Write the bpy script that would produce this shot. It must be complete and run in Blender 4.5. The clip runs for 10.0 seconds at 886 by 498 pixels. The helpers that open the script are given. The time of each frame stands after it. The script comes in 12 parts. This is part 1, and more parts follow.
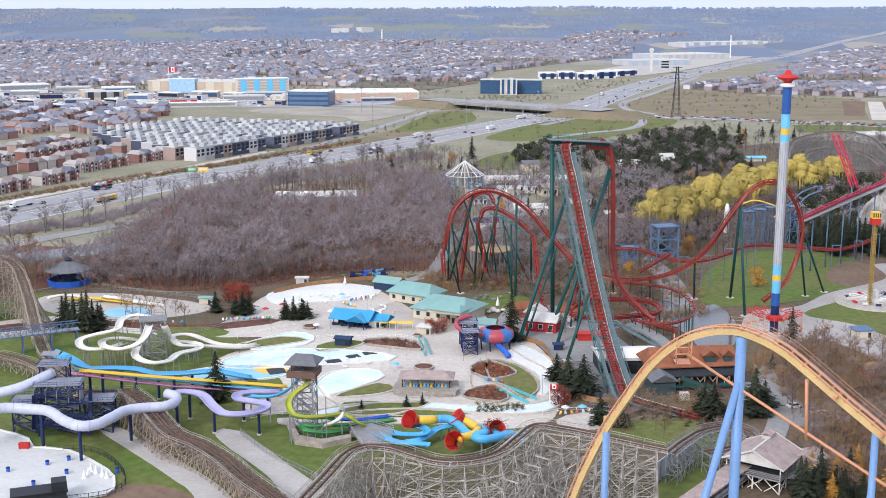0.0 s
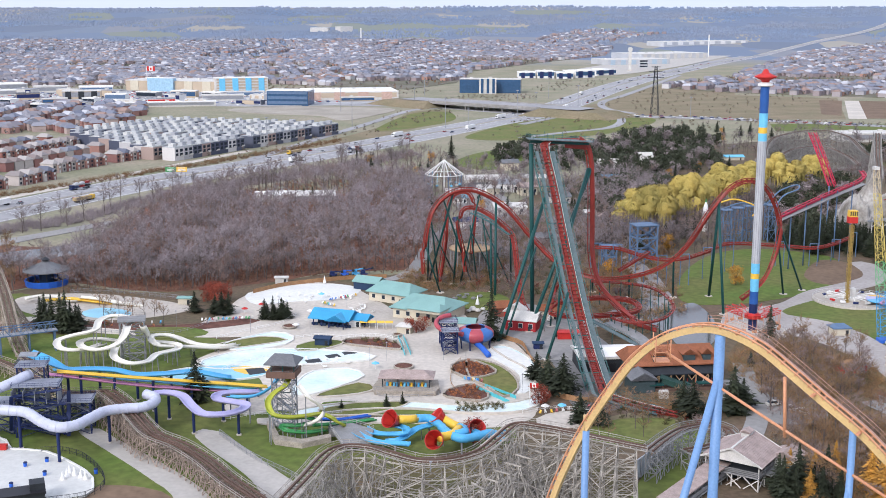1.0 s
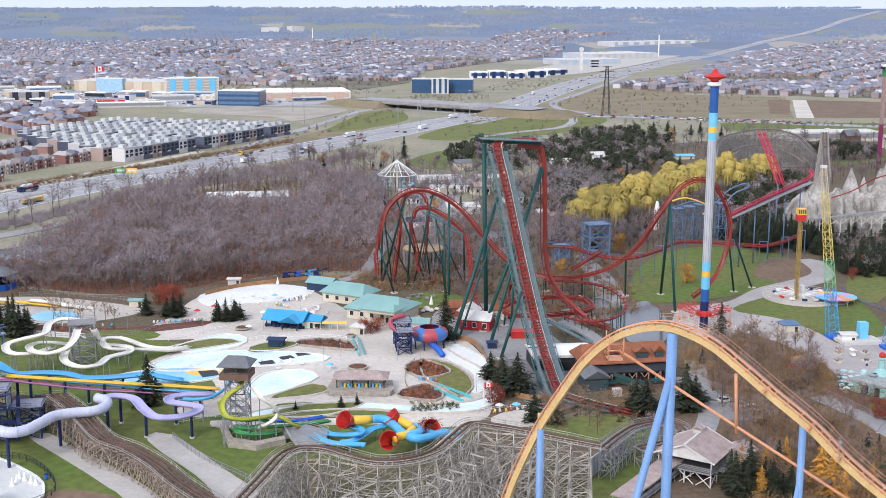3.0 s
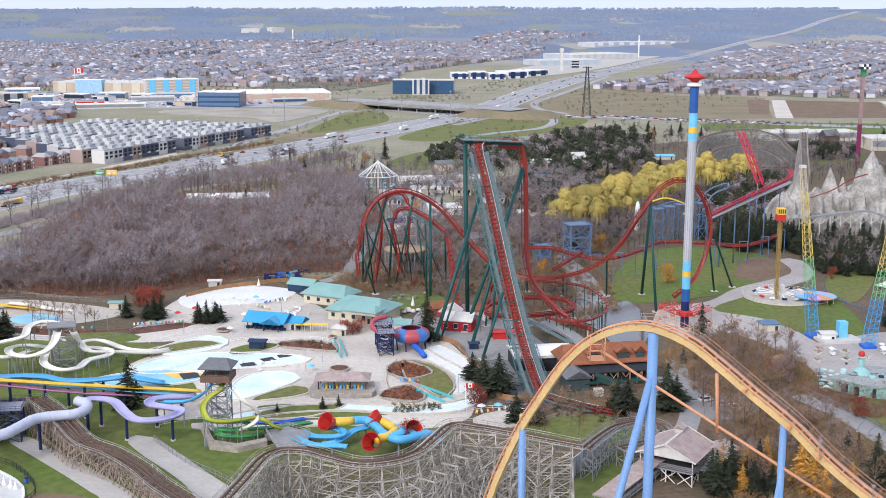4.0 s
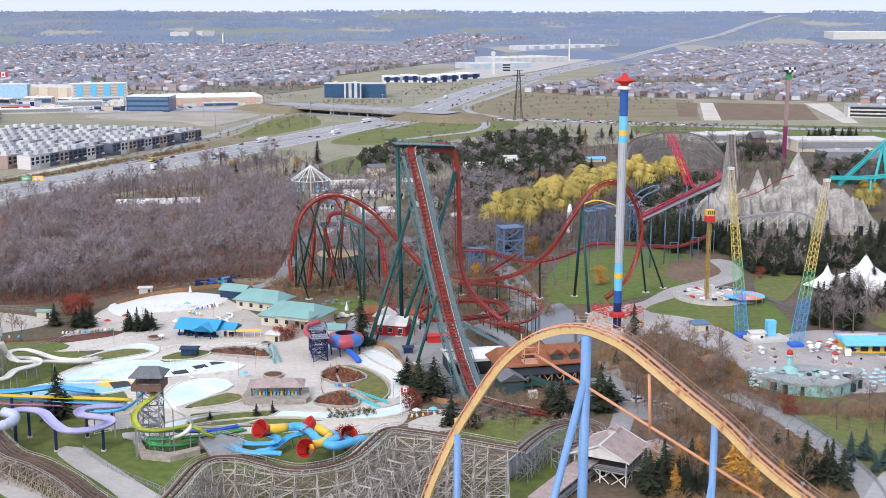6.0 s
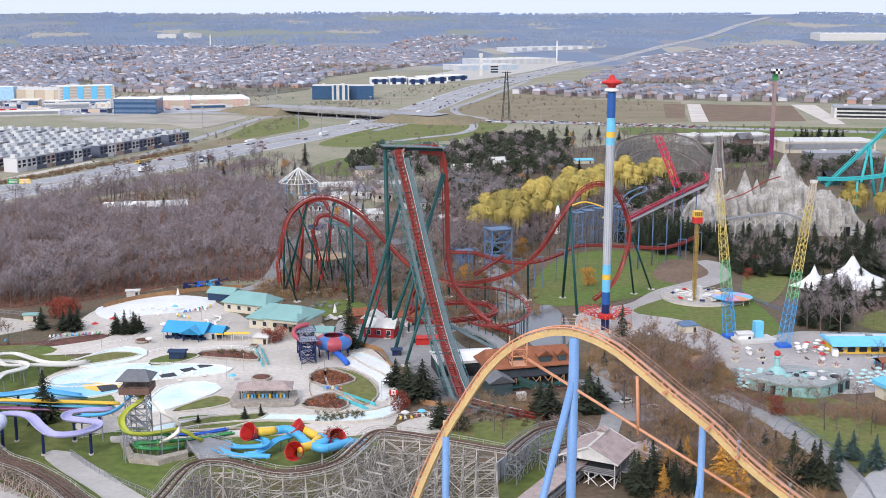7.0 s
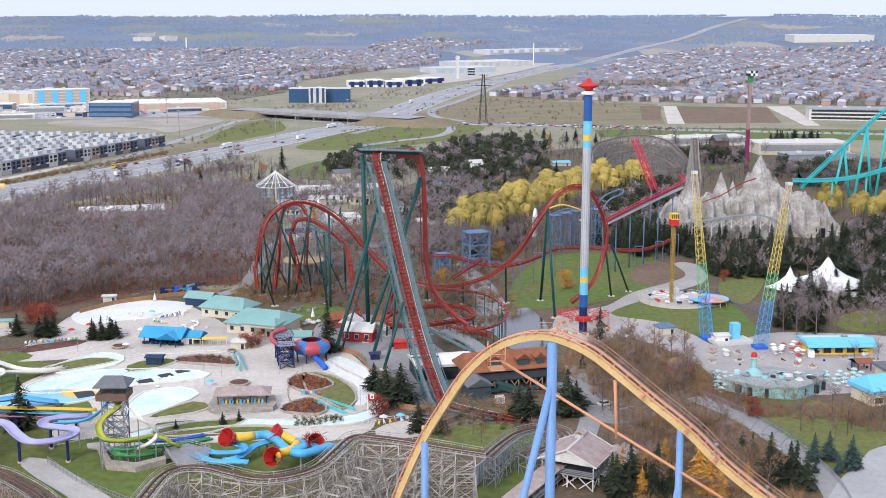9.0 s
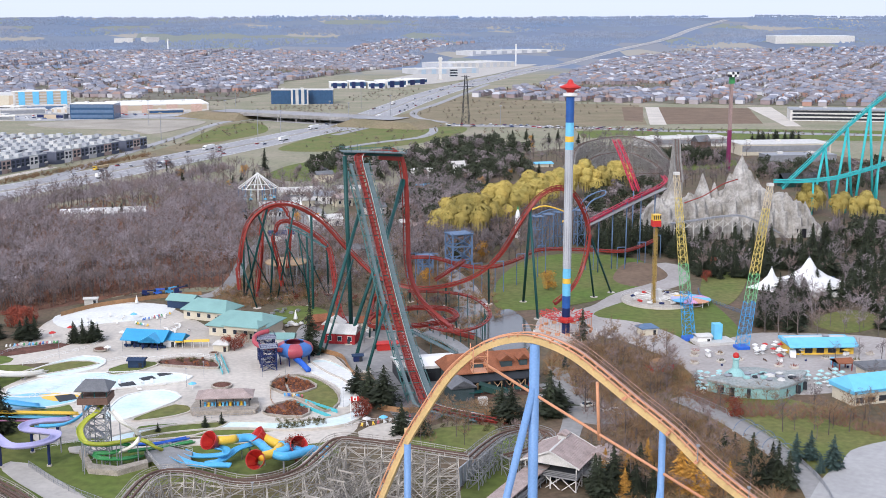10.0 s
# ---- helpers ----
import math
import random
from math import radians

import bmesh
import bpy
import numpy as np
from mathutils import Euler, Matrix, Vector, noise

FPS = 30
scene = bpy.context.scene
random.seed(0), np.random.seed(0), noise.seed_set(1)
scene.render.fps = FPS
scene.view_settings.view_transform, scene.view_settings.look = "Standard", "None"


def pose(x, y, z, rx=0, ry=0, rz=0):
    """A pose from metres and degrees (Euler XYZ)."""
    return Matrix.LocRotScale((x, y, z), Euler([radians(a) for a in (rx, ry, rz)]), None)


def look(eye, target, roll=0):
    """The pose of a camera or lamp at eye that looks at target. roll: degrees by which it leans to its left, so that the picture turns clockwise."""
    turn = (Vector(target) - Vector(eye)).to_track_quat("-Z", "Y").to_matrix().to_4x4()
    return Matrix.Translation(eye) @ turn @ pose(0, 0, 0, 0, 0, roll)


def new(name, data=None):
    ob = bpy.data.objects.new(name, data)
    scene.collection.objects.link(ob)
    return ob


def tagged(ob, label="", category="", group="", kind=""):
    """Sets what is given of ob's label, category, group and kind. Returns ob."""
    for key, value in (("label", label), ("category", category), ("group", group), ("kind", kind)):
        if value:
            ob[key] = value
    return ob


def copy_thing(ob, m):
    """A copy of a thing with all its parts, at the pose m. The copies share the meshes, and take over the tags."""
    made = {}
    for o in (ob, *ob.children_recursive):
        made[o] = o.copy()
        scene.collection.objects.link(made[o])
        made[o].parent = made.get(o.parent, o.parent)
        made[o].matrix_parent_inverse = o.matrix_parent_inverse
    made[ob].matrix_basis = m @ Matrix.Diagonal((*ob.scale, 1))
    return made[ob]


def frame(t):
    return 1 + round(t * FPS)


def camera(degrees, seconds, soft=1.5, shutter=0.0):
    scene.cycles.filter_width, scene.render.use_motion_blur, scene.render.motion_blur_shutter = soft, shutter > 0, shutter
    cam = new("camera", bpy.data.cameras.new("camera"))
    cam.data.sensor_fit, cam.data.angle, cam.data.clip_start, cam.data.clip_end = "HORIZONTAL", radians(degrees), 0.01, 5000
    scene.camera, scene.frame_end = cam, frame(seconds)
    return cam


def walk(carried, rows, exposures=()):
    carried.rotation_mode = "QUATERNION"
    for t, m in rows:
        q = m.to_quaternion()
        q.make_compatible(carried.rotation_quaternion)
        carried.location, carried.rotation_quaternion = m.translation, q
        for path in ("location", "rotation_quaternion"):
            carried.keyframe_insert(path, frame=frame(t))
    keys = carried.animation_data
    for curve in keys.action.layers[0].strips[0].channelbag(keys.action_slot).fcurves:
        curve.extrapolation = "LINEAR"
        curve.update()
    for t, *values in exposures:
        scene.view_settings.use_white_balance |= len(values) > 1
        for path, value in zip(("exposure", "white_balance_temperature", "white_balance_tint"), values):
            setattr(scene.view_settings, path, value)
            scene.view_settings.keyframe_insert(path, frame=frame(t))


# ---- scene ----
# Camera: a drone that hovers about 112 m up and pans to the right.
cam = camera(40.68, 10.0, soft=0.9)
ROWS = [
    (0, -0, 0, 112, 0.002, -11.388, -0.001),
    (0.5, 0.097, 0.079, 111.979, -0.319, -11.408, -0.031),
    (1, 0.011, -0.001, 112.003, -0.982, -11.421, -0.048),
    (1.5, 0.085, 0.103, 111.969, -1.962, -11.433, -0.099),
    (2, 0, -0.009, 112.02, -2.936, -11.451, -0.148),
    (2.2, -0.012, -0.017, 112.022, -3.046, -11.444, -0.142),
    (3.3, -0.079, -0.064, 112.036, -3.452, -11.408, -0.11),
    (3.5, -0.091, -0.072, 112.038, -3.662, -11.401, -0.104),
    (4, -0.036, 0.031, 112.046, -4.169, -11.376, -0.081),
    (4.5, -0.023, 0.182, 112.02, -4.706, -11.344, -0.084),
    (5, 0.179, 0.354, 112.097, -6.281, -11.308, -0.165),
    (5.5, 0.03, 0.359, 112.16, -7.195, -11.253, -0.166),
    (5.7, 0.046, 0.364, 112.184, -7.278, -11.237, -0.156),
    (6.8, 0.136, 0.393, 112.313, -7.845, -11.147, -0.102),
    (7, 0.152, 0.398, 112.337, -7.975, -11.131, -0.092),
    (7.5, 0.074, 0.438, 112.484, -8.453, -11.106, -0.076),
    (8, 0.11, 0.336, 112.585, -8.62, -11.089, -0.043),
    (8.5, 0.141, 0.364, 112.71, -8.951, -11.051, -0.027),
    (9, 0.143, 0.36, 112.83, -9.076, -11.023, -0.008),
    (9.5, 0.086, 0.358, 112.971, -9.48, -10.998, 0.02),
    (10, 0.305, 0.438, 113.024, -9.902, -10.973, 0.003),
]
walk(cam, [(t, pose(x, y, z, 90 + pitch, roll, yaw)) for t, x, y, z, yaw, pitch, roll in ROWS], exposures=((0.0, 0.47, 6400, 14), (10.0, 0.47, 6400, 14)))

# Light: a bright overcast November sky with a weak, wide sun.
world = bpy.data.worlds.new("overcast_sky")
scene.world = world
world.use_nodes = True
wn, wl = world.node_tree.nodes, world.node_tree.links
sky = wn.new("ShaderNodeTexSky")
sky.sky_type, sky.sun_disc = "NISHITA", False
sky.sun_elevation, sky.sun_rotation = radians(34), radians(215)
sky.air_density, sky.dust_density, sky.ozone_density = 1.0, 4.0, 1.0
cloud = wn.new("ShaderNodeHueSaturation")
cloud.inputs["Saturation"].default_value = 0.35
wl.new(sky.outputs[0], cloud.inputs["Color"])
veil = wn.new("ShaderNodeMix")
veil.data_type = "RGBA"
veil.inputs["Factor"].default_value = 0.8
veil.inputs["B"].default_value = (4.7, 5.3, 6.6, 1)
wl.new(cloud.outputs[0], veil.inputs["A"])
wl.new(veil.outputs["Result"], wn["Background"].inputs["Color"])
wn["Background"].inputs["Strength"].default_value = 0.15
sun = new("sun", bpy.data.lights.new("sun", "SUN"))
sun.data.energy, sun.data.angle, sun.data.color = 1.7, radians(16), (1.0, 0.98, 0.95)
sun.matrix_world = look((-260, -380, 320), (0, 0, 0))


# ---------------------------------------------------------------- materials
def mat(name, col, rough=0.8, metal=0.0, var=0.25, scale=0.4, fine=3.0, bump=0.0, second=None, island=0.0, each=0.0, spec=0.3):
    """A paint or surface with patches (scale, per metre), grain (fine) and, if asked, a second colour, bump and piece-to-piece change."""
    m = bpy.data.materials.new(name)
    m.use_nodes = True
    n, l = m.node_tree.nodes, m.node_tree.links
    b = n["Principled BSDF"]
    b.inputs["Roughness"].default_value, b.inputs["Metallic"].default_value = rough, metal
    b.inputs["Specular IOR Level"].default_value = spec
    tc = n.new("ShaderNodeNewGeometry")
    big = n.new("ShaderNodeTexNoise")
    big.inputs["Scale"].default_value, big.inputs["Detail"].default_value = scale, 5
    small = n.new("ShaderNodeTexNoise")
    small.inputs["Scale"].default_value, small.inputs["Detail"].default_value = fine, 3
    l.new(tc.outputs["Position"], big.inputs["Vector"])
    l.new(tc.outputs["Position"], small.inputs["Vector"])
    ramp = n.new("ShaderNodeMapRange")
    ramp.inputs["From Min"].default_value, ramp.inputs["From Max"].default_value = 0.3, 0.7
    l.new(big.outputs["Fac"], ramp.inputs["Value"])
    mix = n.new("ShaderNodeMix")
    mix.data_type = "RGBA"
    dark = tuple(c * (1 - var) for c in col) if second is None else second
    mix.inputs["A"].default_value, mix.inputs["B"].default_value = (*dark, 1), (*col, 1)
    l.new(ramp.outputs[0], mix.inputs["Factor"])
    grain = n.new("ShaderNodeMapRange")
    grain.inputs["From Min"].default_value, grain.inputs["From Max"].default_value = 0.3, 0.7
    grain.inputs["To Min"].default_value, grain.inputs["To Max"].default_value = 1 - var * 0.6, 1 + var * 0.4
    l.new(small.outputs["Fac"], grain.inputs["Value"])
    value = grain.outputs[0]
    for kind, amount in (("island", island), ("each", each)):
        if amount:
            src = tc.outputs["Random Per Island"] if kind == "island" else n.new("ShaderNodeObjectInfo").outputs["Random"]
            r2 = n.new("ShaderNodeMapRange")
            r2.inputs["To Min"].default_value, r2.inputs["To Max"].default_value = 1 - amount, 1 + amount
            l.new(src, r2.inputs["Value"])
            mul = n.new("ShaderNodeMath")
            mul.operation = "MULTIPLY"
            l.new(value, mul.inputs[0])
            l.new(r2.outputs[0], mul.inputs[1])
            value = mul.outputs[0]
    sc = n.new("ShaderNodeVectorMath")
    sc.operation = "SCALE"
    l.new(mix.outputs["Result"], sc.inputs[0])
    l.new(value, sc.inputs["Scale"])
    l.new(sc.outputs[0], b.inputs["Base Color"])
    if bump:
        bp = n.new("ShaderNodeBump")
        bp.inputs["Strength"].default_value, bp.inputs["Distance"].default_value = bump, 0.1
        l.new(small.outputs["Fac"], bp.inputs["Height"])
        l.new(bp.outputs[0], b.inputs["Normal"])
    return m


def ramped(name, cols, rough=0.85, island=True):
    """A surface whose pieces take one of several colours each."""
    m = mat(name, cols[0], rough, var=0.2, scale=0.1)
    n, l = m.node_tree.nodes, m.node_tree.links
    src = n.new("ShaderNodeNewGeometry").outputs["Random Per Island"] if island else n.new("ShaderNodeObjectInfo").outputs["Random"]
    ramp = n.new("ShaderNodeValToRGB")
    ramp.color_ramp.interpolation = "CONSTANT"
    el = ramp.color_ramp.elements
    el[0].color, el[0].position = (*cols[0], 1), 0.0
    el[1].color, el[1].position = (*cols[1], 1), 1 / len(cols)
    for k in range(2, len(cols)):
        e = el.new(k / len(cols))
        e.color = (*cols[k], 1)
    l.new(src, ramp.inputs[0])
    b = n["Principled BSDF"]
    sc = b.inputs["Base Color"].links[0].from_node
    l.new(ramp.outputs[0], sc.inputs[0])
    return m


CONCRETE = mat("pale_concrete", (0.59, 0.535, 0.465), 0.85, var=0.22, scale=0.05, fine=0.7, bump=0.1)
PLAZA = mat("beige_plaza_paving", (0.5, 0.45, 0.39), 0.85, var=0.2, scale=0.07, fine=0.8)
ASPHALT = mat("grey_asphalt", (0.2, 0.195, 0.195), 0.9, var=0.25, scale=0.04, fine=0.6)
PATH = mat("grey_path", (0.3, 0.29, 0.28), 0.9, var=0.2, scale=0.05, fine=0.6)
ROADM = mat("highway_asphalt", (0.34, 0.335, 0.34), 0.85, var=0.2, scale=0.012, fine=0.15)
LINEM = mat("road_paint", (0.75, 0.75, 0.72), 0.7, var=0.1)
LAWN = mat("mown_lawn", (0.105, 0.145, 0.03), 0.95, var=0.4, scale=0.05, fine=0.5, second=(0.17, 0.155, 0.055))
GREEN = mat("green_lawn", (0.095, 0.15, 0.026), 0.95, var=0.4, scale=0.04, fine=0.4, second=(0.14, 0.145, 0.042))
FLOORM = mat("leaf_litter", (0.21, 0.085, 0.05), 0.95, var=0.45, scale=0.08, fine=0.9, second=(0.1, 0.06, 0.045))
ROUGH = mat("leaf_strewn_rough_grass", (0.16, 0.095, 0.055), 0.95, var=0.45, scale=0.07, fine=0.9, second=(0.095, 0.085, 0.038))
SCRUB = mat("dry_grass", (0.25, 0.195, 0.125), 0.95, var=0.35, scale=0.03, fine=0.5, second=(0.17, 0.15, 0.085))
EARTH = mat("bare_earth", (0.2, 0.135, 0.09), 0.95, var=0.3, scale=0.05, fine=0.4)
POOL = mat("pale_blue_pool_paint", (0.5, 0.67, 0.69), 0.5, var=0.15, scale=0.09, fine=0.8, second=(0.74, 0.76, 0.72))
POOLW = mat("white_pool_floor", (0.72, 0.72, 0.68), 0.6, var=0.12, scale=0.1, fine=0.8)
TURQ = mat("turquoise_paint", (0.1, 0.5, 0.56), 0.5, var=0.15)
POOLB = mat("bright_blue_pool_paint", (0.28, 0.58, 0.72), 0.5, var=0.2, scale=0.1)
YELLOWP = mat("yellow_paint", (0.8, 0.5, 0.07), 0.5, var=0.12)
WATER = mat("pond_water", (0.09, 0.09, 0.085), 0.12, var=0.3, scale=0.05, fine=0.5, spec=0.5)
SAND = mat("pale_mulch", (0.33, 0.19, 0.1), 0.95, var=0.3, scale=0.3)
MULCH = mat("red_mulch", (0.17, 0.075, 0.055), 0.95, var=0.5, scale=0.3)
WHITE = mat("white_paint", (0.78, 0.77, 0.74), 0.6, var=0.1, scale=0.3)
OFFWHITE = mat("weathered_white_paint", (0.62, 0.6, 0.56), 0.7, var=0.2, scale=0.3)
GREY = mat("grey_steel", (0.33, 0.34, 0.36), 0.5, 0.4, var=0.2)
DARK = mat("dark_grey_paint", (0.03, 0.034, 0.04), 0.6, var=0.3)
BLACK = mat("black_steel", (0.02, 0.02, 0.025), 0.5, var=0.2)
REDT = mat("red_track_paint", (0.27, 0.034, 0.024), 0.45, var=0.25, scale=0.25)
REDB = mat("bright_red_paint", (0.55, 0.035, 0.03), 0.5, var=0.15)
TEAL = mat("dark_teal_steel", (0.012, 0.075, 0.07), 0.5, var=0.25)
TEALG = mat("grey_teal_grating", (0.13, 0.175, 0.18), 0.6, var=0.25, scale=0.6)
TEALL = mat("pale_teal_steel", (0.06, 0.155, 0.15), 0.55, var=0.2)
ORANGE = mat("orange_rail_paint", (0.66, 0.31, 0.17), 0.5, var=0.2, scale=0.3)
ORANGEP = mat("faded_orange_grating", (0.5, 0.3, 0.23), 0.6, var=0.25, scale=0.5)
ORANGEY = mat("yellow_orange_spine_paint", (0.64, 0.44, 0.2), 0.5, var=0.18, scale=0.3)
SUPBLUE = mat("cornflower_blue_steel", (0.17, 0.31, 0.55), 0.45, var=0.15, scale=0.2)
NAVY = mat("navy_blue_steel", (0.014, 0.026, 0.1), 0.5, var=0.2)
BLUE = mat("bright_blue_paint", (0.03, 0.13, 0.55), 0.5, var=0.12)
SKYB = mat("sky_blue_paint", (0.16, 0.52, 0.75), 0.5, var=0.12)
STEELB = mat("slate_blue_steel", (0.11, 0.18, 0.29), 0.5, var=0.2)
CYAN = mat("cyan_track_paint", (0.04, 0.45, 0.46), 0.45, var=0.15)
TIMBER = mat("weathered_timber", (0.38, 0.32, 0.26), 0.85, var=0.3, scale=0.3, island=0.3)
TIMBERD = mat("brown_track_timber", (0.15, 0.095, 0.075), 0.8, var=0.3, scale=0.3, island=0.2)
GREYWOOD = mat("grey_timber", (0.27, 0.27, 0.27), 0.85, var=0.25, island=0.25)
ROCK = mat("sculpted_rock", (0.46, 0.44, 0.41), 0.9, var=0.4, scale=0.13, fine=0.8, bump=0.9, second=(0.2, 0.18, 0.15))



# ---------------------------------------------------------------- builders
class Geo:
    """Vertices and faces of one part."""

    def __init__(self):
        self.v, self.f = [], []

    def add(self, verts, faces):
        k = len(self.v)
        self.v += [tuple(p) for p in verts]
        self.f += [tuple(i + k for i in q) for q in faces]
        return self

    def box(self, x, y, z, sx, sy, sz, turn=0.0):
        """A box on its base centre."""
        c, s = math.cos(turn), math.sin(turn)
        vs = []
        for dz in (0, sz):
            for dx, dy in ((-1, -1), (1, -1), (1, 1), (-1, 1)):
                a, b = dx * sx / 2, dy * sy / 2
                vs.append((x + a * c - b * s, y + a * s + b * c, z + dz))
        return self.add(vs, [(3, 2, 1, 0), (4, 5, 6, 7), (0, 1, 5, 4), (1, 2, 6, 5), (2, 3, 7, 6), (3, 0, 4, 7)])

    def rod(self, p, q, r, n=6, r2=None, caps=True):
        p, q = Vector(p), Vector(q)
        w = (q - p)
        if w.length < 1e-6:
            return self
        w.normalize()
        a = w.orthogonal().normalized() if abs(w.z) < 0.999 else Vector((1, 0, 0))
        b = w.cross(a)
        r2 = r if r2 is None else r2
        vs = []
        for c, rr in ((p, r), (q, r2)):
            for i in range(n):
                t = 2 * math.pi * (i + 0.5) / n
                vs.append(c + a * (rr * math.cos(t)) + b * (rr * math.sin(t)))
        fs = [(i, (i + 1) % n, n + (i + 1) % n, n + i) for i in range(n)]
        if caps:
            fs += [tuple(reversed(range(n))), tuple(range(n, 2 * n))]
        return self.add(vs, fs)

    def beam(self, p, q, w, h=None):
        """A rectangular bar from p to q, w wide and h high."""
        p, q = Vector(p), Vector(q)
        h = w if h is None else h
        d = (q - p)
        if d.length < 1e-6:
            return self
        d.normalize()
        side = d.cross(Vector((0, 0, 1)))
        side = side.normalized() if side.length > 1e-3 else Vector((1, 0, 0))
        up = side.cross(d)
        vs = [c + side * (a * w / 2) + up * (b * h / 2) for c in (p, q) for a, b in ((-1, -1), (1, -1), (1, 1), (-1, 1))]
        return self.add(vs, [(3, 2, 1, 0), (4, 5, 6, 7), (0, 1, 5, 4), (1, 2, 6, 5), (2, 3, 7, 6), (3, 0, 4, 7)])

    def sweep(self, rows, profile, closed=True, caps=True):
        """profile: (side, up) pairs; rows: (point, side, up)."""
        n, k = len(profile), len(self.v)
        for p, s, u in rows:
            self.v += [tuple(p + s * a + u * b) for a, b in profile]
        m = n if closed else n - 1
        for i in range(len(rows) - 1):
            for j in range(m):
                a, b = k + i * n + j, k + i * n + (j + 1) % n
                self.f.append((a, b, b + n, a + n))
        if closed and caps:
            self.f.append(tuple(reversed(range(k, k + n))))
            e = k + (len(rows) - 1) * n
            self.f.append(tuple(range(e, e + n)))
        return self

    def prism(self, outline, z0, z1):
        n = len(outline)
        vs = [(*p[:2], z0) for p in outline] + [(*p[:2], z1) for p in outline]
        fs = [(i, (i + 1) % n, n + (i + 1) % n, n + i) for i in range(n)]
        return self.add(vs, fs + [tuple(range(n, 2 * n)), tuple(reversed(range(n)))])

    def lathe(self, profile, n=16, c=(0, 0, 0), caps=True):
        """profile: (radius, height) pairs, from below."""
        k = len(self.v)
        for r, z in profile:
            for i in range(n):
                t = 2 * math.pi * i / n
                self.v.append((c[0] + r * math.cos(t), c[1] + r * math.sin(t), c[2] + z))
        for a in range(len(profile) - 1):
            for i in range(n):
                p, q = k + a * n + i, k + a * n + (i + 1) % n
                self.f.append((p, q, q + n, p + n))
        if not caps:
            return self
        self.f.append(tuple(reversed(range(k, k + n))))
        self.f.append(tuple(range(k + (len(profile) - 1) * n, k + len(profile) * n)))
        return self

    def gable(self, x, y, z, sx, sy, rise, over=0.4, turn=0.0, hip=0.0, thick=0.25):
        """A roof with its ridge along x; hip: how far the ridge ends are drawn in."""
        a, b = sx / 2 + over, sy / 2 + over
        c, s = math.cos(turn), math.sin(turn)
        pts = [(-a, -b, 0), (a, -b, 0), (a, b, 0), (-a, b, 0), (-a + hip, 0, rise), (a - hip, 0, rise)]
        vs = [(x + p * c - q * s, y + p * s + q * c, z + r + t) for t in (0, thick) for p, q, r in pts]
        top = [(6, 7, 11, 10), (8, 9, 10, 11), (7, 8, 11), (9, 6, 10)]
        low = [(0, 4, 5, 1), (2, 5, 4, 3), (1, 5, 2), (3, 4, 0)]
        rim = [(0, 1, 7, 6), (1, 2, 8, 7), (2, 3, 9, 8), (3, 0, 6, 9)]
        return self.add(vs, top + low + rim)


def part(name, geo, material, parent=None, label="", smooth=False, world=None):
    """One mesh object under a thing or a part. world: the thing's base, for geometry given in world places."""
    me = bpy.data.meshes.new(name)
    vs = geo.v if world is None else [(a - world[0], b - world[1], c - world[2]) for a, b, c in geo.v]
    me.from_pydata(vs, [], geo.f)
    if smooth:
        me.polygons.foreach_set("use_smooth", [True] * len(me.polygons))
    for one in material if isinstance(material, (list, tuple)) else (material,):
        me.materials.append(one)
    me.update()
    ob = new(name, me)
    if parent is not None:
        ob.parent = parent
    if label:
        ob["label"] = label
    return ob


def thing(name, place, label, category, group="", kind="", turn=0.0):
    ob = new(name)
    ob.empty_display_size = 0.5
    ob.matrix_world = Matrix.LocRotScale(Vector((place[0], place[1], place[2] if len(place) > 2 else 0.0)), Euler((0, 0, turn)), None)
    return tagged(ob, label, category, group, kind)


def spline(pts, step=2.0, closed=False):
    """Points along a smooth curve through pts."""
    pts = [Vector(p) for p in pts]
    n, out = len(pts), []
    for i in range(n if closed else n - 1):
        if closed:
            a, b, c, d = (pts[(i + k) % n] for k in (-1, 0, 1, 2))
        else:
            b, c = pts[i], pts[i + 1]
            a = pts[i - 1] if i else b * 2 - c
            d = pts[i + 2] if i + 2 < n else c * 2 - b
        m = max(2, int((c - b).length / step))
        for k in range(m):
            t = k / m
            out.append(0.5 * ((2 * b) + (c - a) * t + (2 * a - 5 * b + 4 * c - d) * t * t + (3 * b - a - 3 * c + d) * t ** 3))
    if not closed:
        out.append(pts[-1])
    return out


def frames(path, bank=None, up=(0, 0, 1)):
    """(point, side, up) along a path; bank: degrees, or a list of them."""
    rows, n = [], len(path)
    for i, p in enumerate(path):
        d = (path[min(i + 1, n - 1)] - path[max(i - 1, 0)]).normalized()
        s = d.cross(Vector(up))
        s = s.normalized() if s.length > 0.02 else (rows[-1][1] if rows else Vector((1, 0, 0)))
        u = s.cross(d).normalized()
        if bank is not None:
            k = bank if not isinstance(bank, (list, tuple)) else np.interp(i / max(1, n - 1) * (len(bank) - 1), range(len(bank)), bank)
            t = radians(float(k))
            s, u = s * math.cos(t) + u * math.sin(t), u * math.cos(t) - s * math.sin(t)
        rows.append((p, s, u))
    return rows


def ring(r, n=8, ox=0.0, oz=0.0, flat=1.0):
    return [(ox + r * math.cos(2 * math.pi * i / n), oz + flat * r * math.sin(2 * math.pi * i / n)) for i in range(n)]


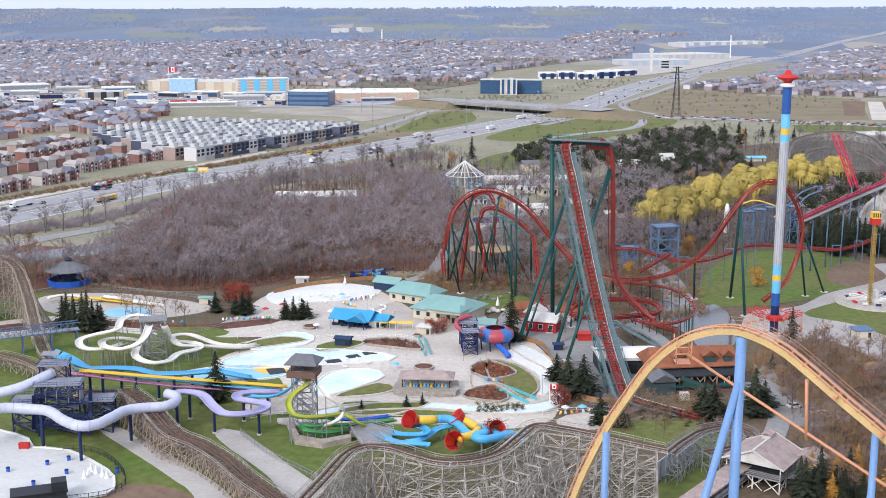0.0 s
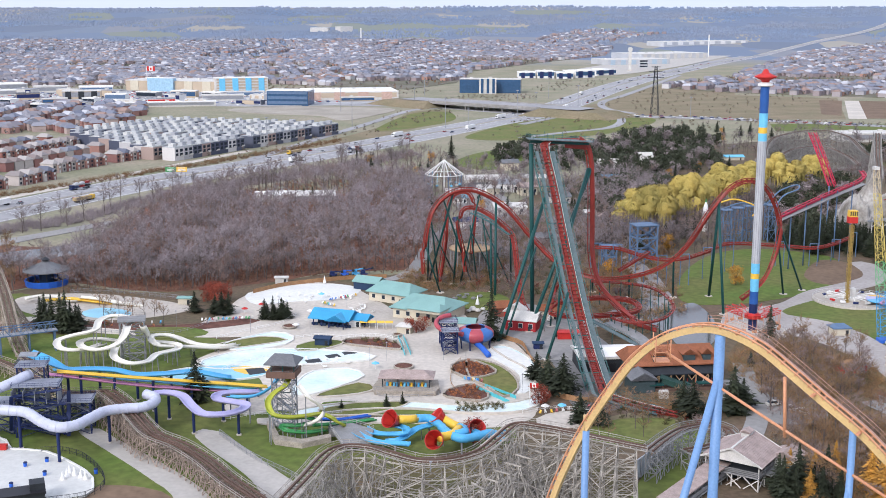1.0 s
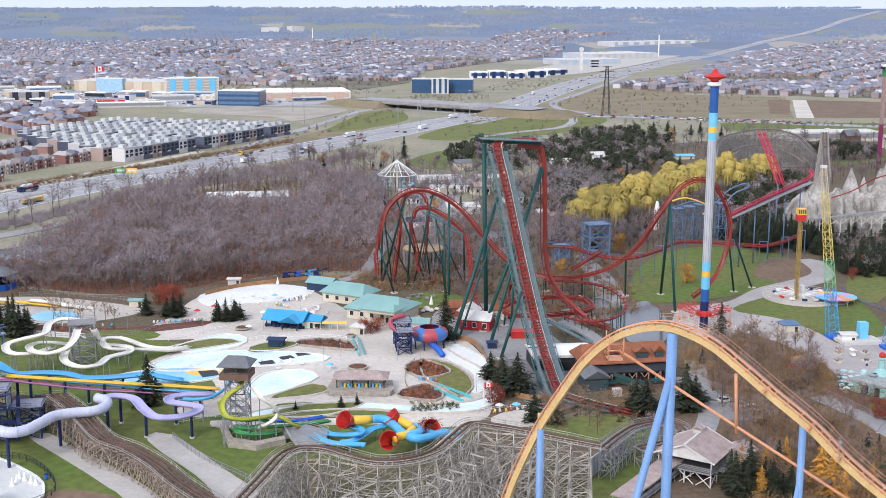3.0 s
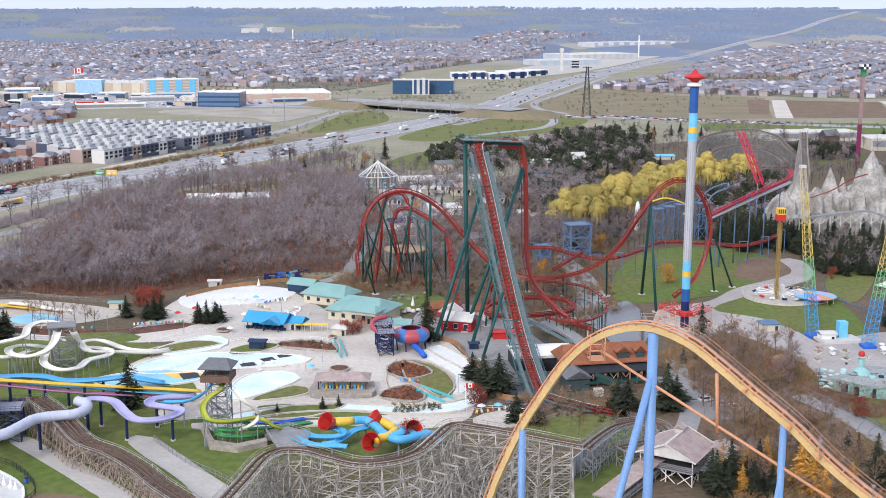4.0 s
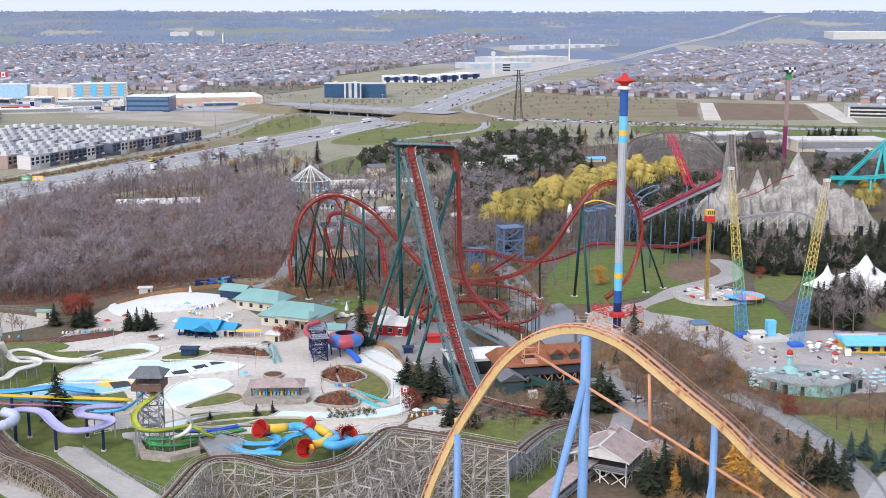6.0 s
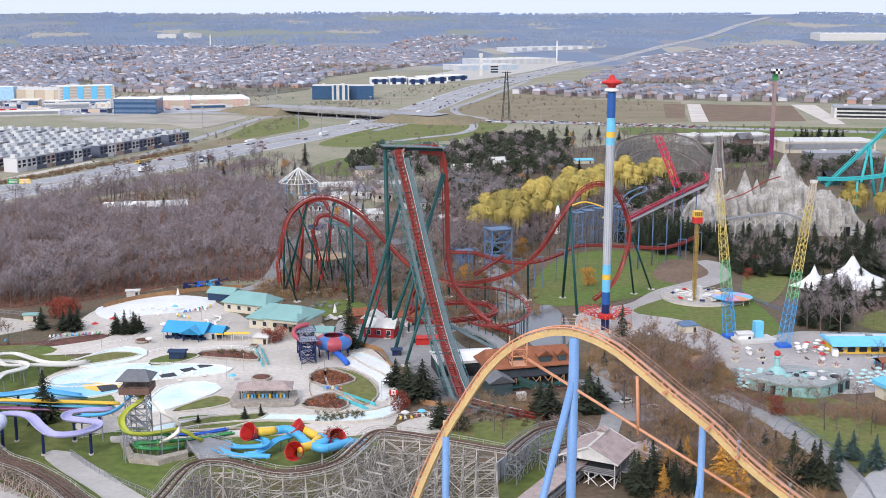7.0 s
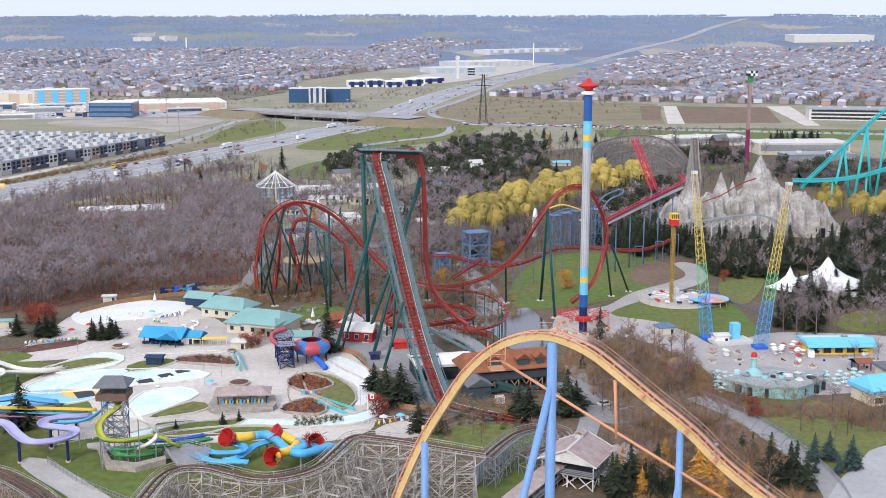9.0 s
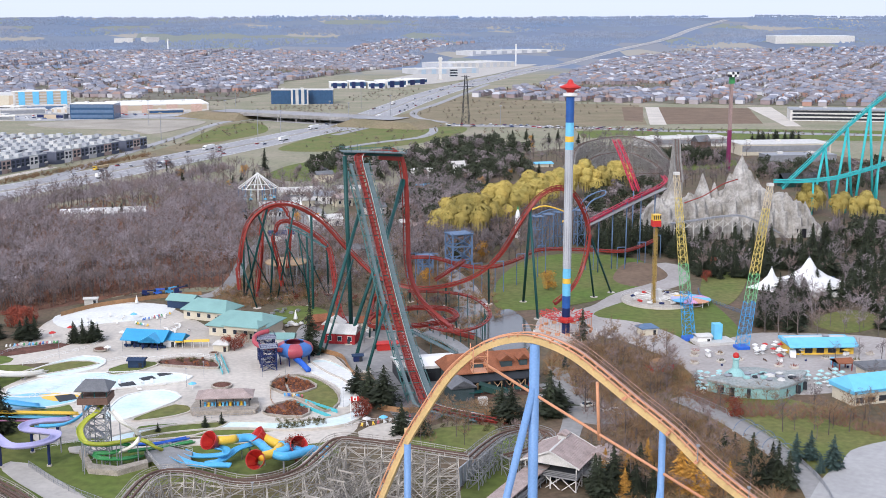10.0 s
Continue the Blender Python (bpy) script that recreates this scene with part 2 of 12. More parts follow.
def hill(x, y):
    """The land: level, and rising to wooded hills beyond three kilometres, raised to fit the camera's horizon."""
    u = min(max((y * 0.996 + x * 0.087 - 2900) / 1900, 0.0), 1.0)
    roll = 7 * noise.noise((x * 0.0011, y * 0.0004, 3)) + 4 * noise.noise((x * 0.003, y * 0.0016, 7))
    return 114 * u ** 1.3 + min(1.0, u * 3) * roll


LAYER = [0.04]


def patch(name, outline, material, lift=None, smooth=True, step=4.0, label="", category="ground", kind="structure", parent=None, drop=0.6, rim=None):
    """A sheet of paving, lawn or pool on the ground, with an edge that goes into it."""
    pts = spline([(*p[:2], 0) for p in outline], step, True) if smooth else [Vector((*p[:2], 0)) for p in outline]
    area = sum(a.x * b.y - b.x * a.y for a, b in zip(pts, pts[1:] + pts[:1]))
    if area < 0:
        pts.reverse()
    if lift is None:
        LAYER[0] += 0.006
        lift = LAYER[0]
    ob = part(name, Geo().prism([(p.x, p.y) for p in pts], -drop, lift), material, parent)
    if rim:
        ringpath = pts + [pts[0], pts[1]]
        part("coping", Geo().sweep(frames([Vector((p.x, p.y, lift)) for p in ringpath]), [(-0.3, -0.3), (0.3, -0.3), (0.3, rim[1]), (-0.3, rim[1])]), rim[0], ob)
    return tagged(ob, label, category, kind=kind)


def strip(name, line, width, material, lift=None, step=6.0, label="", category="path", kind="structure"):
    """A path or road of even width along a line."""
    if lift is None:
        LAYER[0] += 0.006
        lift = LAYER[0]
    path = spline([(p[0], p[1], 0) for p in line], step)
    g = Geo()
    rows = []
    for p, s, u in frames(path):
        z = hill(p.x, p.y) + lift
        rows.append((Vector((p.x, p.y, z)), s, Vector((0, 0, 1))))
    g.sweep(rows, [(-width / 2, -0.5), (width / 2, -0.5), (width / 2, 0), (-width / 2, 0)])
    return tagged(part(name, g, material), label, category, kind=kind)



# ---------------------------------------------------------------- ground
def land_material():
    m = mat("dry_fields_far_haze", (0.31, 0.27, 0.2), 0.95, var=0.35, scale=0.02, fine=0.3, second=(0.2, 0.205, 0.125))
    n, l = m.node_tree.nodes, m.node_tree.links
    b = n["Principled BSDF"]
    old = b.inputs["Base Color"].links[0].from_socket
    pos = n.new("ShaderNodeNewGeometry")
    vor = n.new("ShaderNodeTexVoronoi")
    vor.inputs["Scale"].default_value = 0.006
    squash = n.new("ShaderNodeMapping")
    squash.inputs["Scale"].default_value = (1.0, 0.6, 1.0)
    l.new(pos.outputs["Position"], squash.inputs["Vector"])
    l.new(squash.outputs[0], vor.inputs["Vector"])
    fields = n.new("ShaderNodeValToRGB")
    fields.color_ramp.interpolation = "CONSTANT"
    # blue-grey field colours: distance haze is put into the base colour
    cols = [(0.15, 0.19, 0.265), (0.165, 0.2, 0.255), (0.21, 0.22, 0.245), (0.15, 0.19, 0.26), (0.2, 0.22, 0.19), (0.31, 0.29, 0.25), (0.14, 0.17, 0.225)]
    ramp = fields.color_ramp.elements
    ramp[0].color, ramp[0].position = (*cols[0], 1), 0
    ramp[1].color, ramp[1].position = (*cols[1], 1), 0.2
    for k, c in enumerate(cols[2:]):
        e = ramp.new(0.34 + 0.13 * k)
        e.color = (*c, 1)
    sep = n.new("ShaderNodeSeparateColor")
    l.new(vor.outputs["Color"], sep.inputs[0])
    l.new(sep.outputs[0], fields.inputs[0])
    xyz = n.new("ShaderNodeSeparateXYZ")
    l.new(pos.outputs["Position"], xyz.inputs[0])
    # the painted haze sets in between 2350 and 2650 m
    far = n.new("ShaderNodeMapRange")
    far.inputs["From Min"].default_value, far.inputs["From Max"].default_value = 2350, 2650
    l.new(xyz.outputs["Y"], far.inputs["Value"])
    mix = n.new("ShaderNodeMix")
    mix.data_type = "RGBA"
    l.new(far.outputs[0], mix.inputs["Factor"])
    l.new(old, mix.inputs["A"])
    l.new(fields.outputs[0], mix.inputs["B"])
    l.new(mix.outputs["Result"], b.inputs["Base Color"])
    return m


def land():
    g = Geo()
    xs = [-2600 + 60 * i for i in range(100)]
    ys = [-400, 0, 300, 600, 900, 1400, 2000, 2600] + [2900 + 62.5 * i for i in range(31)]
    k = 0
    for y in ys:
        for x in xs:
            yy = y - x * 0.087 / 0.996 if y > 2600 else y
            h = hill(x, yy)
            g.v.append((x, yy, h))
    w = len(xs)
    for j in range(len(ys) - 1):
        for i in range(w - 1):
            a = j * w + i
            g.f.append((a, a + 1, a + 1 + w, a + w))
    return tagged(part("ground", g, land_material(), smooth=True), "dry autumn land that rises to low wooded hills, painted haze far off", "ground", kind="structure")


land()

# highway with its lanes
HWY = [(-420, 260), (-330, 470), (-243, 648), (-182, 772), (-95, 905), (65, 1187), (137, 1330), (380, 1990), (857, 2985), (1355, 3720), (1600, 4110), (1900, 4500)]
strip("highway", HWY, 50, ROADM, 0.10, 25, "wide grey multi-lane highway with cars", "road")
hw = frames(spline([(a, b, 0) for a, b in HWY], 12))
for off, wide in ((-23.5, 0.5), (23.5, 0.5), (-2.2, 0.5), (2.2, 0.5)):
    g = Geo()
    g.sweep([(p + s * off + Vector((0, 0, hill(p.x, p.y) + 0.12)), s, u) for p, s, u in hw], [(-wide / 2, -0.05), (wide / 2, -0.05), (wide / 2, 0.01), (-wide / 2, 0.01)])
    tagged(part("lane_line", g, LINEM), "white edge line along the highway", "road marking", kind="structure")
g = Geo()
for off in (-19.5, -15.5, -11.5, -7.5, 7.5, 11.5, 15.5, 19.5):
    for i in range(8, len(hw) - 1, 2):
        p, s, u = hw[i]
        if p.y > 1700:
            break
        d = (hw[i + 1][0] - p).normalized()
        c = p + s * off + Vector((0, 0, 0.13))
        g.beam(c - d * 2, c + d * 2, 0.35, 0.04)
tagged(part("lane_dashes", g, LINEM), "dashed white lane lines on the highway", "road marking", kind="stuff")
g = Geo()
g.sweep([(p + Vector((0, 0, hill(p.x, p.y) + 0.1)), s, u) for p, s, u in hw], [(-0.35, 0), (0.35, 0), (0.12, 0.9), (-0.12, 0.9)])
tagged(part("median_barrier", g, CONCRETE), "pale concrete median barrier", "barrier", kind="structure")

# interchange: cross road on a bridge, ramps, verges
patch("verge", [(-128.7, 890.4), (-103.7, 975.4), (-71.6, 1049.2), (-35.4, 1168.3), (-11.8, 1309.9), (25.7, 1331.9), (29.8, 1241.6), (-12.7, 1113.4), (-62.0, 975.4), (-101.4, 873.8)], SCRUB, label="dry grass verge beside the ramp", category="verge")
patch("verge", [(-44.3, 1113.4), (-11.6, 1288.7), (27.1, 1309.9), (32.1, 1216.2), (-7.6, 1134.7)], LAWN, label="green grass bank beside the bridge", category="verge")
patch("verge", [(37.7, 1049.2), (80.5, 1168.3), (125.2, 1288.7), (164.2, 1261.4), (204.8, 1254.7), (238.4, 1228.8), (215.4, 1151.3), (160.4, 1073.0), (85.5, 1026.4)], LAWN, label="green grass inside the ramp loop", category="verge")
patch("verge", [(206.3, 1386.1), (316.4, 1701.4), (408.9, 1831.1), (436.3, 1701.5), (337.2, 1310.0), (254.2, 1295.7), (213.7, 1310.0)], SCRUB, label="dry grass field beside the highway", category="field")
patch("field", [(186.9, 1392.1), (317.7, 1611.8), (524.6, 1510.2), (434.6, 1220.0), (282.6, 1219.6), (203.4, 1246.9)], SCRUB, label="brown dry grass field", category="field", smooth=False)
patch("field", [(536.3, 1467.3), (642.2, 1429.1), (564.6, 1218.3), (459.6, 1229.6)], EARTH, label="bare brown building plot", category="field", smooth=False)
patch("field", [(490.0, 1475.4), (517.0, 1470.7), (443.9, 1261.1), (428.4, 1278.7)], EARTH, label="reddish bare soil plot", category="field", smooth=False)
patch("field", [(341.8, 1170.7), (481.1, 1171.7), (650.8, 1116.6), (597.0, 1023.1), (414.2, 1076.5), (327.7, 1102.7)], GREEN, label="green grass strip behind the park", category="field", smooth=False)
patch("service_road", [(519.9, 1470.2), (536.3, 1467.3), (457.2, 1223.0), (439.3, 1226.1)], CONCRETE, label="pale gravel road between plots", category="road", smooth=False)
patch("service_road", [(648.2, 1447.7), (678.8, 1442.3), (589.8, 1179.2), (573.4, 1182.1)], CONCRETE, label="pale gravel road between plots", category="road", smooth=False)
strip("ramp", [(-141.9, 842.3), (-117.4, 936.6), (-90.7, 1039.9), (-52.4, 1179.9), (-12.0, 1331.9), (29.6, 1370.2)], 9, ROADM, 0.3, 10, "grey ramp up to the bridge", "road")
strip("ramp", [(97.1, 1168.3), (153.1, 1268.1), (185.9, 1288.7), (203.8, 1248.1), (197.1, 1185.9), (174.0, 1129.4), (132.3, 1092.9), (87.0, 1044.6)], 9, ROADM, 0.3, 10, "grey loop ramp", "road")
strip("ramp", [(434.2, 2032.0), (273.3, 1588.7), (219.6, 1453.6), (208.1, 1354.6), (228.5, 1288.7)], 9, ROADM, 0.3, 10, "grey exit ramp", "road")
CROSS = [(-669.0, 1609.8), (-339.3, 1489.7), (-95.7, 1410.6), (3.9, 1386.1), (113.0, 1288.7), (245.0, 1248.2), (350.2, 1203.9), (428.6, 1157.0), (625.7, 1073.1)]
strip("cross_road", CROSS, 22, ROADM, 0.25, 15, "grey cross road over the highway", "road")


def bridge():
    a, b = Vector((24.5, 1370.2, 0)), Vector((122.1, 1288.7, 0))
    d = (b - a).normalized()
    s = Vector((d.y, -d.x, 0))
    BRIDGEC = mat("weathered_bridge_concrete", (0.36, 0.345, 0.33), 0.9, var=0.3, scale=0.06, fine=0.5)
    t = thing("highway_bridge", (a + b) / 2, "grey concrete road bridge over the highway", "bridge", kind="structure")
    w = (a + b) / 2
    lift = lambda p, z: p + Vector((0, 0, z))
    part("deck", Geo().beam(lift(a - d * 14 - s * 9, 6.7), lift(b + d * 14 - s * 9, 6.7), 42, 1.6), BRIDGEC, t, world=w)
    part("road_surface", Geo().beam(lift(a - d * 60 - s * 9, 7.52), lift(b + d * 60 - s * 9, 7.52), 38, 0.06), ROADM, t, world=w)
    for k in (12, -30):
        part("parapet", Geo().beam(lift(a - d * 14 + s * k, 7.9), lift(b + d * 14 + s * k, 7.9), 0.5, 1.1), BRIDGEC, t, world=w)
    for i in range(7):
        o = s * (11 - i * 6.5)
        part("girder", Geo().beam(lift(a - d * 8 + o, 5.3), lift(b + d * 8 + o, 5.3), 0.9, 1.4), BRIDGEC, t, world=w)
    for e, k in ((a, -1), (b, 1)):
        part("abutment", Geo().beam(e + d * (12 * k) + s * 12, e + d * (12 * k) - s * 30, 3, 12.6), BRIDGEC, t, world=w)
        g = Geo()
        c = e + d * (13 * k) - s * 9
        g.add([c + s * 30 + d * 90 * k, c - s * 30 + d * 90 * k, c - s * 46 - d * 12 * k, c + s * 46 - d * 12 * k,
               lift(c + s * 21 + d * 70 * k, 6.0), lift(c - s * 21 + d * 70 * k, 6.0), lift(c - s * 21, 7.4), lift(c + s * 21, 7.4)],
              [(4, 5, 6, 7), (0, 1, 5, 4), (1, 2, 6, 5), (2, 3, 7, 6), (3, 0, 4, 7)])
        part("embankment", g, SCRUB, t, world=w)
    for k in (0.3, 0.5, 0.7):
        g = Geo()
        for o in (9, 0, -9, -18, -27):
            c = a.lerp(b, k) + s * o
            g.box(c.x, c.y, 0, 1.4, 1.4, 5)
        part("pier", g, BRIDGEC, t, world=w)


bridge()

# woods, park grounds
patch("woods_floor", [(-280.7, 557.4), (-214.8, 568.5), (-166.3, 571.4), (-153.9, 708.9), (-107.6, 740.6), (-49.9, 724.4), (-30.5, 760.0), (5.5, 724.4), (13.6, 617.7), (1.5, 519.2), (-20.7, 507.5), (-44.7, 500.8), (-70.5, 477.4), (-110.4, 469.4), (-149.4, 485.7), (-175.6, 460.7), (-218.9, 429.7)], FLOORM, label="woodland floor of brown fallen leaves", category="ground")
patch("park_ground", [(-216.8, 429.7), (-175.6, 460.7), (-147.8, 480.5), (-110.0, 467.5), (-70.9, 480.5), (-39.8, 500.8), (-5.9, 507.5), (4.7, 617.7), (36.3, 652.8), (126.7, 842.4), (240.6, 983.6), (381.2, 1026.5), (504.3, 861.9), (373.1, 560.2), (232.5, 313.9), (147.7, 212.3), (13.4, 227.7), (-90.9, 227.7), (-139.9, 255.9)], mat("park_soil", (0.15, 0.1, 0.07), 0.95, var=0.45, scale=0.06, fine=0.6, second=(0.1, 0.09, 0.05)), label="brown park ground with thin grass", category="ground")
patch("lawn", [(-176.9, 429.7), (-131.9, 406.1), (-116.1, 406.1), (-71.1, 398.8), (-55.6, 371.8), (-44.0, 337.3), (-22.7, 317.4), (18.1, 315.1), (21.5, 295.5), (-20.2, 279.9), (-24.3, 261.7), (-62.5, 255.9), (-109.0, 255.9)], GREEN, label="green lawn under the water slides", category="lawn")
patch("lawn", [(-176.9, 429.7), (-163.8, 465.5), (-149.5, 456.0), (-142.4, 429.7), (-141.4, 398.8), (-154.3, 371.8)], GREEN, label="green bank beside the wooden coaster", category="lawn")
patch("lawn", [(-133.0, 317.4), (-115.7, 312.8), (-96.8, 301.8), (-80.6, 285.5), (-61.2, 261.7), (-102.0, 238.3)], GREEN, label="green lawn below the tube slides", category="lawn")
patch("dirt_yard", [(-80.1, 265.7), (-71.0, 269.8), (-57.9, 261.7), (-54.9, 238.3), (-74.2, 238.3)], EARTH, label="bare brown earth by the fence", category="ground")
YARDM = mat("worn_yard_asphalt", (0.33, 0.31, 0.3), 0.9, var=0.25, scale=0.1, fine=0.7)
SERVICE = mat("worn_service_concrete", (0.47, 0.44, 0.4), 0.9, var=0.15, scale=0.12, fine=0.7)
SPATH = [(-87.7, 309.2), (-81.1, 301.3), (-67.9, 286.9), (-54.9, 270.9), (-49.2, 261.7), (-40, 243),
         (-50, 243), (-59, 264.1), (-64, 271), (-72.5, 281.9), (-82.1, 293.6), (-92.7, 307.1)]
YARD = [(90.6, 535.9), (96.9, 529.6), (99.9, 491.9), (97.6, 451.0), (91.3, 427.6), (80.1, 414.6), (68.7, 415.0), (54.5, 409.6), (54.0, 420.8), (71.0, 435.5), (81.9, 447.1), (87.9, 467.4), (89.1, 493.8)]
patch("service_yard", YARD, YARDM, label="pale grey worn yard and lane below the helix", category="yard")
patch("service_path", SPATH, SERVICE, label="pale grey service path under the slides", category="path")
patch("service_path", [(-61.6, 306.1), (-54.8, 306.5), (-37.0, 279.9), (-25.6, 261.7), (-22.7, 243.9), (-30.1, 243.9), (-41.6, 272.6), (-56.6, 295.5)], SERVICE, label="pale grey sloping path", category="path")
patch("lawn", [(45.4, 308.3), (58.1, 319.8), (70.9, 312.8), (64.2, 298.8), (51.1, 296.3)], SCRUB, label="dry lawn behind the wooden coaster", category="lawn")
patch("rough_ground", [(116.5, 400.3), (144.0, 366.5), (144.0, 308.2), (155.2, 254.8), (142.0, 224.4), (74.9, 236.2), (100.3, 279.8), (102.2, 325.8), (96.1, 361.7)], ROUGH, label="rough ground of fallen leaves and dry grass", category="ground")
patch("lawn", [(140.1, 319.2), (160.1, 323.8), (177.0, 292.7), (166.4, 276.6), (145.0, 260.3), (142.8, 280.7)], LAWN, label="olive lawn with young conifers", category="lawn")
patch("lawn", [(-34, 250), (-26, 270), (-22, 285), (0, 284), (20, 286), (40, 280), (52, 268), (48, 250), (40, 236), (0, 226), (-30, 226)], mat("grass_under_timbers", (0.1, 0.1, 0.035), 0.95, var=0.4, scale=0.08, fine=0.8, second=(0.13, 0.085, 0.05)), label="dull grass and bare earth under the timbers", category="lawn")
# water park plaza
patch("water_park_plaza", [(-171.7, 406.1), (-161.4, 421.5), (-139.2, 429.7), (-109.0, 417.6), (-90.2, 406.1), (-76.3, 429.7), (-70.4, 460.7), (-52.5, 482.5), (-33.6, 480.5), (-21.1, 460.8), (-13.7, 439.9), (13.9, 433.1), (17.1, 406.1), (28.5, 398.8), (34.9, 371.8), (33.5, 337.3), (29.9, 315.1), (14.7, 308.3), (-3.8, 317.4), (-19.7, 319.8), (-36.1, 324.6), (-49.8, 319.8), (-57.4, 327.1), (-48.1, 342.6), (-53.9, 359.6), (-65.0, 362.6), (-73.9, 371.8), (-61.3, 398.8), (-75.3, 400.2), (-105.8, 404.6), (-133.6, 411.4), (-153.1, 398.8), (-163.2, 384.8)], CONCRETE, label="pale concrete plaza of the water park", category="paving")
patch("splash_pad", [(-69.9, 465.5), (-52.2, 480.5), (-33.6, 480.5), (-24.9, 470.4), (-32.0, 456.1), (-49.2, 451.5), (-64.0, 446.9)], POOLW, label="white paved splash area", category="paving")
patch("plaza_court", [(-30.2, 429.7), (-18.5, 451.5), (-9.3, 433.9), (5.3, 417.6), (-10.8, 409.9), (-27.1, 413.7)], PLAZA, label="beige paved court before the changing rooms", category="paving")
patch("children_area", [(-157.7, 460.7), (-132.1, 465.5), (-97.6, 451.4), (-88.0, 438.2), (-108.7, 424.8), (-136.6, 428.0), (-153.9, 442.5)], PLAZA, label="paved children's splash area", category="paving")
patch("children_pool", [(-127.5, 436.4), (-122.7, 442.5), (-112.1, 439.0), (-108.2, 431.4), (-117.6, 427.2), (-124.5, 429.7)], POOLB, label="small blue children's pool", category="pool")
patch("planting_bed", [(-159.4, 416.0), (-131.2, 424.0), (-92.5, 416.8), (-63.2, 425.6), (-62.1, 418.4), (-90.7, 408.4), (-128.9, 416.0), (-156.1, 406.8)], MULCH, label="long bed of dark red mulch", category="planting bed")
patch("lawn", [(-28.7, 330.3), (-9.3, 330.8), (13.3, 327.1), (13.8, 321.2), (-9.1, 319.2), (-26.5, 322.4)], GREEN, label="green bank below the lazy river", category="lawn")
patch("lawn", [(-101.2, 412.1), (-84.1, 413.7), (-75.2, 407.2), (-79.7, 400.4), (-96.6, 400.3)], GREEN, label="green strip behind the white slides", category="lawn")
# right hand grounds
patch("park_plaza", [(27.4, 423.8), (44.9, 433.2), (56.6, 395.8), (57.1, 350.3), (56.0, 323.5), (43.2, 325.8), (41.1, 371.3)], ASPHALT, label="grey asphalt plaza below the lift hill", category="paving")
patch("park_plaza", [(26.1, 442.5), (38.3, 446.9), (48.4, 439.9), (57.8, 429.7), (59.8, 406.1), (65.1, 371.8), (58.6, 342.6), (53.3, 359.6), (46.8, 371.8), (36.7, 371.8), (31.9, 391.7), (23.6, 398.8), (19.7, 421.6)], PATH, label="grey asphalt among the red ride buildings", category="paving")
patch("lawn", [(100.7, 450.4), (110.7, 495.7), (133.9, 538.9), (159.5, 551.2), (185.6, 535.4), (183.9, 506.8), (166.8, 472.5), (138.5, 452.6), (117.6, 444.6)], GREEN, label="green lawn beside the pond", category="lawn")
patch("bare_patch", [(162.0, 492.5), (179.5, 525.6), (190.8, 518.3), (189.7, 493.5), (168.2, 476.6)], EARTH, label="bare reddish earth on the lawn", category="ground")
patch("lawn", [(132.5, 432.8), (153.8, 455.9), (170.8, 443.0), (187.5, 455.1), (179.5, 397.2), (159.5, 385.2), (153.7, 403.4), (145.8, 418.1)], GREEN, label="bright green lawn beside the rides", category="lawn")
patch("concourse", [(114.9, 434.1), (136.0, 444.3), (154.7, 466.0), (186.4, 491.7), (191.7, 520.8), (201.1, 516.5), (191.7, 481.5), (158.3, 455.1), (134.7, 432.4), (147.9, 417.7), (154.6, 400.0), (158.4, 382.4), (177.9, 393.5), (193.7, 394.7), (227.7, 380.9), (237.1, 350.2), (209.2, 307.1), (196.2, 326.0), (168.1, 325.2), (144.9, 335.0), (142.2, 366.8), (130.5, 397.9), (106.6, 402.1)], mat("warm_grey_concourse", (0.41, 0.375, 0.35), 0.9, var=0.2, scale=0.06, fine=0.7), label="grey concourse between the rides", category="paving")
patch("lawn", [(211.7, 404.0), (226.4, 419.1), (240.7, 419.4), (236.7, 399.7), (218.1, 390.5)], LAWN, label="green lawn behind the tent", category="lawn")
patch("lawn", [(216.6, 513.8), (221.9, 487.9), (193.0, 439.1), (189.5, 459.9)], LAWN, label="lawn among conifers", category="lawn")
strip("walkway", [(129.8, 329.1), (136.6, 307.0), (138.8, 285.7), (138.1, 261.5), (132.0, 238.4)], 7, PATH, None, 4, "grey walkway beside a metal fence", "path")
strip("lane", [(102.3, 367.1), (98.4, 343.1), (93.6, 317.0), (85.0, 295.1)], 6, PATH, None, 4, "grey lane through the brush", "path")
patch("asphalt_lot", [(86, 346), (98, 348), (113, 330), (112, 314), (98, 310), (90, 322)], PATH, label="grey asphalt lot behind the lodge", category="paving")
patch("pond", [(93.9, 437.7), (104.5, 446.9), (106.4, 422.4), (100.7, 395.4), (88.2, 376.2), (84.6, 405.9), (78.3, 427.3), (77.8, 449.7), (87.4, 452.7)], WATER, label="grey pond under the coaster tracks", category="pond")
patch("creek", [(-198.1, 544.1), (-178.5, 557.4), (-161.6, 574.3), (-149.7, 560.1), (-160.5, 541.5), (-185.1, 528.9)], WATER, label="dark creek at the edge of the woods", category="creek")
patch("bank_path", [(-221.5, 557.4), (-195.4, 593.6), (-166.4, 631.2), (-163.8, 621.0), (-191.1, 580.1), (-216.4, 544.1)], PATH, label="pale track beside the highway", category="path")
patch("lawn", [(23.2, 873.8), (51.9, 944.1), (91.6, 936.6), (80.8, 867.3), (46.2, 836.3)], GREEN, label="green lawn behind the rides", category="lawn")
patch("lawn", [(349.8, 889.0), (391.8, 904.7), (388.4, 874.8), (336.3, 848.3)], GREEN, label="green grass behind the mountain", category="lawn")
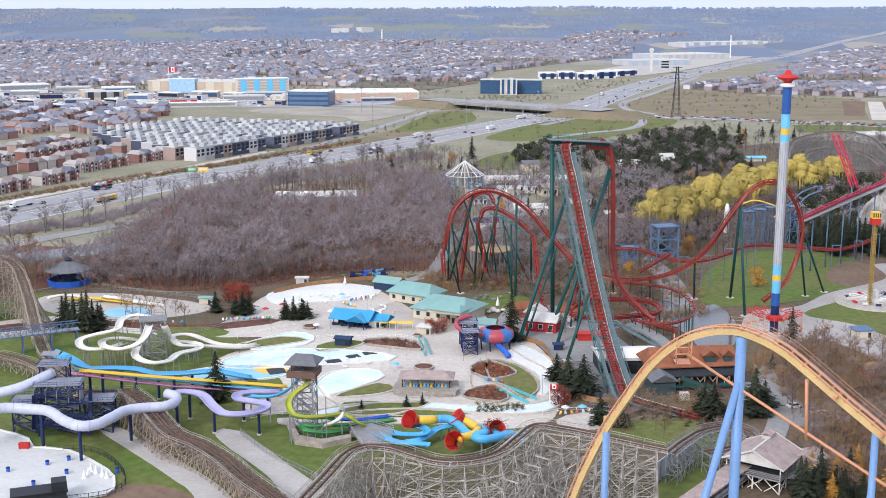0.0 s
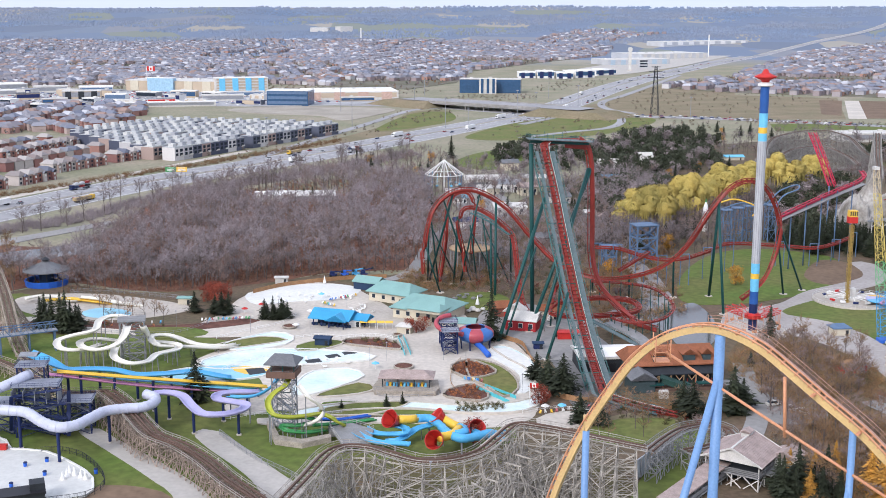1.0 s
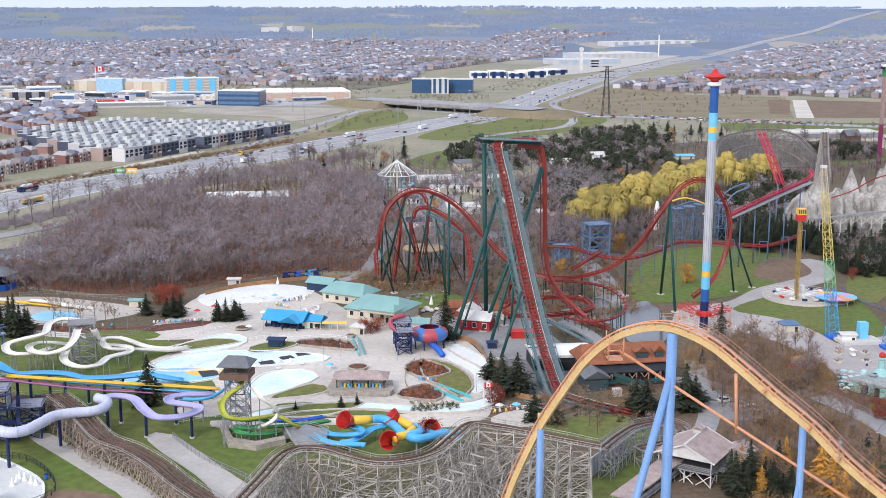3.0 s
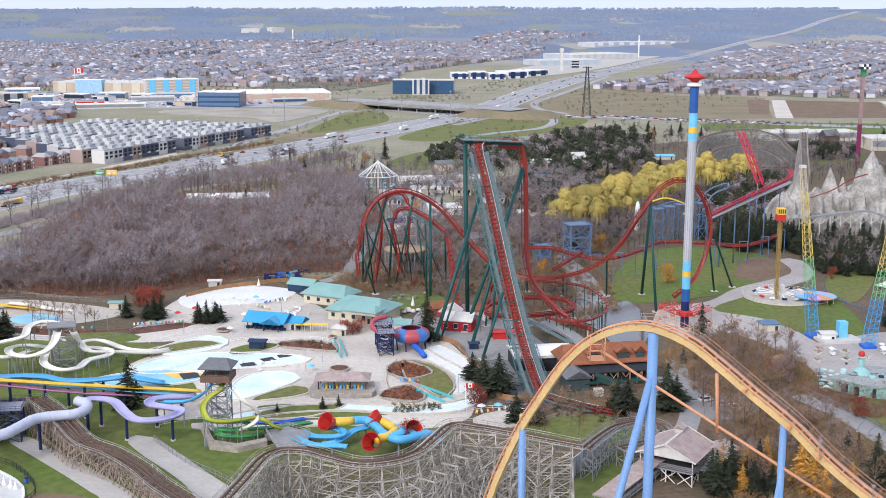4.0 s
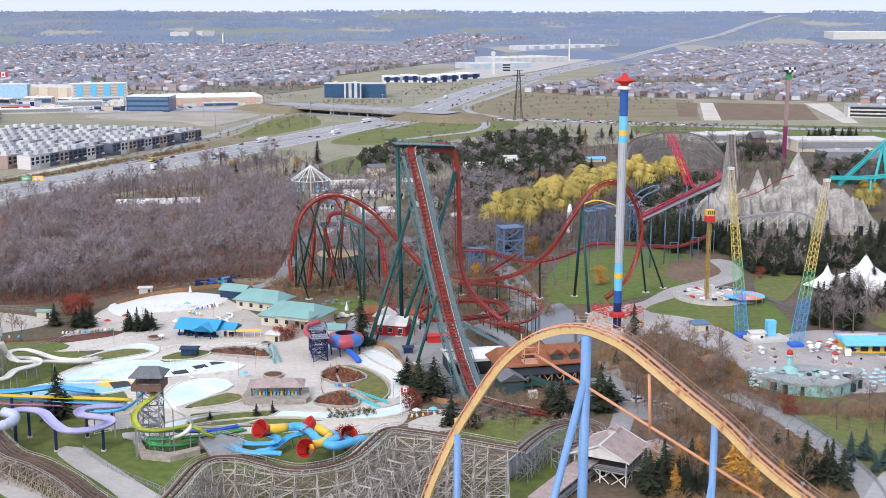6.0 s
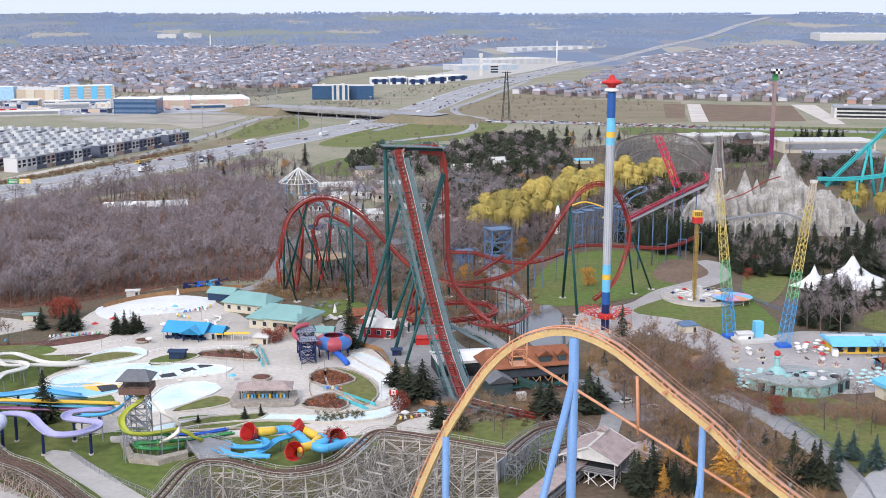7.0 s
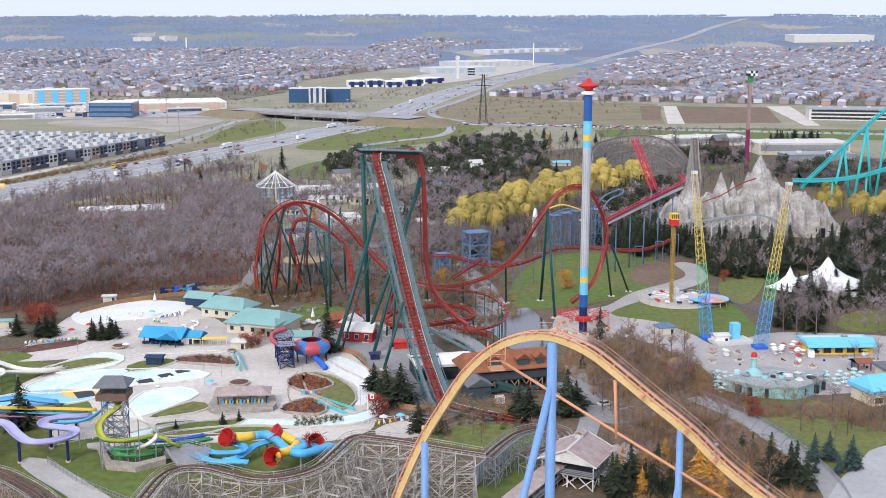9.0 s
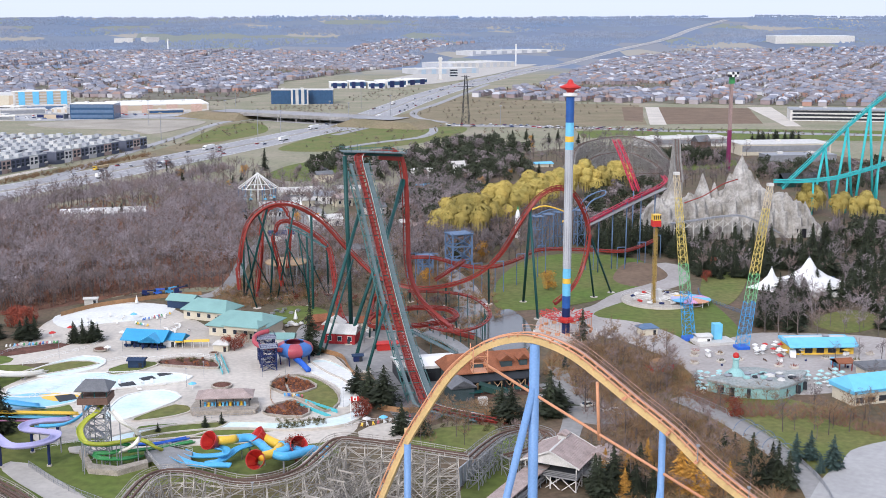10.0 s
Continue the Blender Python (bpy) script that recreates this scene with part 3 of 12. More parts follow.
patch("park_yard", [(22.4, 708.9), (46.9, 722.1), (51.5, 667.9), (40.3, 617.7), (22.8, 626.1)], PATH, label="pale paved yard behind the coaster", category="paving")
strip("woods_path", [(-19.8, 485.7), (-9.4, 494.2), (-2.3, 519.2), (4.4, 571.4), (20.1, 634.8)], 6, PATH, None, 4, "grey path beside the woods", "path")
patch("lawn", [(47.0, 254.4), (53.1, 272.6), (59.4, 285.6), (70.5, 303.9), (76.3, 306.1), (74.6, 295.5), (66.6, 276.2), (55.3, 254.4)], GREEN, label="green lawn beside the wooden coaster", category="lawn")
patch("lawn", [(43.0, 301.8), (49.8, 311.9), (58.8, 315.1), (69.5, 313.7), (66.6, 303.1), (58.4, 295.5), (49.5, 295.5)], LAWN, label="olive lawn behind the wooden coaster", category="lawn")
patch("paved_court", [(187.4, 283.9), (171.5, 283.1), (158.3, 278.0), (151.7, 270.0), (146.3, 265.8), (135.7, 253.9), (120.1, 228.3), (149.4, 223.2)], mat("light_grey_concrete", (0.4, 0.39, 0.38), 0.85, var=0.15, scale=0.08, fine=0.6), label="light grey concrete court at the lawn's edge", category="paving")
patch("pale_lot", [(-217.2, 1339.3), (-172.4, 1386.0), (-93.5, 1378.1), (-31.2, 1346.9), (-55.7, 1254.7), (-82.3, 1210.0), (-109.5, 1261.3), (-172.7, 1288.6)], mat("pale_building_lot", (0.4, 0.36, 0.3), 0.95, var=0.3, scale=0.03), label="pale bare building lot beside the stores", category="ground")
patch("round_court", [(31.4, 315.1), (39.2, 321.2), (47.6, 318.4), (48.8, 312.8), (42.3, 308.3), (33.0, 307.4)], CONCRETE, label="round pale court below the conifers", category="paving")
patch("lawn", [(12.2, 446.9), (14.9, 463.6), (26.2, 465.5), (33.5, 456.1), (31.3, 439.9), (20.4, 436.5)], GREEN, label="green lawn behind the pavilions", category="lawn")



# ---------------------------------------------------------------- rides
def track(t, base, pts, gauge, material, step=1.5, spine=0.0, spinemat=None, tie=2.4, bank=None, rail=0.12, drop=0.5, up=(0, 0, 1), tiemat=None):
    """Rails, ties and a box or pipe spine along a curve, as parts of the coaster t. Returns the rows along it."""
    rows = frames(spline(pts, step), bank, up)
    for k in (-1, 1):
        g = Geo()
        g.sweep(rows, ring(rail, 6, k * gauge / 2))
        part("rail", g, material, t, world=base, smooth=True)
    if spine:
        g = Geo()
        g.sweep(rows, [(-spine / 2, -drop - spine), (spine / 2, -drop - spine), (spine / 2, -drop), (-spine / 2, -drop)])
        part("spine", g, spinemat or material, t, world=base)
    g = Geo().box(0, 0, -0.15, gauge, 0.22, 0.2)
    if spine:
        for k in (-1, 1):
            g.beam((k * gauge / 2, 0, 0), (k * spine / 2, 0, -drop - 0.1), 0.2, 0.2)
    shared, length, last = None, 0.0, -9.0
    for i in range(1, len(rows)):
        length += (rows[i][0] - rows[i - 1][0]).length
        if length - last >= tie:
            last = length
            p, s, u = rows[i]
            if shared is None:
                ob = part("tie", g, tiemat or material, t)
                shared = ob.data
            else:
                ob = new("tie", shared)
                ob.parent = t
            d = u.cross(s)
            m = Matrix((s, d, u)).transposed().to_4x4()
            m.translation = p - Vector(base)
            ob.matrix_local = m
    return rows


def post(t, base, p, q, r, material, name="support", n=10):
    return part(name, Geo().rod(p, q, r, n), material, t, world=base, smooth=True)


def orange_coaster():
    b = (40, 170, 0)
    t = thing("orange_roller_coaster", b, "tall orange steel roller coaster on cornflower blue columns", "roller coaster")
    pts = [(15.0, 194.8, 9.0), (20.7, 190.4, 28.7), (22.4, 189.1, 34.6), (24.8, 187.2, 41.5), (26.7, 185.8, 46.1), (29.2, 183.9, 51.2), (32.6, 181.2, 57.6), (36.3, 178.3, 62.1), (40.0, 175.5, 64.5), (43.5, 172.7, 65.5), (46.7, 170.3, 65.0), (49.9, 167.8, 63.6), (53.3, 165.2, 61.0), (57.4, 162.0, 57.6), (61.9, 158.6, 54.0), (73.0, 150.0, 44.4), (110, 121, 21), (136, 101, 5)]
    rows = track(t, b, pts, 1.4, ORANGE, 1.2, 0.95, ORANGEY, 1.5, rail=0.13, drop=0.35)
    # catwalks with rails up the lift hill
    n = len(rows)
    for k in (-1,):
        walkrows = [(p + s * (k * 1.25), s, u) for p, s, u in rows[int(n * 0.33):]]
        part("catwalk", Geo().sweep(walkrows, [(-0.28, -0.08), (0.28, -0.08), (0.28, 0.0), (-0.28, 0.0)]), ORANGEP, t, "faded orange grating walkway", world=b)
        g = Geo()
        g.sweep([(p + s * (k * 0.4) + u * 1.0, s, u) for p, s, u in walkrows], ring(0.05, 5))
        g.sweep([(p + s * (k * 0.4) + u * 0.5, s, u) for p, s, u in walkrows], ring(0.035, 5))
        for p, s, u in walkrows[::2]:
            g.rod(p + s * (k * 0.4), p + s * (k * 0.4) + u * 1.0, 0.04, 5)
        part("handrail", g, ORANGEP, t, world=b)
    low = lambda p, dz: (p[0], p[1], p[2] - dz)
    a = (44.5, 172.0, 64.0)
    post(t, b, (a[0], a[1], 0), low(a, 0), 0.78, SUPBLUE)
    c = (44.6, 171.9, 58.9)
    post(t, b, (a[0] - 15, a[1] - 5, 0), low(c, 1), 0.6, SUPBLUE)
    a = (26.7, 185.8, 44.1)
    post(t, b, (a[0], a[1], 0), a, 0.6, SUPBLUE)
    post(t, b, a, (a[0], a[1], a[2] + 2.6), 0.5, ORANGEY, "column_head")
    a = (60.8, 159.5, 53.6)
    post(t, b, (a[0], a[1], 0), a, 0.52, SUPBLUE)
    post(t, b, (a[0] - 7, a[1] - 3, 0), low(a, 8), 0.38, SUPBLUE)
    # evacuation platform, tie bar and hangers under the crest
    p = Vector((37.0, 177.8, 61.0))
    corners = [Vector((dx * 1.15, dy * 1.15, 0)) for dx, dy in ((-1, -1), (1, -1), (1, 1), (-1, 1))]
    for i, o in enumerate(corners):
        post(t, b, p + o + Vector((0, 0, -2.6)), p + o + Vector((0, 0, 1.6)), 0.09, ORANGE, "cage_post", 6)
        for z in (-1.8, -1.0, 0.0):
            post(t, b, p + o + Vector((0, 0, z)), p + corners[(i + 1) % 4] + Vector((0, 0, z)), 0.06, ORANGE, "cage_rail", 6)
    part("platform", Geo().box(p.x, p.y, p.z - 2.65, 2.4, 2.4, 0.14), ORANGE, t, "orange caged platform", world=b)
    post(t, b, p + Vector((0.6, -0.5, -1.2)), (74.6, 148.7, 39.4), 0.22, ORANGE, "tie_bar", 8)
    q = (53.0, 165.4, 50.3)
    post(t, b, q, (52.6, 165.7, 59.4), 0.25, ORANGE, "hanger", 8)
    for k in (0.42, 0.46, 0.5, 0.55, 0.6, 0.65, 0.7, 0.75):
        p, s, u = rows[int(n * k)]
        part("bracket", Geo().beam(p - s * 1.8 - u * 0.5, p + s * 1.8 - u * 0.5, 0.5, 0.25), ORANGE, t, world=b)
    # anemometers and lamps along the crest
    for k in (0.5, 0.54):
        g = Geo()
        p, s, u = rows[int(n * k)]
        g.rod(p + s * 1.9, p + s * 1.9 + Vector((0, 0, 2.2)), 0.07, 5)
        g.box(*(p + s * 1.9 + Vector((0, 0, 2.2))), 0.4, 0.4, 0.3)
        part("lamp_post", g, GREY, t, world=b)


orange_coaster()


MASTW = mat("grey_white_mast_paint", (0.47, 0.48, 0.5), 0.5, var=0.15, scale=0.15)


def swing_tower():
    b = Vector((115.8, 404.6)).to_3d()
    t = thing("swing_tower_ride", b, "tall white and blue swing tower with a red ring", "tower ride")
    top = 86.0
    MASTB = mat("deep_blue_mast_paint", (0.025, 0.1, 0.33), 0.5, var=0.15)
    bands = [(0, 10.5, NAVY), (10.5, 15.0, MASTB), (15.0, 19.5, SKYB), (19.5, 21.4, YELLOWP), (21.4, 25.0, SKYB), (25.0, 67.5, MASTW), (67.5, 70.2, SKYB), (70.2, 72.2, YELLOWP), (72.2, 77.0, SKYB), (77.0, top, MASTB)]
    for z0, z1, m in bands:
        part("mast_section", Geo().lathe([(1.5, z0), (1.5, z1 - 0.06), (1.46, z1)], 12), m, t)
    g = Geo()
    for i in range(12):
        a = 2 * math.pi * i / 12
        g.box(1.48 * math.cos(a), 1.48 * math.sin(a), 25, 0.12, 0.12, 42.4, a)
    part("mast_ribs", g, GREY, t)["kind"] = "stuff"
    part("collar", Geo().lathe([(2.0, top), (2.5, top + 0.3), (2.5, top + 1.0), (1.5, top + 1.4)], 14), WHITE, t)
    part("crown", Geo().lathe([(1.2, top + 1.4), (1.6, top + 2.2), (3.6, top + 3.0), (3.75, top + 3.4), (2.6, top + 3.9), (1.2, top + 4.6), (0.9, top + 5.4), (0.3, top + 5.9)], 20), REDB, t, "red lantern-shaped crown", smooth=True)
    part("carriage", Geo().lathe([(2.05, 5.2), (2.8, 5.4), (2.8, 6.6), (2.3, 6.9), (2.05, 7.2)], 16), REDB, t, "red carriage round the mast")
    for i in range(16):
        a = 2 * math.pi * (i + 0.5) / 16
        c, s = math.cos(a), math.sin(a)
        g = Geo()
        g.rod((3.5 * c, 3.5 * s, 7.6), (9.6 * c, 9.6 * s, 8.4), 0.13, 6)
        g.rod((3.5 * c, 3.5 * s, 5.8), (9.6 * c, 9.6 * s, 8.2), 0.1, 6)
        for k in (0.4, 0.7):
            g.rod((3.5 * c + 6 * k * c, 3.5 * s + 6 * k * s, 5.8 + 2.4 * k), (3.5 * c + 6 * k * c, 3.5 * s + 6 * k * s, 7.6 + 0.8 * k), 0.08, 5)
        arm = part("swing_arm", g, REDB, t)
        g = Geo()
        for w in (-0.7, 0.7):
            x, y = 9.3 * c - w * s, 9.3 * s + w * c
            g.rod((x, y, 8.2), (x, y, 3.2), 0.05, 4)
        part("chain", g, ORANGE, arm)
        part("swing_seat", Geo().box(9.3 * c, 9.3 * s, 2.4, 0.7, 1.6, 0.9, a), ORANGE, arm)
    part("base_deck", Geo().lathe([(12, 0), (12, 0.9), (11.4, 1.0)], 28), CONCRETE, t)
    g = Geo()
    for i in range(28):
        a = 2 * math.pi * i / 28
        g.rod((11.6 * math.cos(a), 11.6 * math.sin(a), 1), (11.6 * math.cos(a), 11.6 * math.sin(a), 2.2), 0.06, 4)
    part("fence_posts", g, WHITE, t)


swing_tower()


def dive_coaster():
    b = Vector((42.2, 398.8)).to_3d()
    t = thing("dive_roller_coaster", b, "red dive coaster with steep lift hill on dark teal columns", "roller coaster")
    # lift hill and turn at the top
    lift = [(71.0, 316.0, 1.0), (54.6, 328.7, 2.0), (52.0, 335.7, 4.0), (51.6, 372.0, 11.3), (48.7, 394.0, 29.9), (45.3, 411.0, 51.4), (43.2, 420.0, 62.6), (44.2, 426.0, 64.7), (48.3, 432.0, 65.1), (54.9, 436.0, 65.0), (58.8, 434.0, 64.6)]
    rows = track(t, b, lift, 2.4, REDT, 1.5, 1.1, REDT, 1.3, rail=0.22, drop=0.6)
    n = len(rows)
    for k in (-1, 1):
        wr = [(p + s * (k * 2.75), s, u) for p, s, u in rows[3:int(n * 0.86)]]
        w = 1.0 if k > 0 else 0.5
        part("lift_stair", Geo().sweep(wr, [(-w, -0.5), (w, -0.5), (w, -0.35), (-w, -0.35)]), TEALG, t, "pale teal grating stair beside the track", world=b)
        g = Geo()
        for off in (-1.1, 1.1):
            for hgt in (0.5, 1.1):
                g.sweep([(p + s * off + u * hgt, s, u) for p, s, u in wr], ring(0.05, 4))
            for p, s, u in wr[::3]:
                g.rod(p + s * off - u * 0.3, p + s * off + u * 1.1, 0.05, 4)
        part("handrail", g, TEALL, t, world=b)
        g = Geo()
        lo = [(p + s * (k * 3.2) - u * 4.2, s, u) for p, s, u in rows[3:int(n * 0.86)]]
        g.sweep(lo, ring(0.22, 6))
        for i in range(0, len(lo) - 4, 4):
            g.rod(lo[i][0], wr[i][0] - wr[i][2] * 0.4, 0.13, 5)
            g.rod(wr[i][0] - wr[i][2] * 0.4, lo[i + 4][0], 0.11, 5)
        part("truss_side", g, TEALL, t, world=b)
    g = Geo()
    for i in range(4, int(n * 0.86), 5):
        p, s, u = rows[i]
        g.rod(p - s * 3.2 - u * 4.2, p + s * 3.2 - u * 4.2, 0.13, 5)
        g.beam(p - s * 4.4 - u * 0.5, p + s * 4.4 - u * 0.5, 0.3, 0.3)
    part("cross_bracing", g, TEALL, t, world=b)["kind"] = "stuff"
    part("lift_edge_rail", Geo().sweep([(p + s * 1.7 + u * 0.1, s, u) for p, s, u in rows[3:int(n * 0.9)]], [(-0.11, -0.08), (0.11, -0.08), (0.11, 0.08), (-0.11, 0.08)]), OFFWHITE, t, world=b)
    # top platform
    g = Geo()
    c0, c1 = Vector((37.7, 428.0, 65.9)), Vector((61.1, 430.0, 64.7))
    g.beam(c0, c1, 6.0, 0.25)
    part("top_deck", g, TEALG, t, world=b)
    g = Geo()
    d = (c1 - c0).normalized()
    sd = Vector((-d.y, d.x, 0))
    for k in (-2.9, 2.9):
        g.rod(c0 + sd * k + Vector((0, 0, 1.3)), c1 + sd * k + Vector((0, 0, 1.3)), 0.08, 5)
        for i in range(15):
            p = c0.lerp(c1, i / 14) + sd * k
            g.rod(p, p + Vector((0, 0, 1.3 if i % 4 else 2.6)), 0.07, 5)
    part("deck_railing", g, TEALL, t, world=b)
    part("drive_housing", Geo().beam((51.6, 432.0, 63.2), (60.2, 432.0, 62.4), 3, 1.8), REDT, t, world=b)
    part("deck_girder", Geo().beam((38.7, 428.0, 64.9), (60.3, 430.0, 63.7), 0.8, 0.9), TEAL, t, world=b)
    # stair from the lift down to the station
    ra, rb = Vector((55.4, 388.0, 9.7)), Vector((69.9, 374.0, 4.3))
    part("station_stair", Geo().beam(ra, rb, 1.8, 0.3), TEALG, t, world=b)
    rail = Geo()
    for k in (-0.9, 0.9):
        o = (rb - ra).cross(Vector((0, 0, 1))).normalized() * k
        rail.rod(ra + o + Vector((0, 0, 1.1)), rb + o + Vector((0, 0, 1.1)), 0.06, 5)
        for i in range(11):
            p = ra.lerp(rb, i / 10) + o
            rail.rod(p, p + Vector((0, 0, 1.1)), 0.05, 5)
    part("stair_railing", rail, TEALL, t, world=b)
    for i in (1, 4, 7):
        p = ra.lerp(rb, i / 8)
        post(t, b, (p.x, p.y, 0), p, 0.16, TEAL)
    # vertical drop
    drop = [(56.5, 432.0, 65.3), (59.0, 432.0, 63.6), (60.6, 432.0, 57.7), (61.3, 432.0, 46.3), (61.6, 432.0, 33.7), (61.6, 430.0, 23.5), (62.8, 426.0, 15.5), (65.7, 420.0, 9.9), (69.5, 410.0, 6.8), (73.4, 400.0, 5.3), (80.6, 396.0, 3.6)]
    track(t, b, drop, 2.0, REDT, 1.5, 1.2, REDT, 1.8, rail=0.2, drop=0.7, up=(-0.5, 0.8, 0.1))
    # columns of the tower
    post(t, b, (40.8, 431.4, 0), (39.1, 428.0, 64.1), 0.8, TEAL)
    post(t, b, Vector((25.6, 393.1)).to_3d(), (43.6, 420.0, 45.6), 0.65, TEAL)
    post(t, b, Vector((37.3, 406.1)).to_3d(), (61.3, 431.0, 54.7), 0.65, TEAL)
    post(t, b, Vector((38.5, 390.3)).to_3d(), (60.3, 431.0, 54.7), 0.6, TEAL)
    post(t, b, Vector((40.0, 371.8)).to_3d(), (47.6, 380.0, 20.6), 0.5, TEAL)
    post(t, b, Vector((46.1, 398.8)).to_3d(), (46.7, 392.0, 25.5), 0.4, TEAL)
    post(t, b, Vector((28.5, 398.8)).to_3d(), (41.1, 424.0, 26.8), 0.35, TEAL)
    for p in ((25.6, 393.1), (40.8, 431.4), (37.3, 406.1), (38.5, 390.3), (40.0, 371.8)):
        part("footing", Geo().box(*p, 0, 2.4, 2.4, 0.5), CONCRETE, t, world=b)
    # immelmann, low swoop and far loop
    swoop = [(0.9, 462.0, 8.7), (0.4, 462.0, 21.4), (2.9, 463.0, 32.6), (8.0, 464.0, 39.1), (15.1, 466.0, 41.8), (23.7, 468.0, 40.1), (34.0, 470.0, 33.2), (44.1, 468.0, 22.1), (55.2, 464.0, 11.9), (67.9, 458.0, 8.4), (80.2, 452.0, 10.0), (90.8, 446.0, 15.1), (99.3, 442.0, 23.6), (106.8, 440.0, 36.1), (113.7, 440.0, 45.0), (121.8, 442.0, 48.6), (130.1, 446.0, 45.2), (136.4, 450.0, 34.8), (137.1, 450.0, 26.0), (134.6, 448.0, 17.6), (129.4, 444.0, 9.6), (120.6, 438.0, 4.4)]
    track(t, b, swoop, 1.8, REDT, 2.0, 0.9, REDT, 2.0, rail=0.2, drop=0.5, bank=[0, 20, 60, 80, 60, 40, 20, 0, 0, -30, -60, -90, -120, -60, 0])
    # inner hill and brake run
    inner = [(18.0, 478.0, 6.0), (16.8, 478.0, 16.0), (14.7, 478.0, 26.5), (15.8, 478.0, 31.8), (19.2, 478.0, 33.2), (24.1, 474.0, 32.5), (31.8, 470.0, 27.9), (35.6, 466.0, 23.4), (36.7, 458.0, 15.5), (37.2, 448.0, 6.5), (38.6, 438.0, 1.1), (42.3, 432.0, -0.6), (47.5, 432.0, 3.7), (49.7, 434.0, 10.8), (53.8, 430.0, 12.8), (53.3, 420.0, 9.9), (46.8, 416.0, 7.8), (45.4, 412.0, 6.1), (53.2, 410.0, 5.1), (65.2, 410.0, 5.6), (74.9, 414.0, 5.6), (78.6, 420.0, 5.7), (76.2, 428.0, 6.5), (66.1, 430.0, 7.0), (55.4, 428.0, 6.9)]
    track(t, b, inner, 1.8, REDT, 1.8, 0.9, REDT, 2.0, rail=0.2, drop=0.5)
    back = [(6.5, 480.0, 1.3), (8.8, 482.0, 17.5), (9.7, 482.0, 31.6), (12.4, 482.0, 37.5), (17.0, 482.0, 39.1), (21.0, 482.0, 35.8), (20.4, 482.0, 24.6), (19.5, 482.0, 12.8)]
    track(t, b, back, 1.8, REDT, 1.8, 0.9, REDT, 2.0, rail=0.2, drop=0.5)
    for k in (-1, 1):
        wr = [(p + s * (k * 2.0), s, u) for p, s, u in frames(spline([(20.0, 474.0, 31.4), (27.3, 471.0, 28.4), (35.5, 467.0, 23.7)], 2))]
        part("brake_catwalk", Geo().sweep(wr, [(-0.8, -0.15), (0.8, -0.15), (0.8, 0.1), (-0.8, 0.1)]), TEALL, t, world=b)
    for foot, head, r in (((2.1, 485.7), (2.4, 463.0, 28.0), 0.4), ((2.6, 485.7), (12.0, 465.0, 40.3), 0.45), ((12.6, 480.5), (14.7, 478.0, 27.7), 0.4), ((28.6, 459.8), (29.2, 469.0, 36.1), 0.5), ((27.4, 465.5), (27.3, 471.0, 28.4), 0.4), ((36.7, 485.7), (35.0, 467.0, 23.9), 0.4),
                          ((98.5, 456.1), (95.6, 444.0, 19.5), 0.4), ((113.1, 457.9), (111.4, 441.0, 41.7), 0.55), ((111.9, 429.7), (111.0, 441.0, 41.0), 0.5), ((143.6, 460.8), (136.5, 450.0, 28.2), 0.4), ((153.1, 467.5), (137.6, 450.0, 29.3), 0.4), ((68.1, 465.5), (66.9, 459.0, 8.0), 0.4),
                          ((81.2, 456.1), (80.2, 452.0, 9.8), 0.4), ((7.0, 465.5), (1.3, 462.0, 19.2), 0.35), ((20.2, 485.7), (8.0, 464.0, 38.7), 0.35), ((15.4, 480.5), (22.6, 468.0, 39.6), 0.35), ((45.7, 413.7), (45.8, 412.0, 6.1), 0.35), ((79.0, 421.6), (78.2, 420.0, 5.1), 0.35), ((55.3, 409.9), (55.2, 410.0, 4.9), 0.35), ((67.0, 407.6), (66.8, 410.0, 5.3), 0.35)):
        post(t, b, Vector(foot).to_3d(), head, r, TEAL)
        part("footing", Geo().lathe([(1.6, 0), (1.6, 0.35)], 10, Vector(foot).to_3d()), CONCRETE, t, world=b)
    for i, (x, y) in enumerate(((6.5, 480.5), (13.2, 485.7), (22.6, 485.7), (27.9, 475.4))):
        x2, y2, z2 = ((3.5, 463.0, 29.2), (14.0, 478.0, 28.8), (19.3, 478.0, 25.3), (24.1, 474.0, 29.5))[i]
        post(t, b, (x, y, 0), (x2, y2, z2), 0.3, TEAL, "brace")
        post(t, b, (x + 8, y + 6, 0), (x2, y2, z2 - 2), 0.25, TEAL, "brace")


dive_coaster()



# ---------------------------------------------------------------- trees
BARK = mat("grey_brown_bark", (0.15, 0.122, 0.11), 0.95, var=0.3, scale=0.5, each=0.3)
TWIG = mat("bare_mauve_twigs", (0.345, 0.295, 0.305), 0.95, var=0.35, scale=0.06, each=0.2, island=0.12)
TWIGD = mat("bare_brown_grey_twigs", (0.25, 0.21, 0.21), 0.95, var=0.35, scale=0.06, each=0.2, island=0.15)
TWIGL = mat("bare_pale_mauve_twigs", (0.33, 0.285, 0.29), 0.95, var=0.3, scale=0.06, island=0.12)
TWIGW = mat("bare_warm_brown_twigs", (0.29, 0.215, 0.195), 0.95, var=0.3, scale=0.06, island=0.12)
TWIGT = mat("bare_tan_twigs", (0.29, 0.18, 0.1), 0.95, var=0.35, scale=0.09, each=0.2, island=0.25)
NEEDLE = mat("dark_conifer_needles", (0.036, 0.045, 0.024), 0.9, var=0.35, scale=0.3, each=0.3, island=0.35)
SPRUCE = mat("blue_green_spruce_needles", (0.05, 0.085, 0.075), 0.9, var=0.3, scale=0.3, each=0.2, island=0.35)
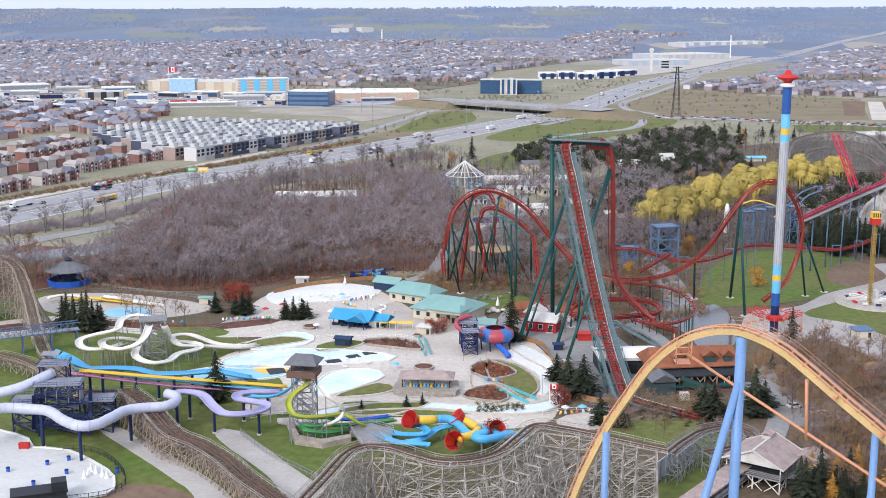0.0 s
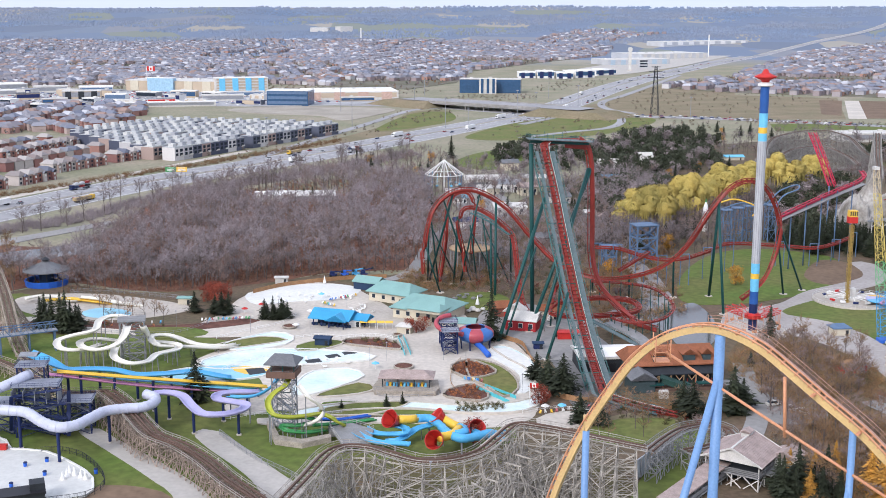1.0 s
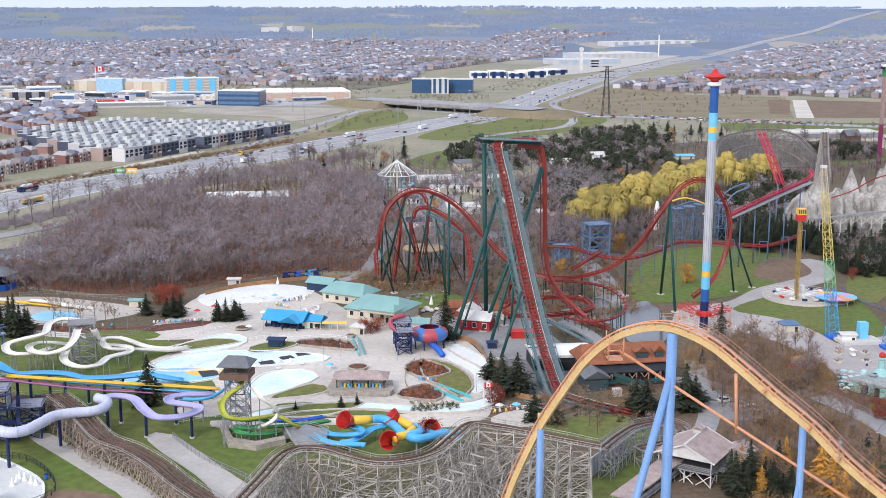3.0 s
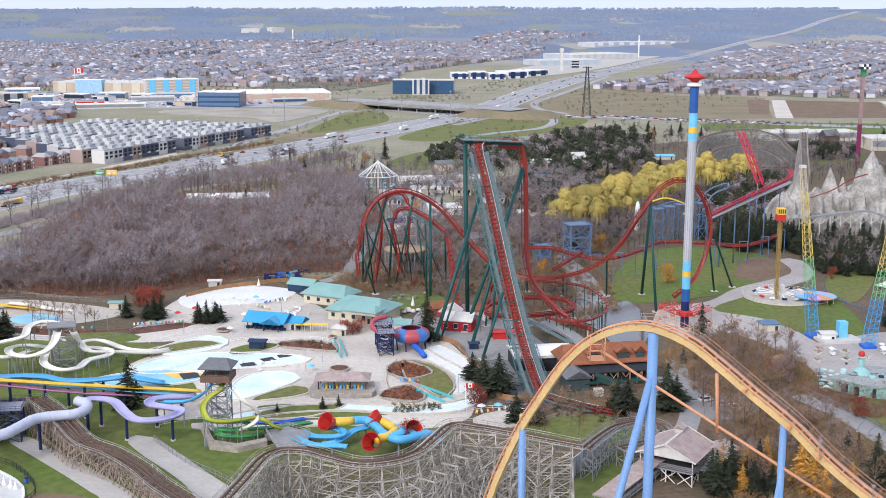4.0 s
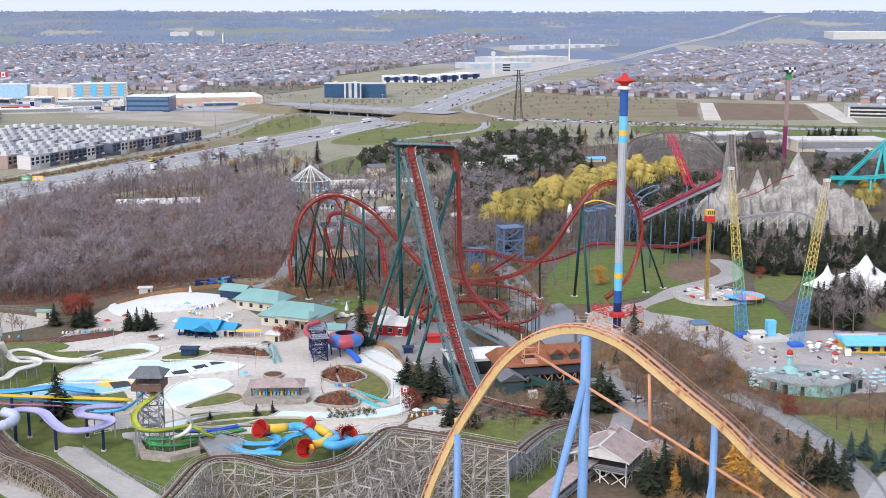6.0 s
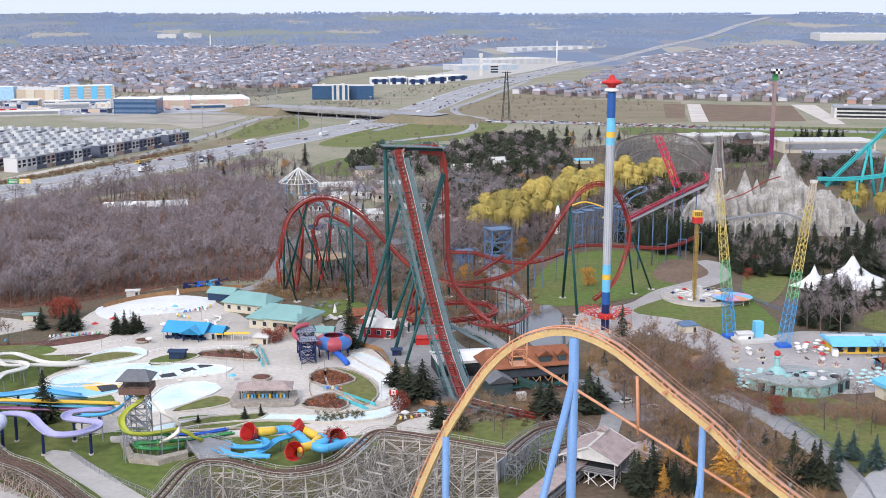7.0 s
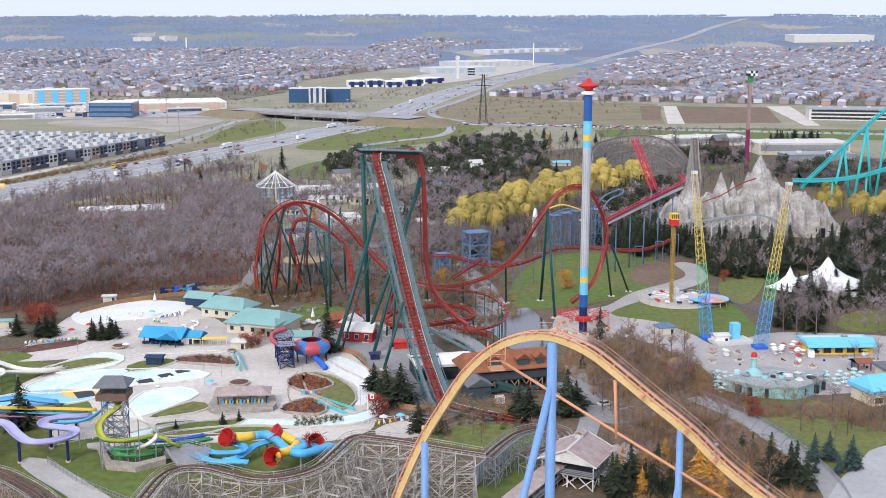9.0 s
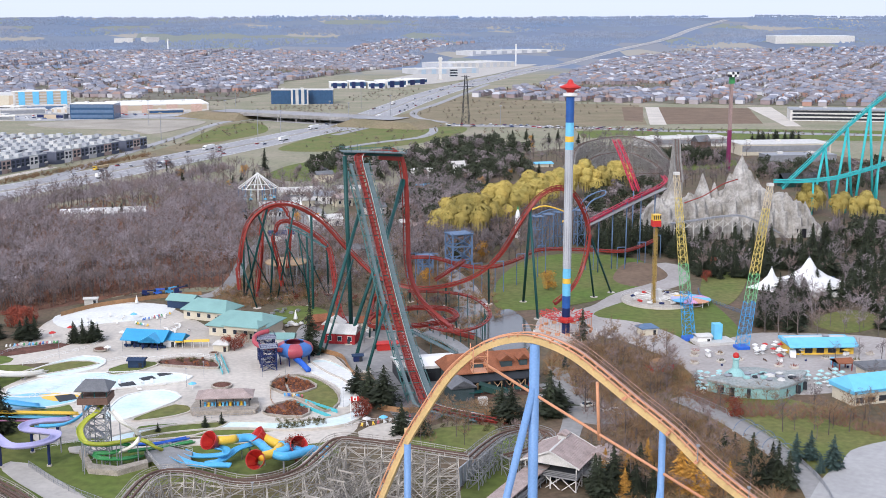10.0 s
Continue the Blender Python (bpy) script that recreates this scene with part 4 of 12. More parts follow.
WILLOW = mat("yellow_willow_leaves", (0.52, 0.385, 0.1), 0.85, var=0.3, scale=0.1, each=0.2, island=0.1, second=(0.34, 0.29, 0.09))
GOLD = mat("golden_autumn_leaves", (0.5, 0.25, 0.045), 0.85, var=0.3, scale=0.3, each=0.25, island=0.35)
RUST = mat("rust_red_leaves", (0.27, 0.06, 0.035), 0.85, var=0.35, scale=0.3, each=0.3, island=0.35)
OLIVE = mat("olive_leaves", (0.13, 0.12, 0.045), 0.85, var=0.35, scale=0.3, each=0.3, island=0.35)
rnd = random.Random(7)


def sliver(g, p, q, w):
    """A thin leaf-like or twig-like triangle from p to q."""
    d = (q - p)
    s = d.cross(Vector((rnd.uniform(-1, 1), rnd.uniform(-1, 1), rnd.uniform(-1, 1)))).normalized() * w / 2
    g.add([p - s, p + s, q], [(0, 1, 2)])


def bare_tree(h, seed, spread=0.34, fan=1.0):
    """A straight trunk, steep limbs and a crown of fine ascending twigs."""
    rnd.seed(seed)
    wood, twigs = Geo(), Geo()
    lean = Vector((rnd.uniform(-0.04, 0.04), rnd.uniform(-0.04, 0.04), 1))
    wood.rod((0, 0, -0.4), lean * (h * 0.4), h * 0.015, 5, h * 0.01, False)
    wood.rod(lean * (h * 0.4), lean * (h * 0.9), h * 0.01, 3, h * 0.002, False)
    for i in range(9):
        z = h * rnd.uniform(0.24, 0.66)
        a = i * 2.4 + rnd.uniform(-0.4, 0.4)
        reach = h * spread * rnd.uniform(0.5, 1.0) * (1.2 - 0.6 * z / h)
        p = lean * z
        q = p + Vector((math.cos(a) * reach, math.sin(a) * reach, h * rnd.uniform(0.2, 0.36)))
        q.z = min(q.z, h * 0.97)
        wood.rod(p, q, h * 0.006, 3, h * 0.0015, False)
        for j in range(7):
            m = p.lerp(q, 1 - 0.6 * rnd.random() ** 1.4)
            e = m + Vector((rnd.uniform(-1, 1), rnd.uniform(-1, 1), rnd.uniform(0.0, 1.1))) * (h * 0.1 * fan)
            sliver(twigs, m, e, h * 0.01)
            for k in range(6):
                c = m.lerp(e, rnd.uniform(0.3, 1.0))
                sliver(twigs, c, c + Vector((rnd.uniform(-1, 1), rnd.uniform(-1, 1), rnd.uniform(-0.4, 1.0))) * (h * 0.065 * fan), h * 0.0085)
    for j in range(26):
        m = lean * (h * rnd.uniform(0.6, 0.92))
        sliver(twigs, m, m + Vector((rnd.uniform(-1, 1), rnd.uniform(-1, 1), rnd.uniform(0.1, 1.0))) * (h * 0.09), h * 0.0085)
    return wood, twigs


def conifer(h, seed, width=0.3):
    """Uneven tiers of drooping boughs round a straight trunk."""
    rnd.seed(seed)
    wood, boughs = Geo(), Geo()
    wood.rod((0, 0, -0.3), (0, 0, h * 0.95), h * 0.018, 6, h * 0.004, False)
    tiers = 26
    lobe = [rnd.uniform(0.7, 1.25) for k in range(9)]
    for i in range(tiers):
        f = i / (tiers - 1)
        z = h * (0.05 + 0.92 * f) + rnd.uniform(-0.015, 0.015) * h
        reach = h * width * (1 - f) ** 0.7 * (0.7 + 0.3 * min(1, f * 5)) * rnd.uniform(0.75, 1.15) + h * 0.018
        n = max(6, int(20 * (1 - f * 0.6)))
        for k in range(n):
            a = 2 * math.pi * (k + rnd.random()) / n
            r = reach * rnd.uniform(0.55, 1.15) * lobe[int(a / 6.29 * 9 + i * 0.7) % 9]
            d, s = Vector((math.cos(a), math.sin(a), 0)), Vector((-math.sin(a), math.cos(a), 0))
            root = Vector((0, 0, z + h * 0.04))
            tip = d * r + Vector((0, 0, z + h * rnd.uniform(-0.06, 0.03)))
            for v in range(3):
                m = root.lerp(tip, 0.15 + 0.3 * v) + Vector((0, 0, rnd.uniform(-0.01, 0.01) * h))
                w = max(r * 0.24, h * 0.02) * (1.1 - 0.22 * v)
                e = m + d * (r * rnd.uniform(0.22, 0.42)) + s * rnd.uniform(-0.8, 0.8) * w + Vector((0, 0, -h * rnd.uniform(0.0, 0.04)))
                boughs.add([m - s * w, m + s * w, e], [(0, 1, 2)])
    return wood, boughs


def leafy(h, seed, wide=0.42, base=0.2, leaf=0.05, count=900, droop=0.0, lobes=9):
    """A trunk with limbs and a crown of many small leaf clumps in uneven lobes."""
    rnd.seed(seed)
    wood, leaves = Geo(), Geo()
    wood.rod((0, 0, -0.3), (0, 0, h * 0.5), h * 0.025, 6, h * 0.015, False)
    cs = []
    for i in range(lobes):
        a = i * 2.4
        r = h * wide * rnd.uniform(0.25, 0.75) if i else 0
        z = h * rnd.uniform(base + 0.2, 0.8)
        c = Vector((r * math.cos(a), r * math.sin(a), z))
        cs.append((c, h * rnd.uniform(0.16, 0.24)))
        wood.rod((0, 0, h * 0.3), c, h * 0.009, 4, h * 0.003, False)
    for i in range(count):
        c, r = cs[rnd.randrange(len(cs))]
        d = Vector((rnd.gauss(0, 1), rnd.gauss(0, 1), rnd.gauss(0, 0.8)))
        d.normalize()
        p = c + d * (r * rnd.uniform(0.55, 1.08))
        if droop and rnd.random() < 0.65:
            p.z -= rnd.uniform(0, droop) * h
        s = h * leaf * rnd.uniform(0.6, 1.3)
        u = Vector((rnd.uniform(-1, 1), rnd.uniform(-1, 1), rnd.uniform(-1, 1) - droop * 3)).normalized() * s
        w = (d + Vector((rnd.uniform(-0.6, 0.6), rnd.uniform(-0.6, 0.6), 0.3))).cross(u).normalized() * s * 0.7
        leaves.add([p - u - w, p + u * 0.3 - w * 0.9, p + u, p + w], [(0, 1, 2, 3)])
    return wood, leaves


def willow(h, seed):
    """A broad willow: separate rounded domes of overlapping leaf sprays with curtains that hang to near the ground."""
    rnd.seed(seed)
    wood, leaves = Geo(), Geo()
    wood.rod((0, 0, -0.3), (0, 0, h * 0.4), h * 0.03, 6, h * 0.02, False)
    for i in range(13):
        a, f = i * 2.4 + rnd.uniform(-0.3, 0.3), math.sqrt(i / 13)
        c = Vector((h * 0.37 * f * math.cos(a), h * 0.37 * f * math.sin(a), h * (0.76 - 0.4 * f * f) + rnd.uniform(-0.07, 0.07) * h))
        r = h * rnd.uniform(0.13, 0.2)
        wood.rod((0, 0, h * 0.3), c, h * 0.01, 4, h * 0.004, False)
        bumps = [(rnd.uniform(0, 6.28), rnd.uniform(0.5, 1.4), rnd.uniform(0, 6.28)) for k in range(3)]
        for k in range(900):
            t, up = rnd.uniform(0, 2 * math.pi), rnd.uniform(-0.35, 1.0)
            flat = math.sqrt(1 - up * up)
            d = Vector((flat * math.cos(t), flat * math.sin(t), up))
            swell = 1 + 0.1 * math.sin(5 * t + bumps[0][0]) * flat + 0.08 * math.sin(9 * up + bumps[1][0] + 2 * t)
            p = c + Vector((d.x, d.y, d.z * 0.85)) * (r * swell * rnd.uniform(0.9, 1.04))
            side = Vector((-math.sin(t) + rnd.uniform(-0.3, 0.3), math.cos(t) + rnd.uniform(-0.3, 0.3), rnd.uniform(-0.25, 0.25))) * (h * rnd.uniform(0.006, 0.011))
            fall = Vector((math.cos(t) * up, math.sin(t) * up, -flat - 0.15)).normalized()
            long = h * rnd.uniform(0.016, 0.034)
            q = p + fall * (long * 0.5) + d * (h * rnd.uniform(-0.003, 0.008))
            e = q + (fall + Vector((0, 0, -0.5))).normalized() * (long * 0.6)
            leaves.add([p - side, p + side, q + side * 1.1, q - side * 1.1, e + side * 0.25, e - side * 0.25], [(0, 1, 2, 3), (3, 2, 4, 5)])
        for k in range(70):
            t = rnd.uniform(0, 2 * math.pi)
            p = c + Vector((math.cos(t), math.sin(t), rnd.uniform(-0.4, 0.2))) * (r * rnd.uniform(0.75, 1.0))
            foot = max(h * rnd.uniform(0.04, 0.2), p.z - h * rnd.uniform(0.03, 0.34))
            side = Vector((-math.sin(t), math.cos(t), 0)) * (h * rnd.uniform(0.003, 0.008))
            mid = Vector((p.x * 1.01, p.y * 1.01, (p.z + foot) / 2))
            end = Vector((p.x, p.y, foot))
            leaves.add([p - side, p + side, mid + side, mid - side, end + side * 0.3, end - side * 0.3], [(0, 1, 2, 3), (3, 2, 4, 5)])
    return wood, leaves


def plant(name, pair, barkm, leafm, label, category, crown="crown"):
    t = thing(name, (0, 0, -900), label, category)
    part("trunk", pair[0], barkm, t)
    part(crown, pair[1], leafm, t)
    return t


def joined(name, pairs, places, mats, label, category, tones=1):
    """Many far plants as one object: places are (x, y, scale, which)."""
    verts, faces, which, k = [], [], [], 0
    for x, y, sc, v in places:
        a = rnd.uniform(0, 6.28)
        c, s = math.cos(a) * sc, math.sin(a) * sc
        z = hill(x, y)
        tone = rnd.randrange(tones)
        for m, geo in enumerate(pairs[v]):
            verts += [(x + p * c - q * s, y + p * s + q * c, z + r * sc) for p, q, r in geo.v]
            faces += [tuple(i + k for i in f) for f in geo.f]
            which += [m + tone if m else 0] * len(geo.f)
            k += len(geo.v)
    g = Geo()
    g.v, g.f = verts, faces
    ob = part(name, g, mats)
    ob.data.polygons.foreach_set("material_index", which)
    return tagged(ob, label, category, kind="stuff")


def inside(poly, x, y):
    hit, n = False, len(poly)
    for i in range(n):
        (x1, y1), (x2, y2) = poly[i][:2], poly[i - 1][:2]
        if (y1 > y) != (y2 > y) and x < (x2 - x1) * (y - y1) / (y2 - y1) + x1:
            hit = not hit
    return hit


def scatter(poly, n, gap, seed):
    r = random.Random(seed)
    x0, x1 = min(p[0] for p in poly), max(p[0] for p in poly)
    y0, y1 = min(p[1] for p in poly), max(p[1] for p in poly)
    cells, out, tries = {}, [], 0
    while len(out) < n and tries < n * 40:
        tries += 1
        x, y = r.uniform(x0, x1), r.uniform(y0, y1)
        if not inside(poly, x, y):
            continue
        k = (int(x // gap), int(y // gap))
        if any((x - a) ** 2 + (y - b) ** 2 < gap * gap for i in (-1, 0, 1) for j in (-1, 0, 1) for a, b in cells.get((k[0] + i, k[1] + j), ())):
            continue
        cells.setdefault(k, []).append((x, y))
        out.append((x, y))
    return out


def put(source, x, y, sc, turn):
    """A copy of a plant at a place."""
    ob = copy_thing(source, Matrix.LocRotScale(Vector((x, y, hill(x, y))), Euler((0, 0, turn)), None))
    ob.scale = (sc, sc, sc)
    return ob


BAREP = [bare_tree(15, s, sp) for s, sp in ((1, 0.3), (2, 0.34), (3, 0.38), (4, 0.28), (5, 0.36))]
CONP = [conifer(12, s, w) for s, w in ((11, 0.33), (12, 0.38), (13, 0.29))]
PINEP = [conifer(11, s, w) for s, w in ((21, 0.46), (22, 0.42))]
LEAFP = [leafy(8, s, 0.4, 0.0, 0.024, 1500, 0.0, 16) for s in (31, 32)]
BUSHP = [bare_tree(5, s, 0.5, 1.6) for s in (41, 42, 43)]
TUFTP = []
for sd in (44, 45, 46):
    rnd.seed(sd)
    tuft = Geo()
    for k in range(46):
        foot = Vector((rnd.uniform(-0.8, 0.8), rnd.uniform(-0.8, 0.8), 0))
        sliver(tuft, foot, foot + Vector((rnd.uniform(-1, 1), rnd.uniform(-1, 1), rnd.uniform(0.5, 1.2))) * 3.2, 0.12)
    TUFTP.append((Geo(), tuft))
BARE = [plant("bare_tree", p, BARK, TWIGD, "tall leafless tree with mauve grey twigs", "tree") for p in BAREP]
BRUSH = []
for wood, twigs in BUSHP:
    twigs.add(wood.v, wood.f)
    BRUSH.append(tagged(part("bare_shrub", twigs, TWIGT), "leafless tan shrub on rough ground", "shrub"))
TANTREE = [plant("bare_tree", p, BARK, TWIGT, "leafless tree with tan brown twigs", "tree") for p in BAREP[:3]]
FIR = [plant("conifer_tree", p, BARK, NEEDLE, "dark green pointed conifer tree", "tree") for p in CONP]
BLUESPRUCE = [plant("spruce_tree", p, BARK, SPRUCE, "blue green young spruce on a lawn", "tree") for p in CONP[:2]]
PINE = [plant("pine_tree", p, BARK, NEEDLE, "dark green broad pine tree", "tree") for p in PINEP]
WILL = [plant("willow_tree", willow(18, s), BARK, WILLOW, "large yellow weeping willow in autumn leaf", "tree") for s in (51, 52, 53)]
LARCH = [plant("larch_tree", p, BARK, GOLD, "golden yellow larch beside the orange coaster", "tree") for p in CONP]
GOLDT = [plant("autumn_tree", p, BARK, GOLD, "small golden yellow autumn tree", "tree") for p in LEAFP]
RUSTT = [plant("autumn_tree", p, BARK, RUST, "small rust red autumn tree", "tree") for p in LEAFP]
RUSTS = [plant("shrub", leafy(3, 62, 0.5, 0.0, 0.035, 600), BARK, mat("orange_brown_leaves", (0.42, 0.16, 0.07), 0.85, var=0.35, scale=0.4, each=0.35, island=0.3), "low rust red shrub in a planting bed", "shrub")]
OLIVET = [plant("shrub", leafy(3, 61, 0.5, 0.0, 0.03, 700), BARK, OLIVE, "low olive green shrub", "shrub")]

FOREST = [(-241.2, 485.6), (-203.0, 496.3), (-165.9, 500.8), (-153.1, 528.9), (-151.6, 578.6), (-145.3, 667.9), (-116.7, 731.2), (-83.4, 780.3), (-46.5, 785.6), (5.7, 747.7), (1.8, 617.7), (0.2, 528.9), (-21.1, 519.2), (-35.9, 514.5), (-52.6, 507.5), (-70.1, 492.0), (-89.0, 477.4), (-112.2, 477.4), (-142.9, 487.8), (-167.1, 475.4), (-220.8, 442.5)]
spots = scatter(FOREST, 1050, 5.3, 5)
shed = Vector((-71.9, 708.9))
spots = [p for p in spots if not (-14 < shed.y - p[1] < 50 and abs(p[0] - shed.x) < 30)]
spots.sort(key=lambda p: p[1])
for x, y in spots[:10]:
    put(BARE[rnd.randrange(5)], x, y, rnd.uniform(0.65, 0.95), rnd.uniform(0, 6.28))
joined("woods", BAREP, [(x, y, rnd.uniform(0.8, 1.25), rnd.randrange(5)) for x, y in spots[10:]], [BARK, TWIG, TWIGL, TWIGD, TWIGW, TWIG], "dense wood of leafless mauve grey trees", "woods", 5)
joined("undergrowth", TUFTP, [(x, y, rnd.uniform(0.35, 0.8), rnd.randrange(3)) for x, y in scatter(FOREST, 2600, 2.2, 6)], [BARK, ramped("undergrowth_stems", [(0.3, 0.14, 0.08), (0.22, 0.13, 0.1), (0.26, 0.16, 0.12), (0.34, 0.13, 0.06)])], "rust brown undergrowth on the woodland floor", "undergrowth")
# strip of trees along the highway
for x, y in scatter([(-227.9, 604.6), (-192.7, 643.6), (-159.6, 735.9), (-88.3, 827.4), (-10.9, 951.8), (6.8, 900.7), (-69.4, 791.0), (-142.1, 700.3), (-178.3, 614.3), (-218.5, 578.6)], 46, 9, 8):
    put(BARE[rnd.randrange(5)], x, y, rnd.uniform(0.8, 1.25), rnd.uniform(0, 6.28))
joined("hedge", TUFTP, [(x, y, rnd.uniform(0.7, 1.3), rnd.randrange(3)) for x, y in scatter([(-234.3, 598.3), (-192.7, 643.6), (-158.7, 731.2), (-87.7, 821.6), (-10.8, 944.1), (-1.8, 921.9), (-77.5, 796.4), (-150.6, 708.9), (-183.2, 621.0), (-226.9, 578.6)], 900, 1.5, 9)], [BARK, TWIG], "bare hedge along the highway", "hedge")
joined("hedge", TUFTP, [(x, y, rnd.uniform(0.6, 1.0), rnd.randrange(3)) for x, y in scatter([(-272.8, 700.3), (-220.2, 790.9), (-154.1, 890.4), (-70.7, 1035.4), (-69.2, 1013.2), (-150.7, 870.5), (-215.3, 772.6), (-268.0, 687.8)], 420, 1.6, 10)], [BARK, TWIGT], "bare hedge along the highway", "hedge")
# pines and mixed trees behind the rides
PINEL = [leafy(12, sd, 0.34, 0.0, 0.05, 420, 0.0, 9) for sd in (23, 24, 25)]
PINEM = mat("grey_green_pine_needles", (0.075, 0.085, 0.055), 0.9, var=0.35, scale=0.2, island=0.3)
PINES = [(128.1, 939.1), (172.2, 943.1), (218.2, 882.9), (205.9, 819.3), (178.0, 800.5), (155.5, 787.4), (139.5, 795.8), (128.5, 851.6), (118.1, 866.4)]
COPSE = [(181.6, 1036.2), (222.3, 1048.2), (208.3, 986.3), (171.9, 967.3)]
joined("pine_wood", PINEL, [(x, y, rnd.uniform(0.7, 1.2), rnd.randrange(3)) for x, y in scatter(PINES, 80, 6.0, 91) + scatter(COPSE, 40, 6, 92) + scatter([(41.9, 873.8), (81.4, 975.4), (124.6, 951.8), (176.4, 1017.6), (229.5, 1063.4), (247.3, 991.9), (218.3, 890.4), (175.4, 807.4), (138.0, 791.0), (108.3, 824.5), (69.6, 830.4)], 210, 5, 11) + scatter([(296.4, 565.4), (353.0, 598.7), (355.7, 563.2), (314.8, 496.7), (292.1, 528.0)], 30, 6, 18) + scatter([(181.5, 628.7), (228.3, 727.5), (270.4, 772.9), (275.3, 731.8), (227.6, 620.7), (195.4, 591.2)], 55, 5, 28) + scatter([(385.2, 846.7), (485.5, 829.1), (448.6, 714.5), (372.8, 714.7), (359.8, 771.5)], 60, 6, 29) + scatter([(95.5, 724.4), (125.5, 760.0), (162.8, 747.8), (117.7, 652.8), (87.8, 617.7)], 60, 5.5, 30) + scatter([(326.8, 916.0), (398.2, 919.5), (381.9, 875.9), (311.7, 866.5)], 40, 4.5, 19)], [BARK, NEEDLE, PINEM, TWIGD, PINEM], "dark pine wood behind the rides", "woods", 4)
TENTS = [Vector(p) for p in ((215.0, 455.5), (235.1, 460.5), (244.5, 458.9), (249.3, 458.1))]
clear = lambda x, y: all((Vector((x, y)) - q).length > 9 for q in TENTS)
joined("conifer_stand", CONP + PINEP, [(x, y, rnd.uniform(0.65, 1.2), rnd.randrange(5)) for x, y in scatter([(202.0, 437.5), (234.0, 474.1), (277.1, 545.3), (334.7, 566.9), (329.9, 521.4), (246.5, 385.5), (230.2, 388.4), (244.1, 425.4), (217.8, 416.1), (197.8, 394.0), (189.1, 403.8)], 84, 5, 61) + scatter([(207.2, 540.0), (228.2, 542.0), (263.7, 530.1), (249.9, 501.6), (221.9, 482.0), (201.9, 497.5)], 42, 4.5, 62) + scatter([(167.6, 579.9), (192.4, 591.8), (215.9, 571.4), (195.0, 537.9), (173.0, 548.8)], 34, 4, 63) if clear(x, y)], [BARK, NEEDLE], "stand of dark conifers round the tent and mountain", "trees")
joined("thicket", BAREP, [(x, y, rnd.uniform(0.45, 0.8), rnd.randrange(5)) for x, y in scatter([(4.2, 544.1), (27.4, 593.7), (64.1, 617.7), (69.8, 544.1), (57.9, 485.7), (39.8, 465.5), (21.9, 470.4), (8.6, 491.0)], 80, 5, 64) + scatter([(209.2, 417.6), (226.5, 433.3), (245.2, 411.3), (246.5, 385.5), (228.5, 382.3), (202.9, 386.8)], 26, 5, 65) + scatter([(216.2, 548.5), (262.3, 533.2), (326.2, 552.1), (314.8, 496.7), (246.5, 385.5), (239.8, 430.9), (234.0, 474.1), (202.1, 491.4)], 80, 5, 67) if clear(x, y)], [BARK, TWIGL, TWIGW, TWIG], "leafless trees under the coaster tracks", "trees", 3)
joined("shrubbery", TUFTP, [(x, y, rnd.uniform(0.5, 0.95), rnd.randrange(3)) for x, y in scatter([(133.7, 336.9), (141.0, 329.9), (143.8, 319.6), (164.3, 313.9), (172.4, 305.7), (177.0, 292.7), (173.3, 286.3), (160.4, 302.8), (139.6, 309.9), (131.3, 328.3)], 150, 1.9, 66)], [BARK, ramped("shrubbery_stems", [(0.26, 0.14, 0.12), (0.2, 0.13, 0.12), (0.32, 0.12, 0.07), (0.24, 0.2, 0.12)])], "rust and mauve shrubs below the aqua building", "shrubs")
EDGE = [(-152.2, 495.3), (-99.9, 509.6), (-45.1, 513.3), (-3.5, 518.3), (-7.0, 503.7), (-41.3, 496.4), (-66.4, 489.9), (-81.7, 471.1), (-123.3, 470.4), (-143.8, 466.4)]
joined("wood_edge", BAREP, [(x, y, rnd.uniform(0.5, 0.85), rnd.randrange(5)) for x, y in scatter(EDGE, 190, 3.6, 71)] + [(x, y, rnd.uniform(0.45, 0.75), rnd.randrange(5)) for x, y in scatter([(88.9, 642.1), (128.0, 683.9), (139.0, 612.1), (128.4, 551.9), (92.5, 518.3), (76.5, 531.9)], 60, 4.5, 72)], [BARK, TWIGD, TWIGW, TWIG, TWIGD], "leafless trees at the edge of the park", "trees", 4)
joined("leaf_litter", TUFTP, [(x, y, rnd.uniform(0.3, 0.6), rnd.randrange(3)) for x, y in scatter(EDGE, 420, 1.8, 73) + scatter([(88.9, 642.1), (128.0, 683.9), (139.0, 612.1), (128.4, 551.9), (92.5, 518.3), (76.5, 531.9)], 160, 2.2, 74)], [BARK, ramped("litter_stems", [(0.27, 0.13, 0.08), (0.22, 0.12, 0.09), (0.3, 0.2, 0.13), (0.2, 0.15, 0.12)])], "rust brown undergrowth at the wood's edge", "undergrowth")
for i, p in enumerate(((81.2, 555.4), (91.2, 576.1), (116.6, 605.4), (117.7, 566.8), (130.6, 580.7), (103.2, 614.7), (133.3, 621.0), (140.1, 603.7), (102.8, 547.0))):
    put((FIR + PINE)[i % 5], p[0], p[1], 0.75 + 0.05 * (i % 5), i)
WALKLINE = [Vector(p) for p in ((129.8, 329.1), (136.6, 307.0), (138.8, 285.7), (138.1, 261.5), (132.0, 238.4))]
open_ground = lambda x, y: all(abs((e - a).normalized().cross(Vector((x, y)) - a)) > 6.5 or not -4 < (e - a).normalized().dot(Vector((x, y)) - a) < (e - a).length + 4 for a, e in zip(WALKLINE, WALKLINE[1:]))
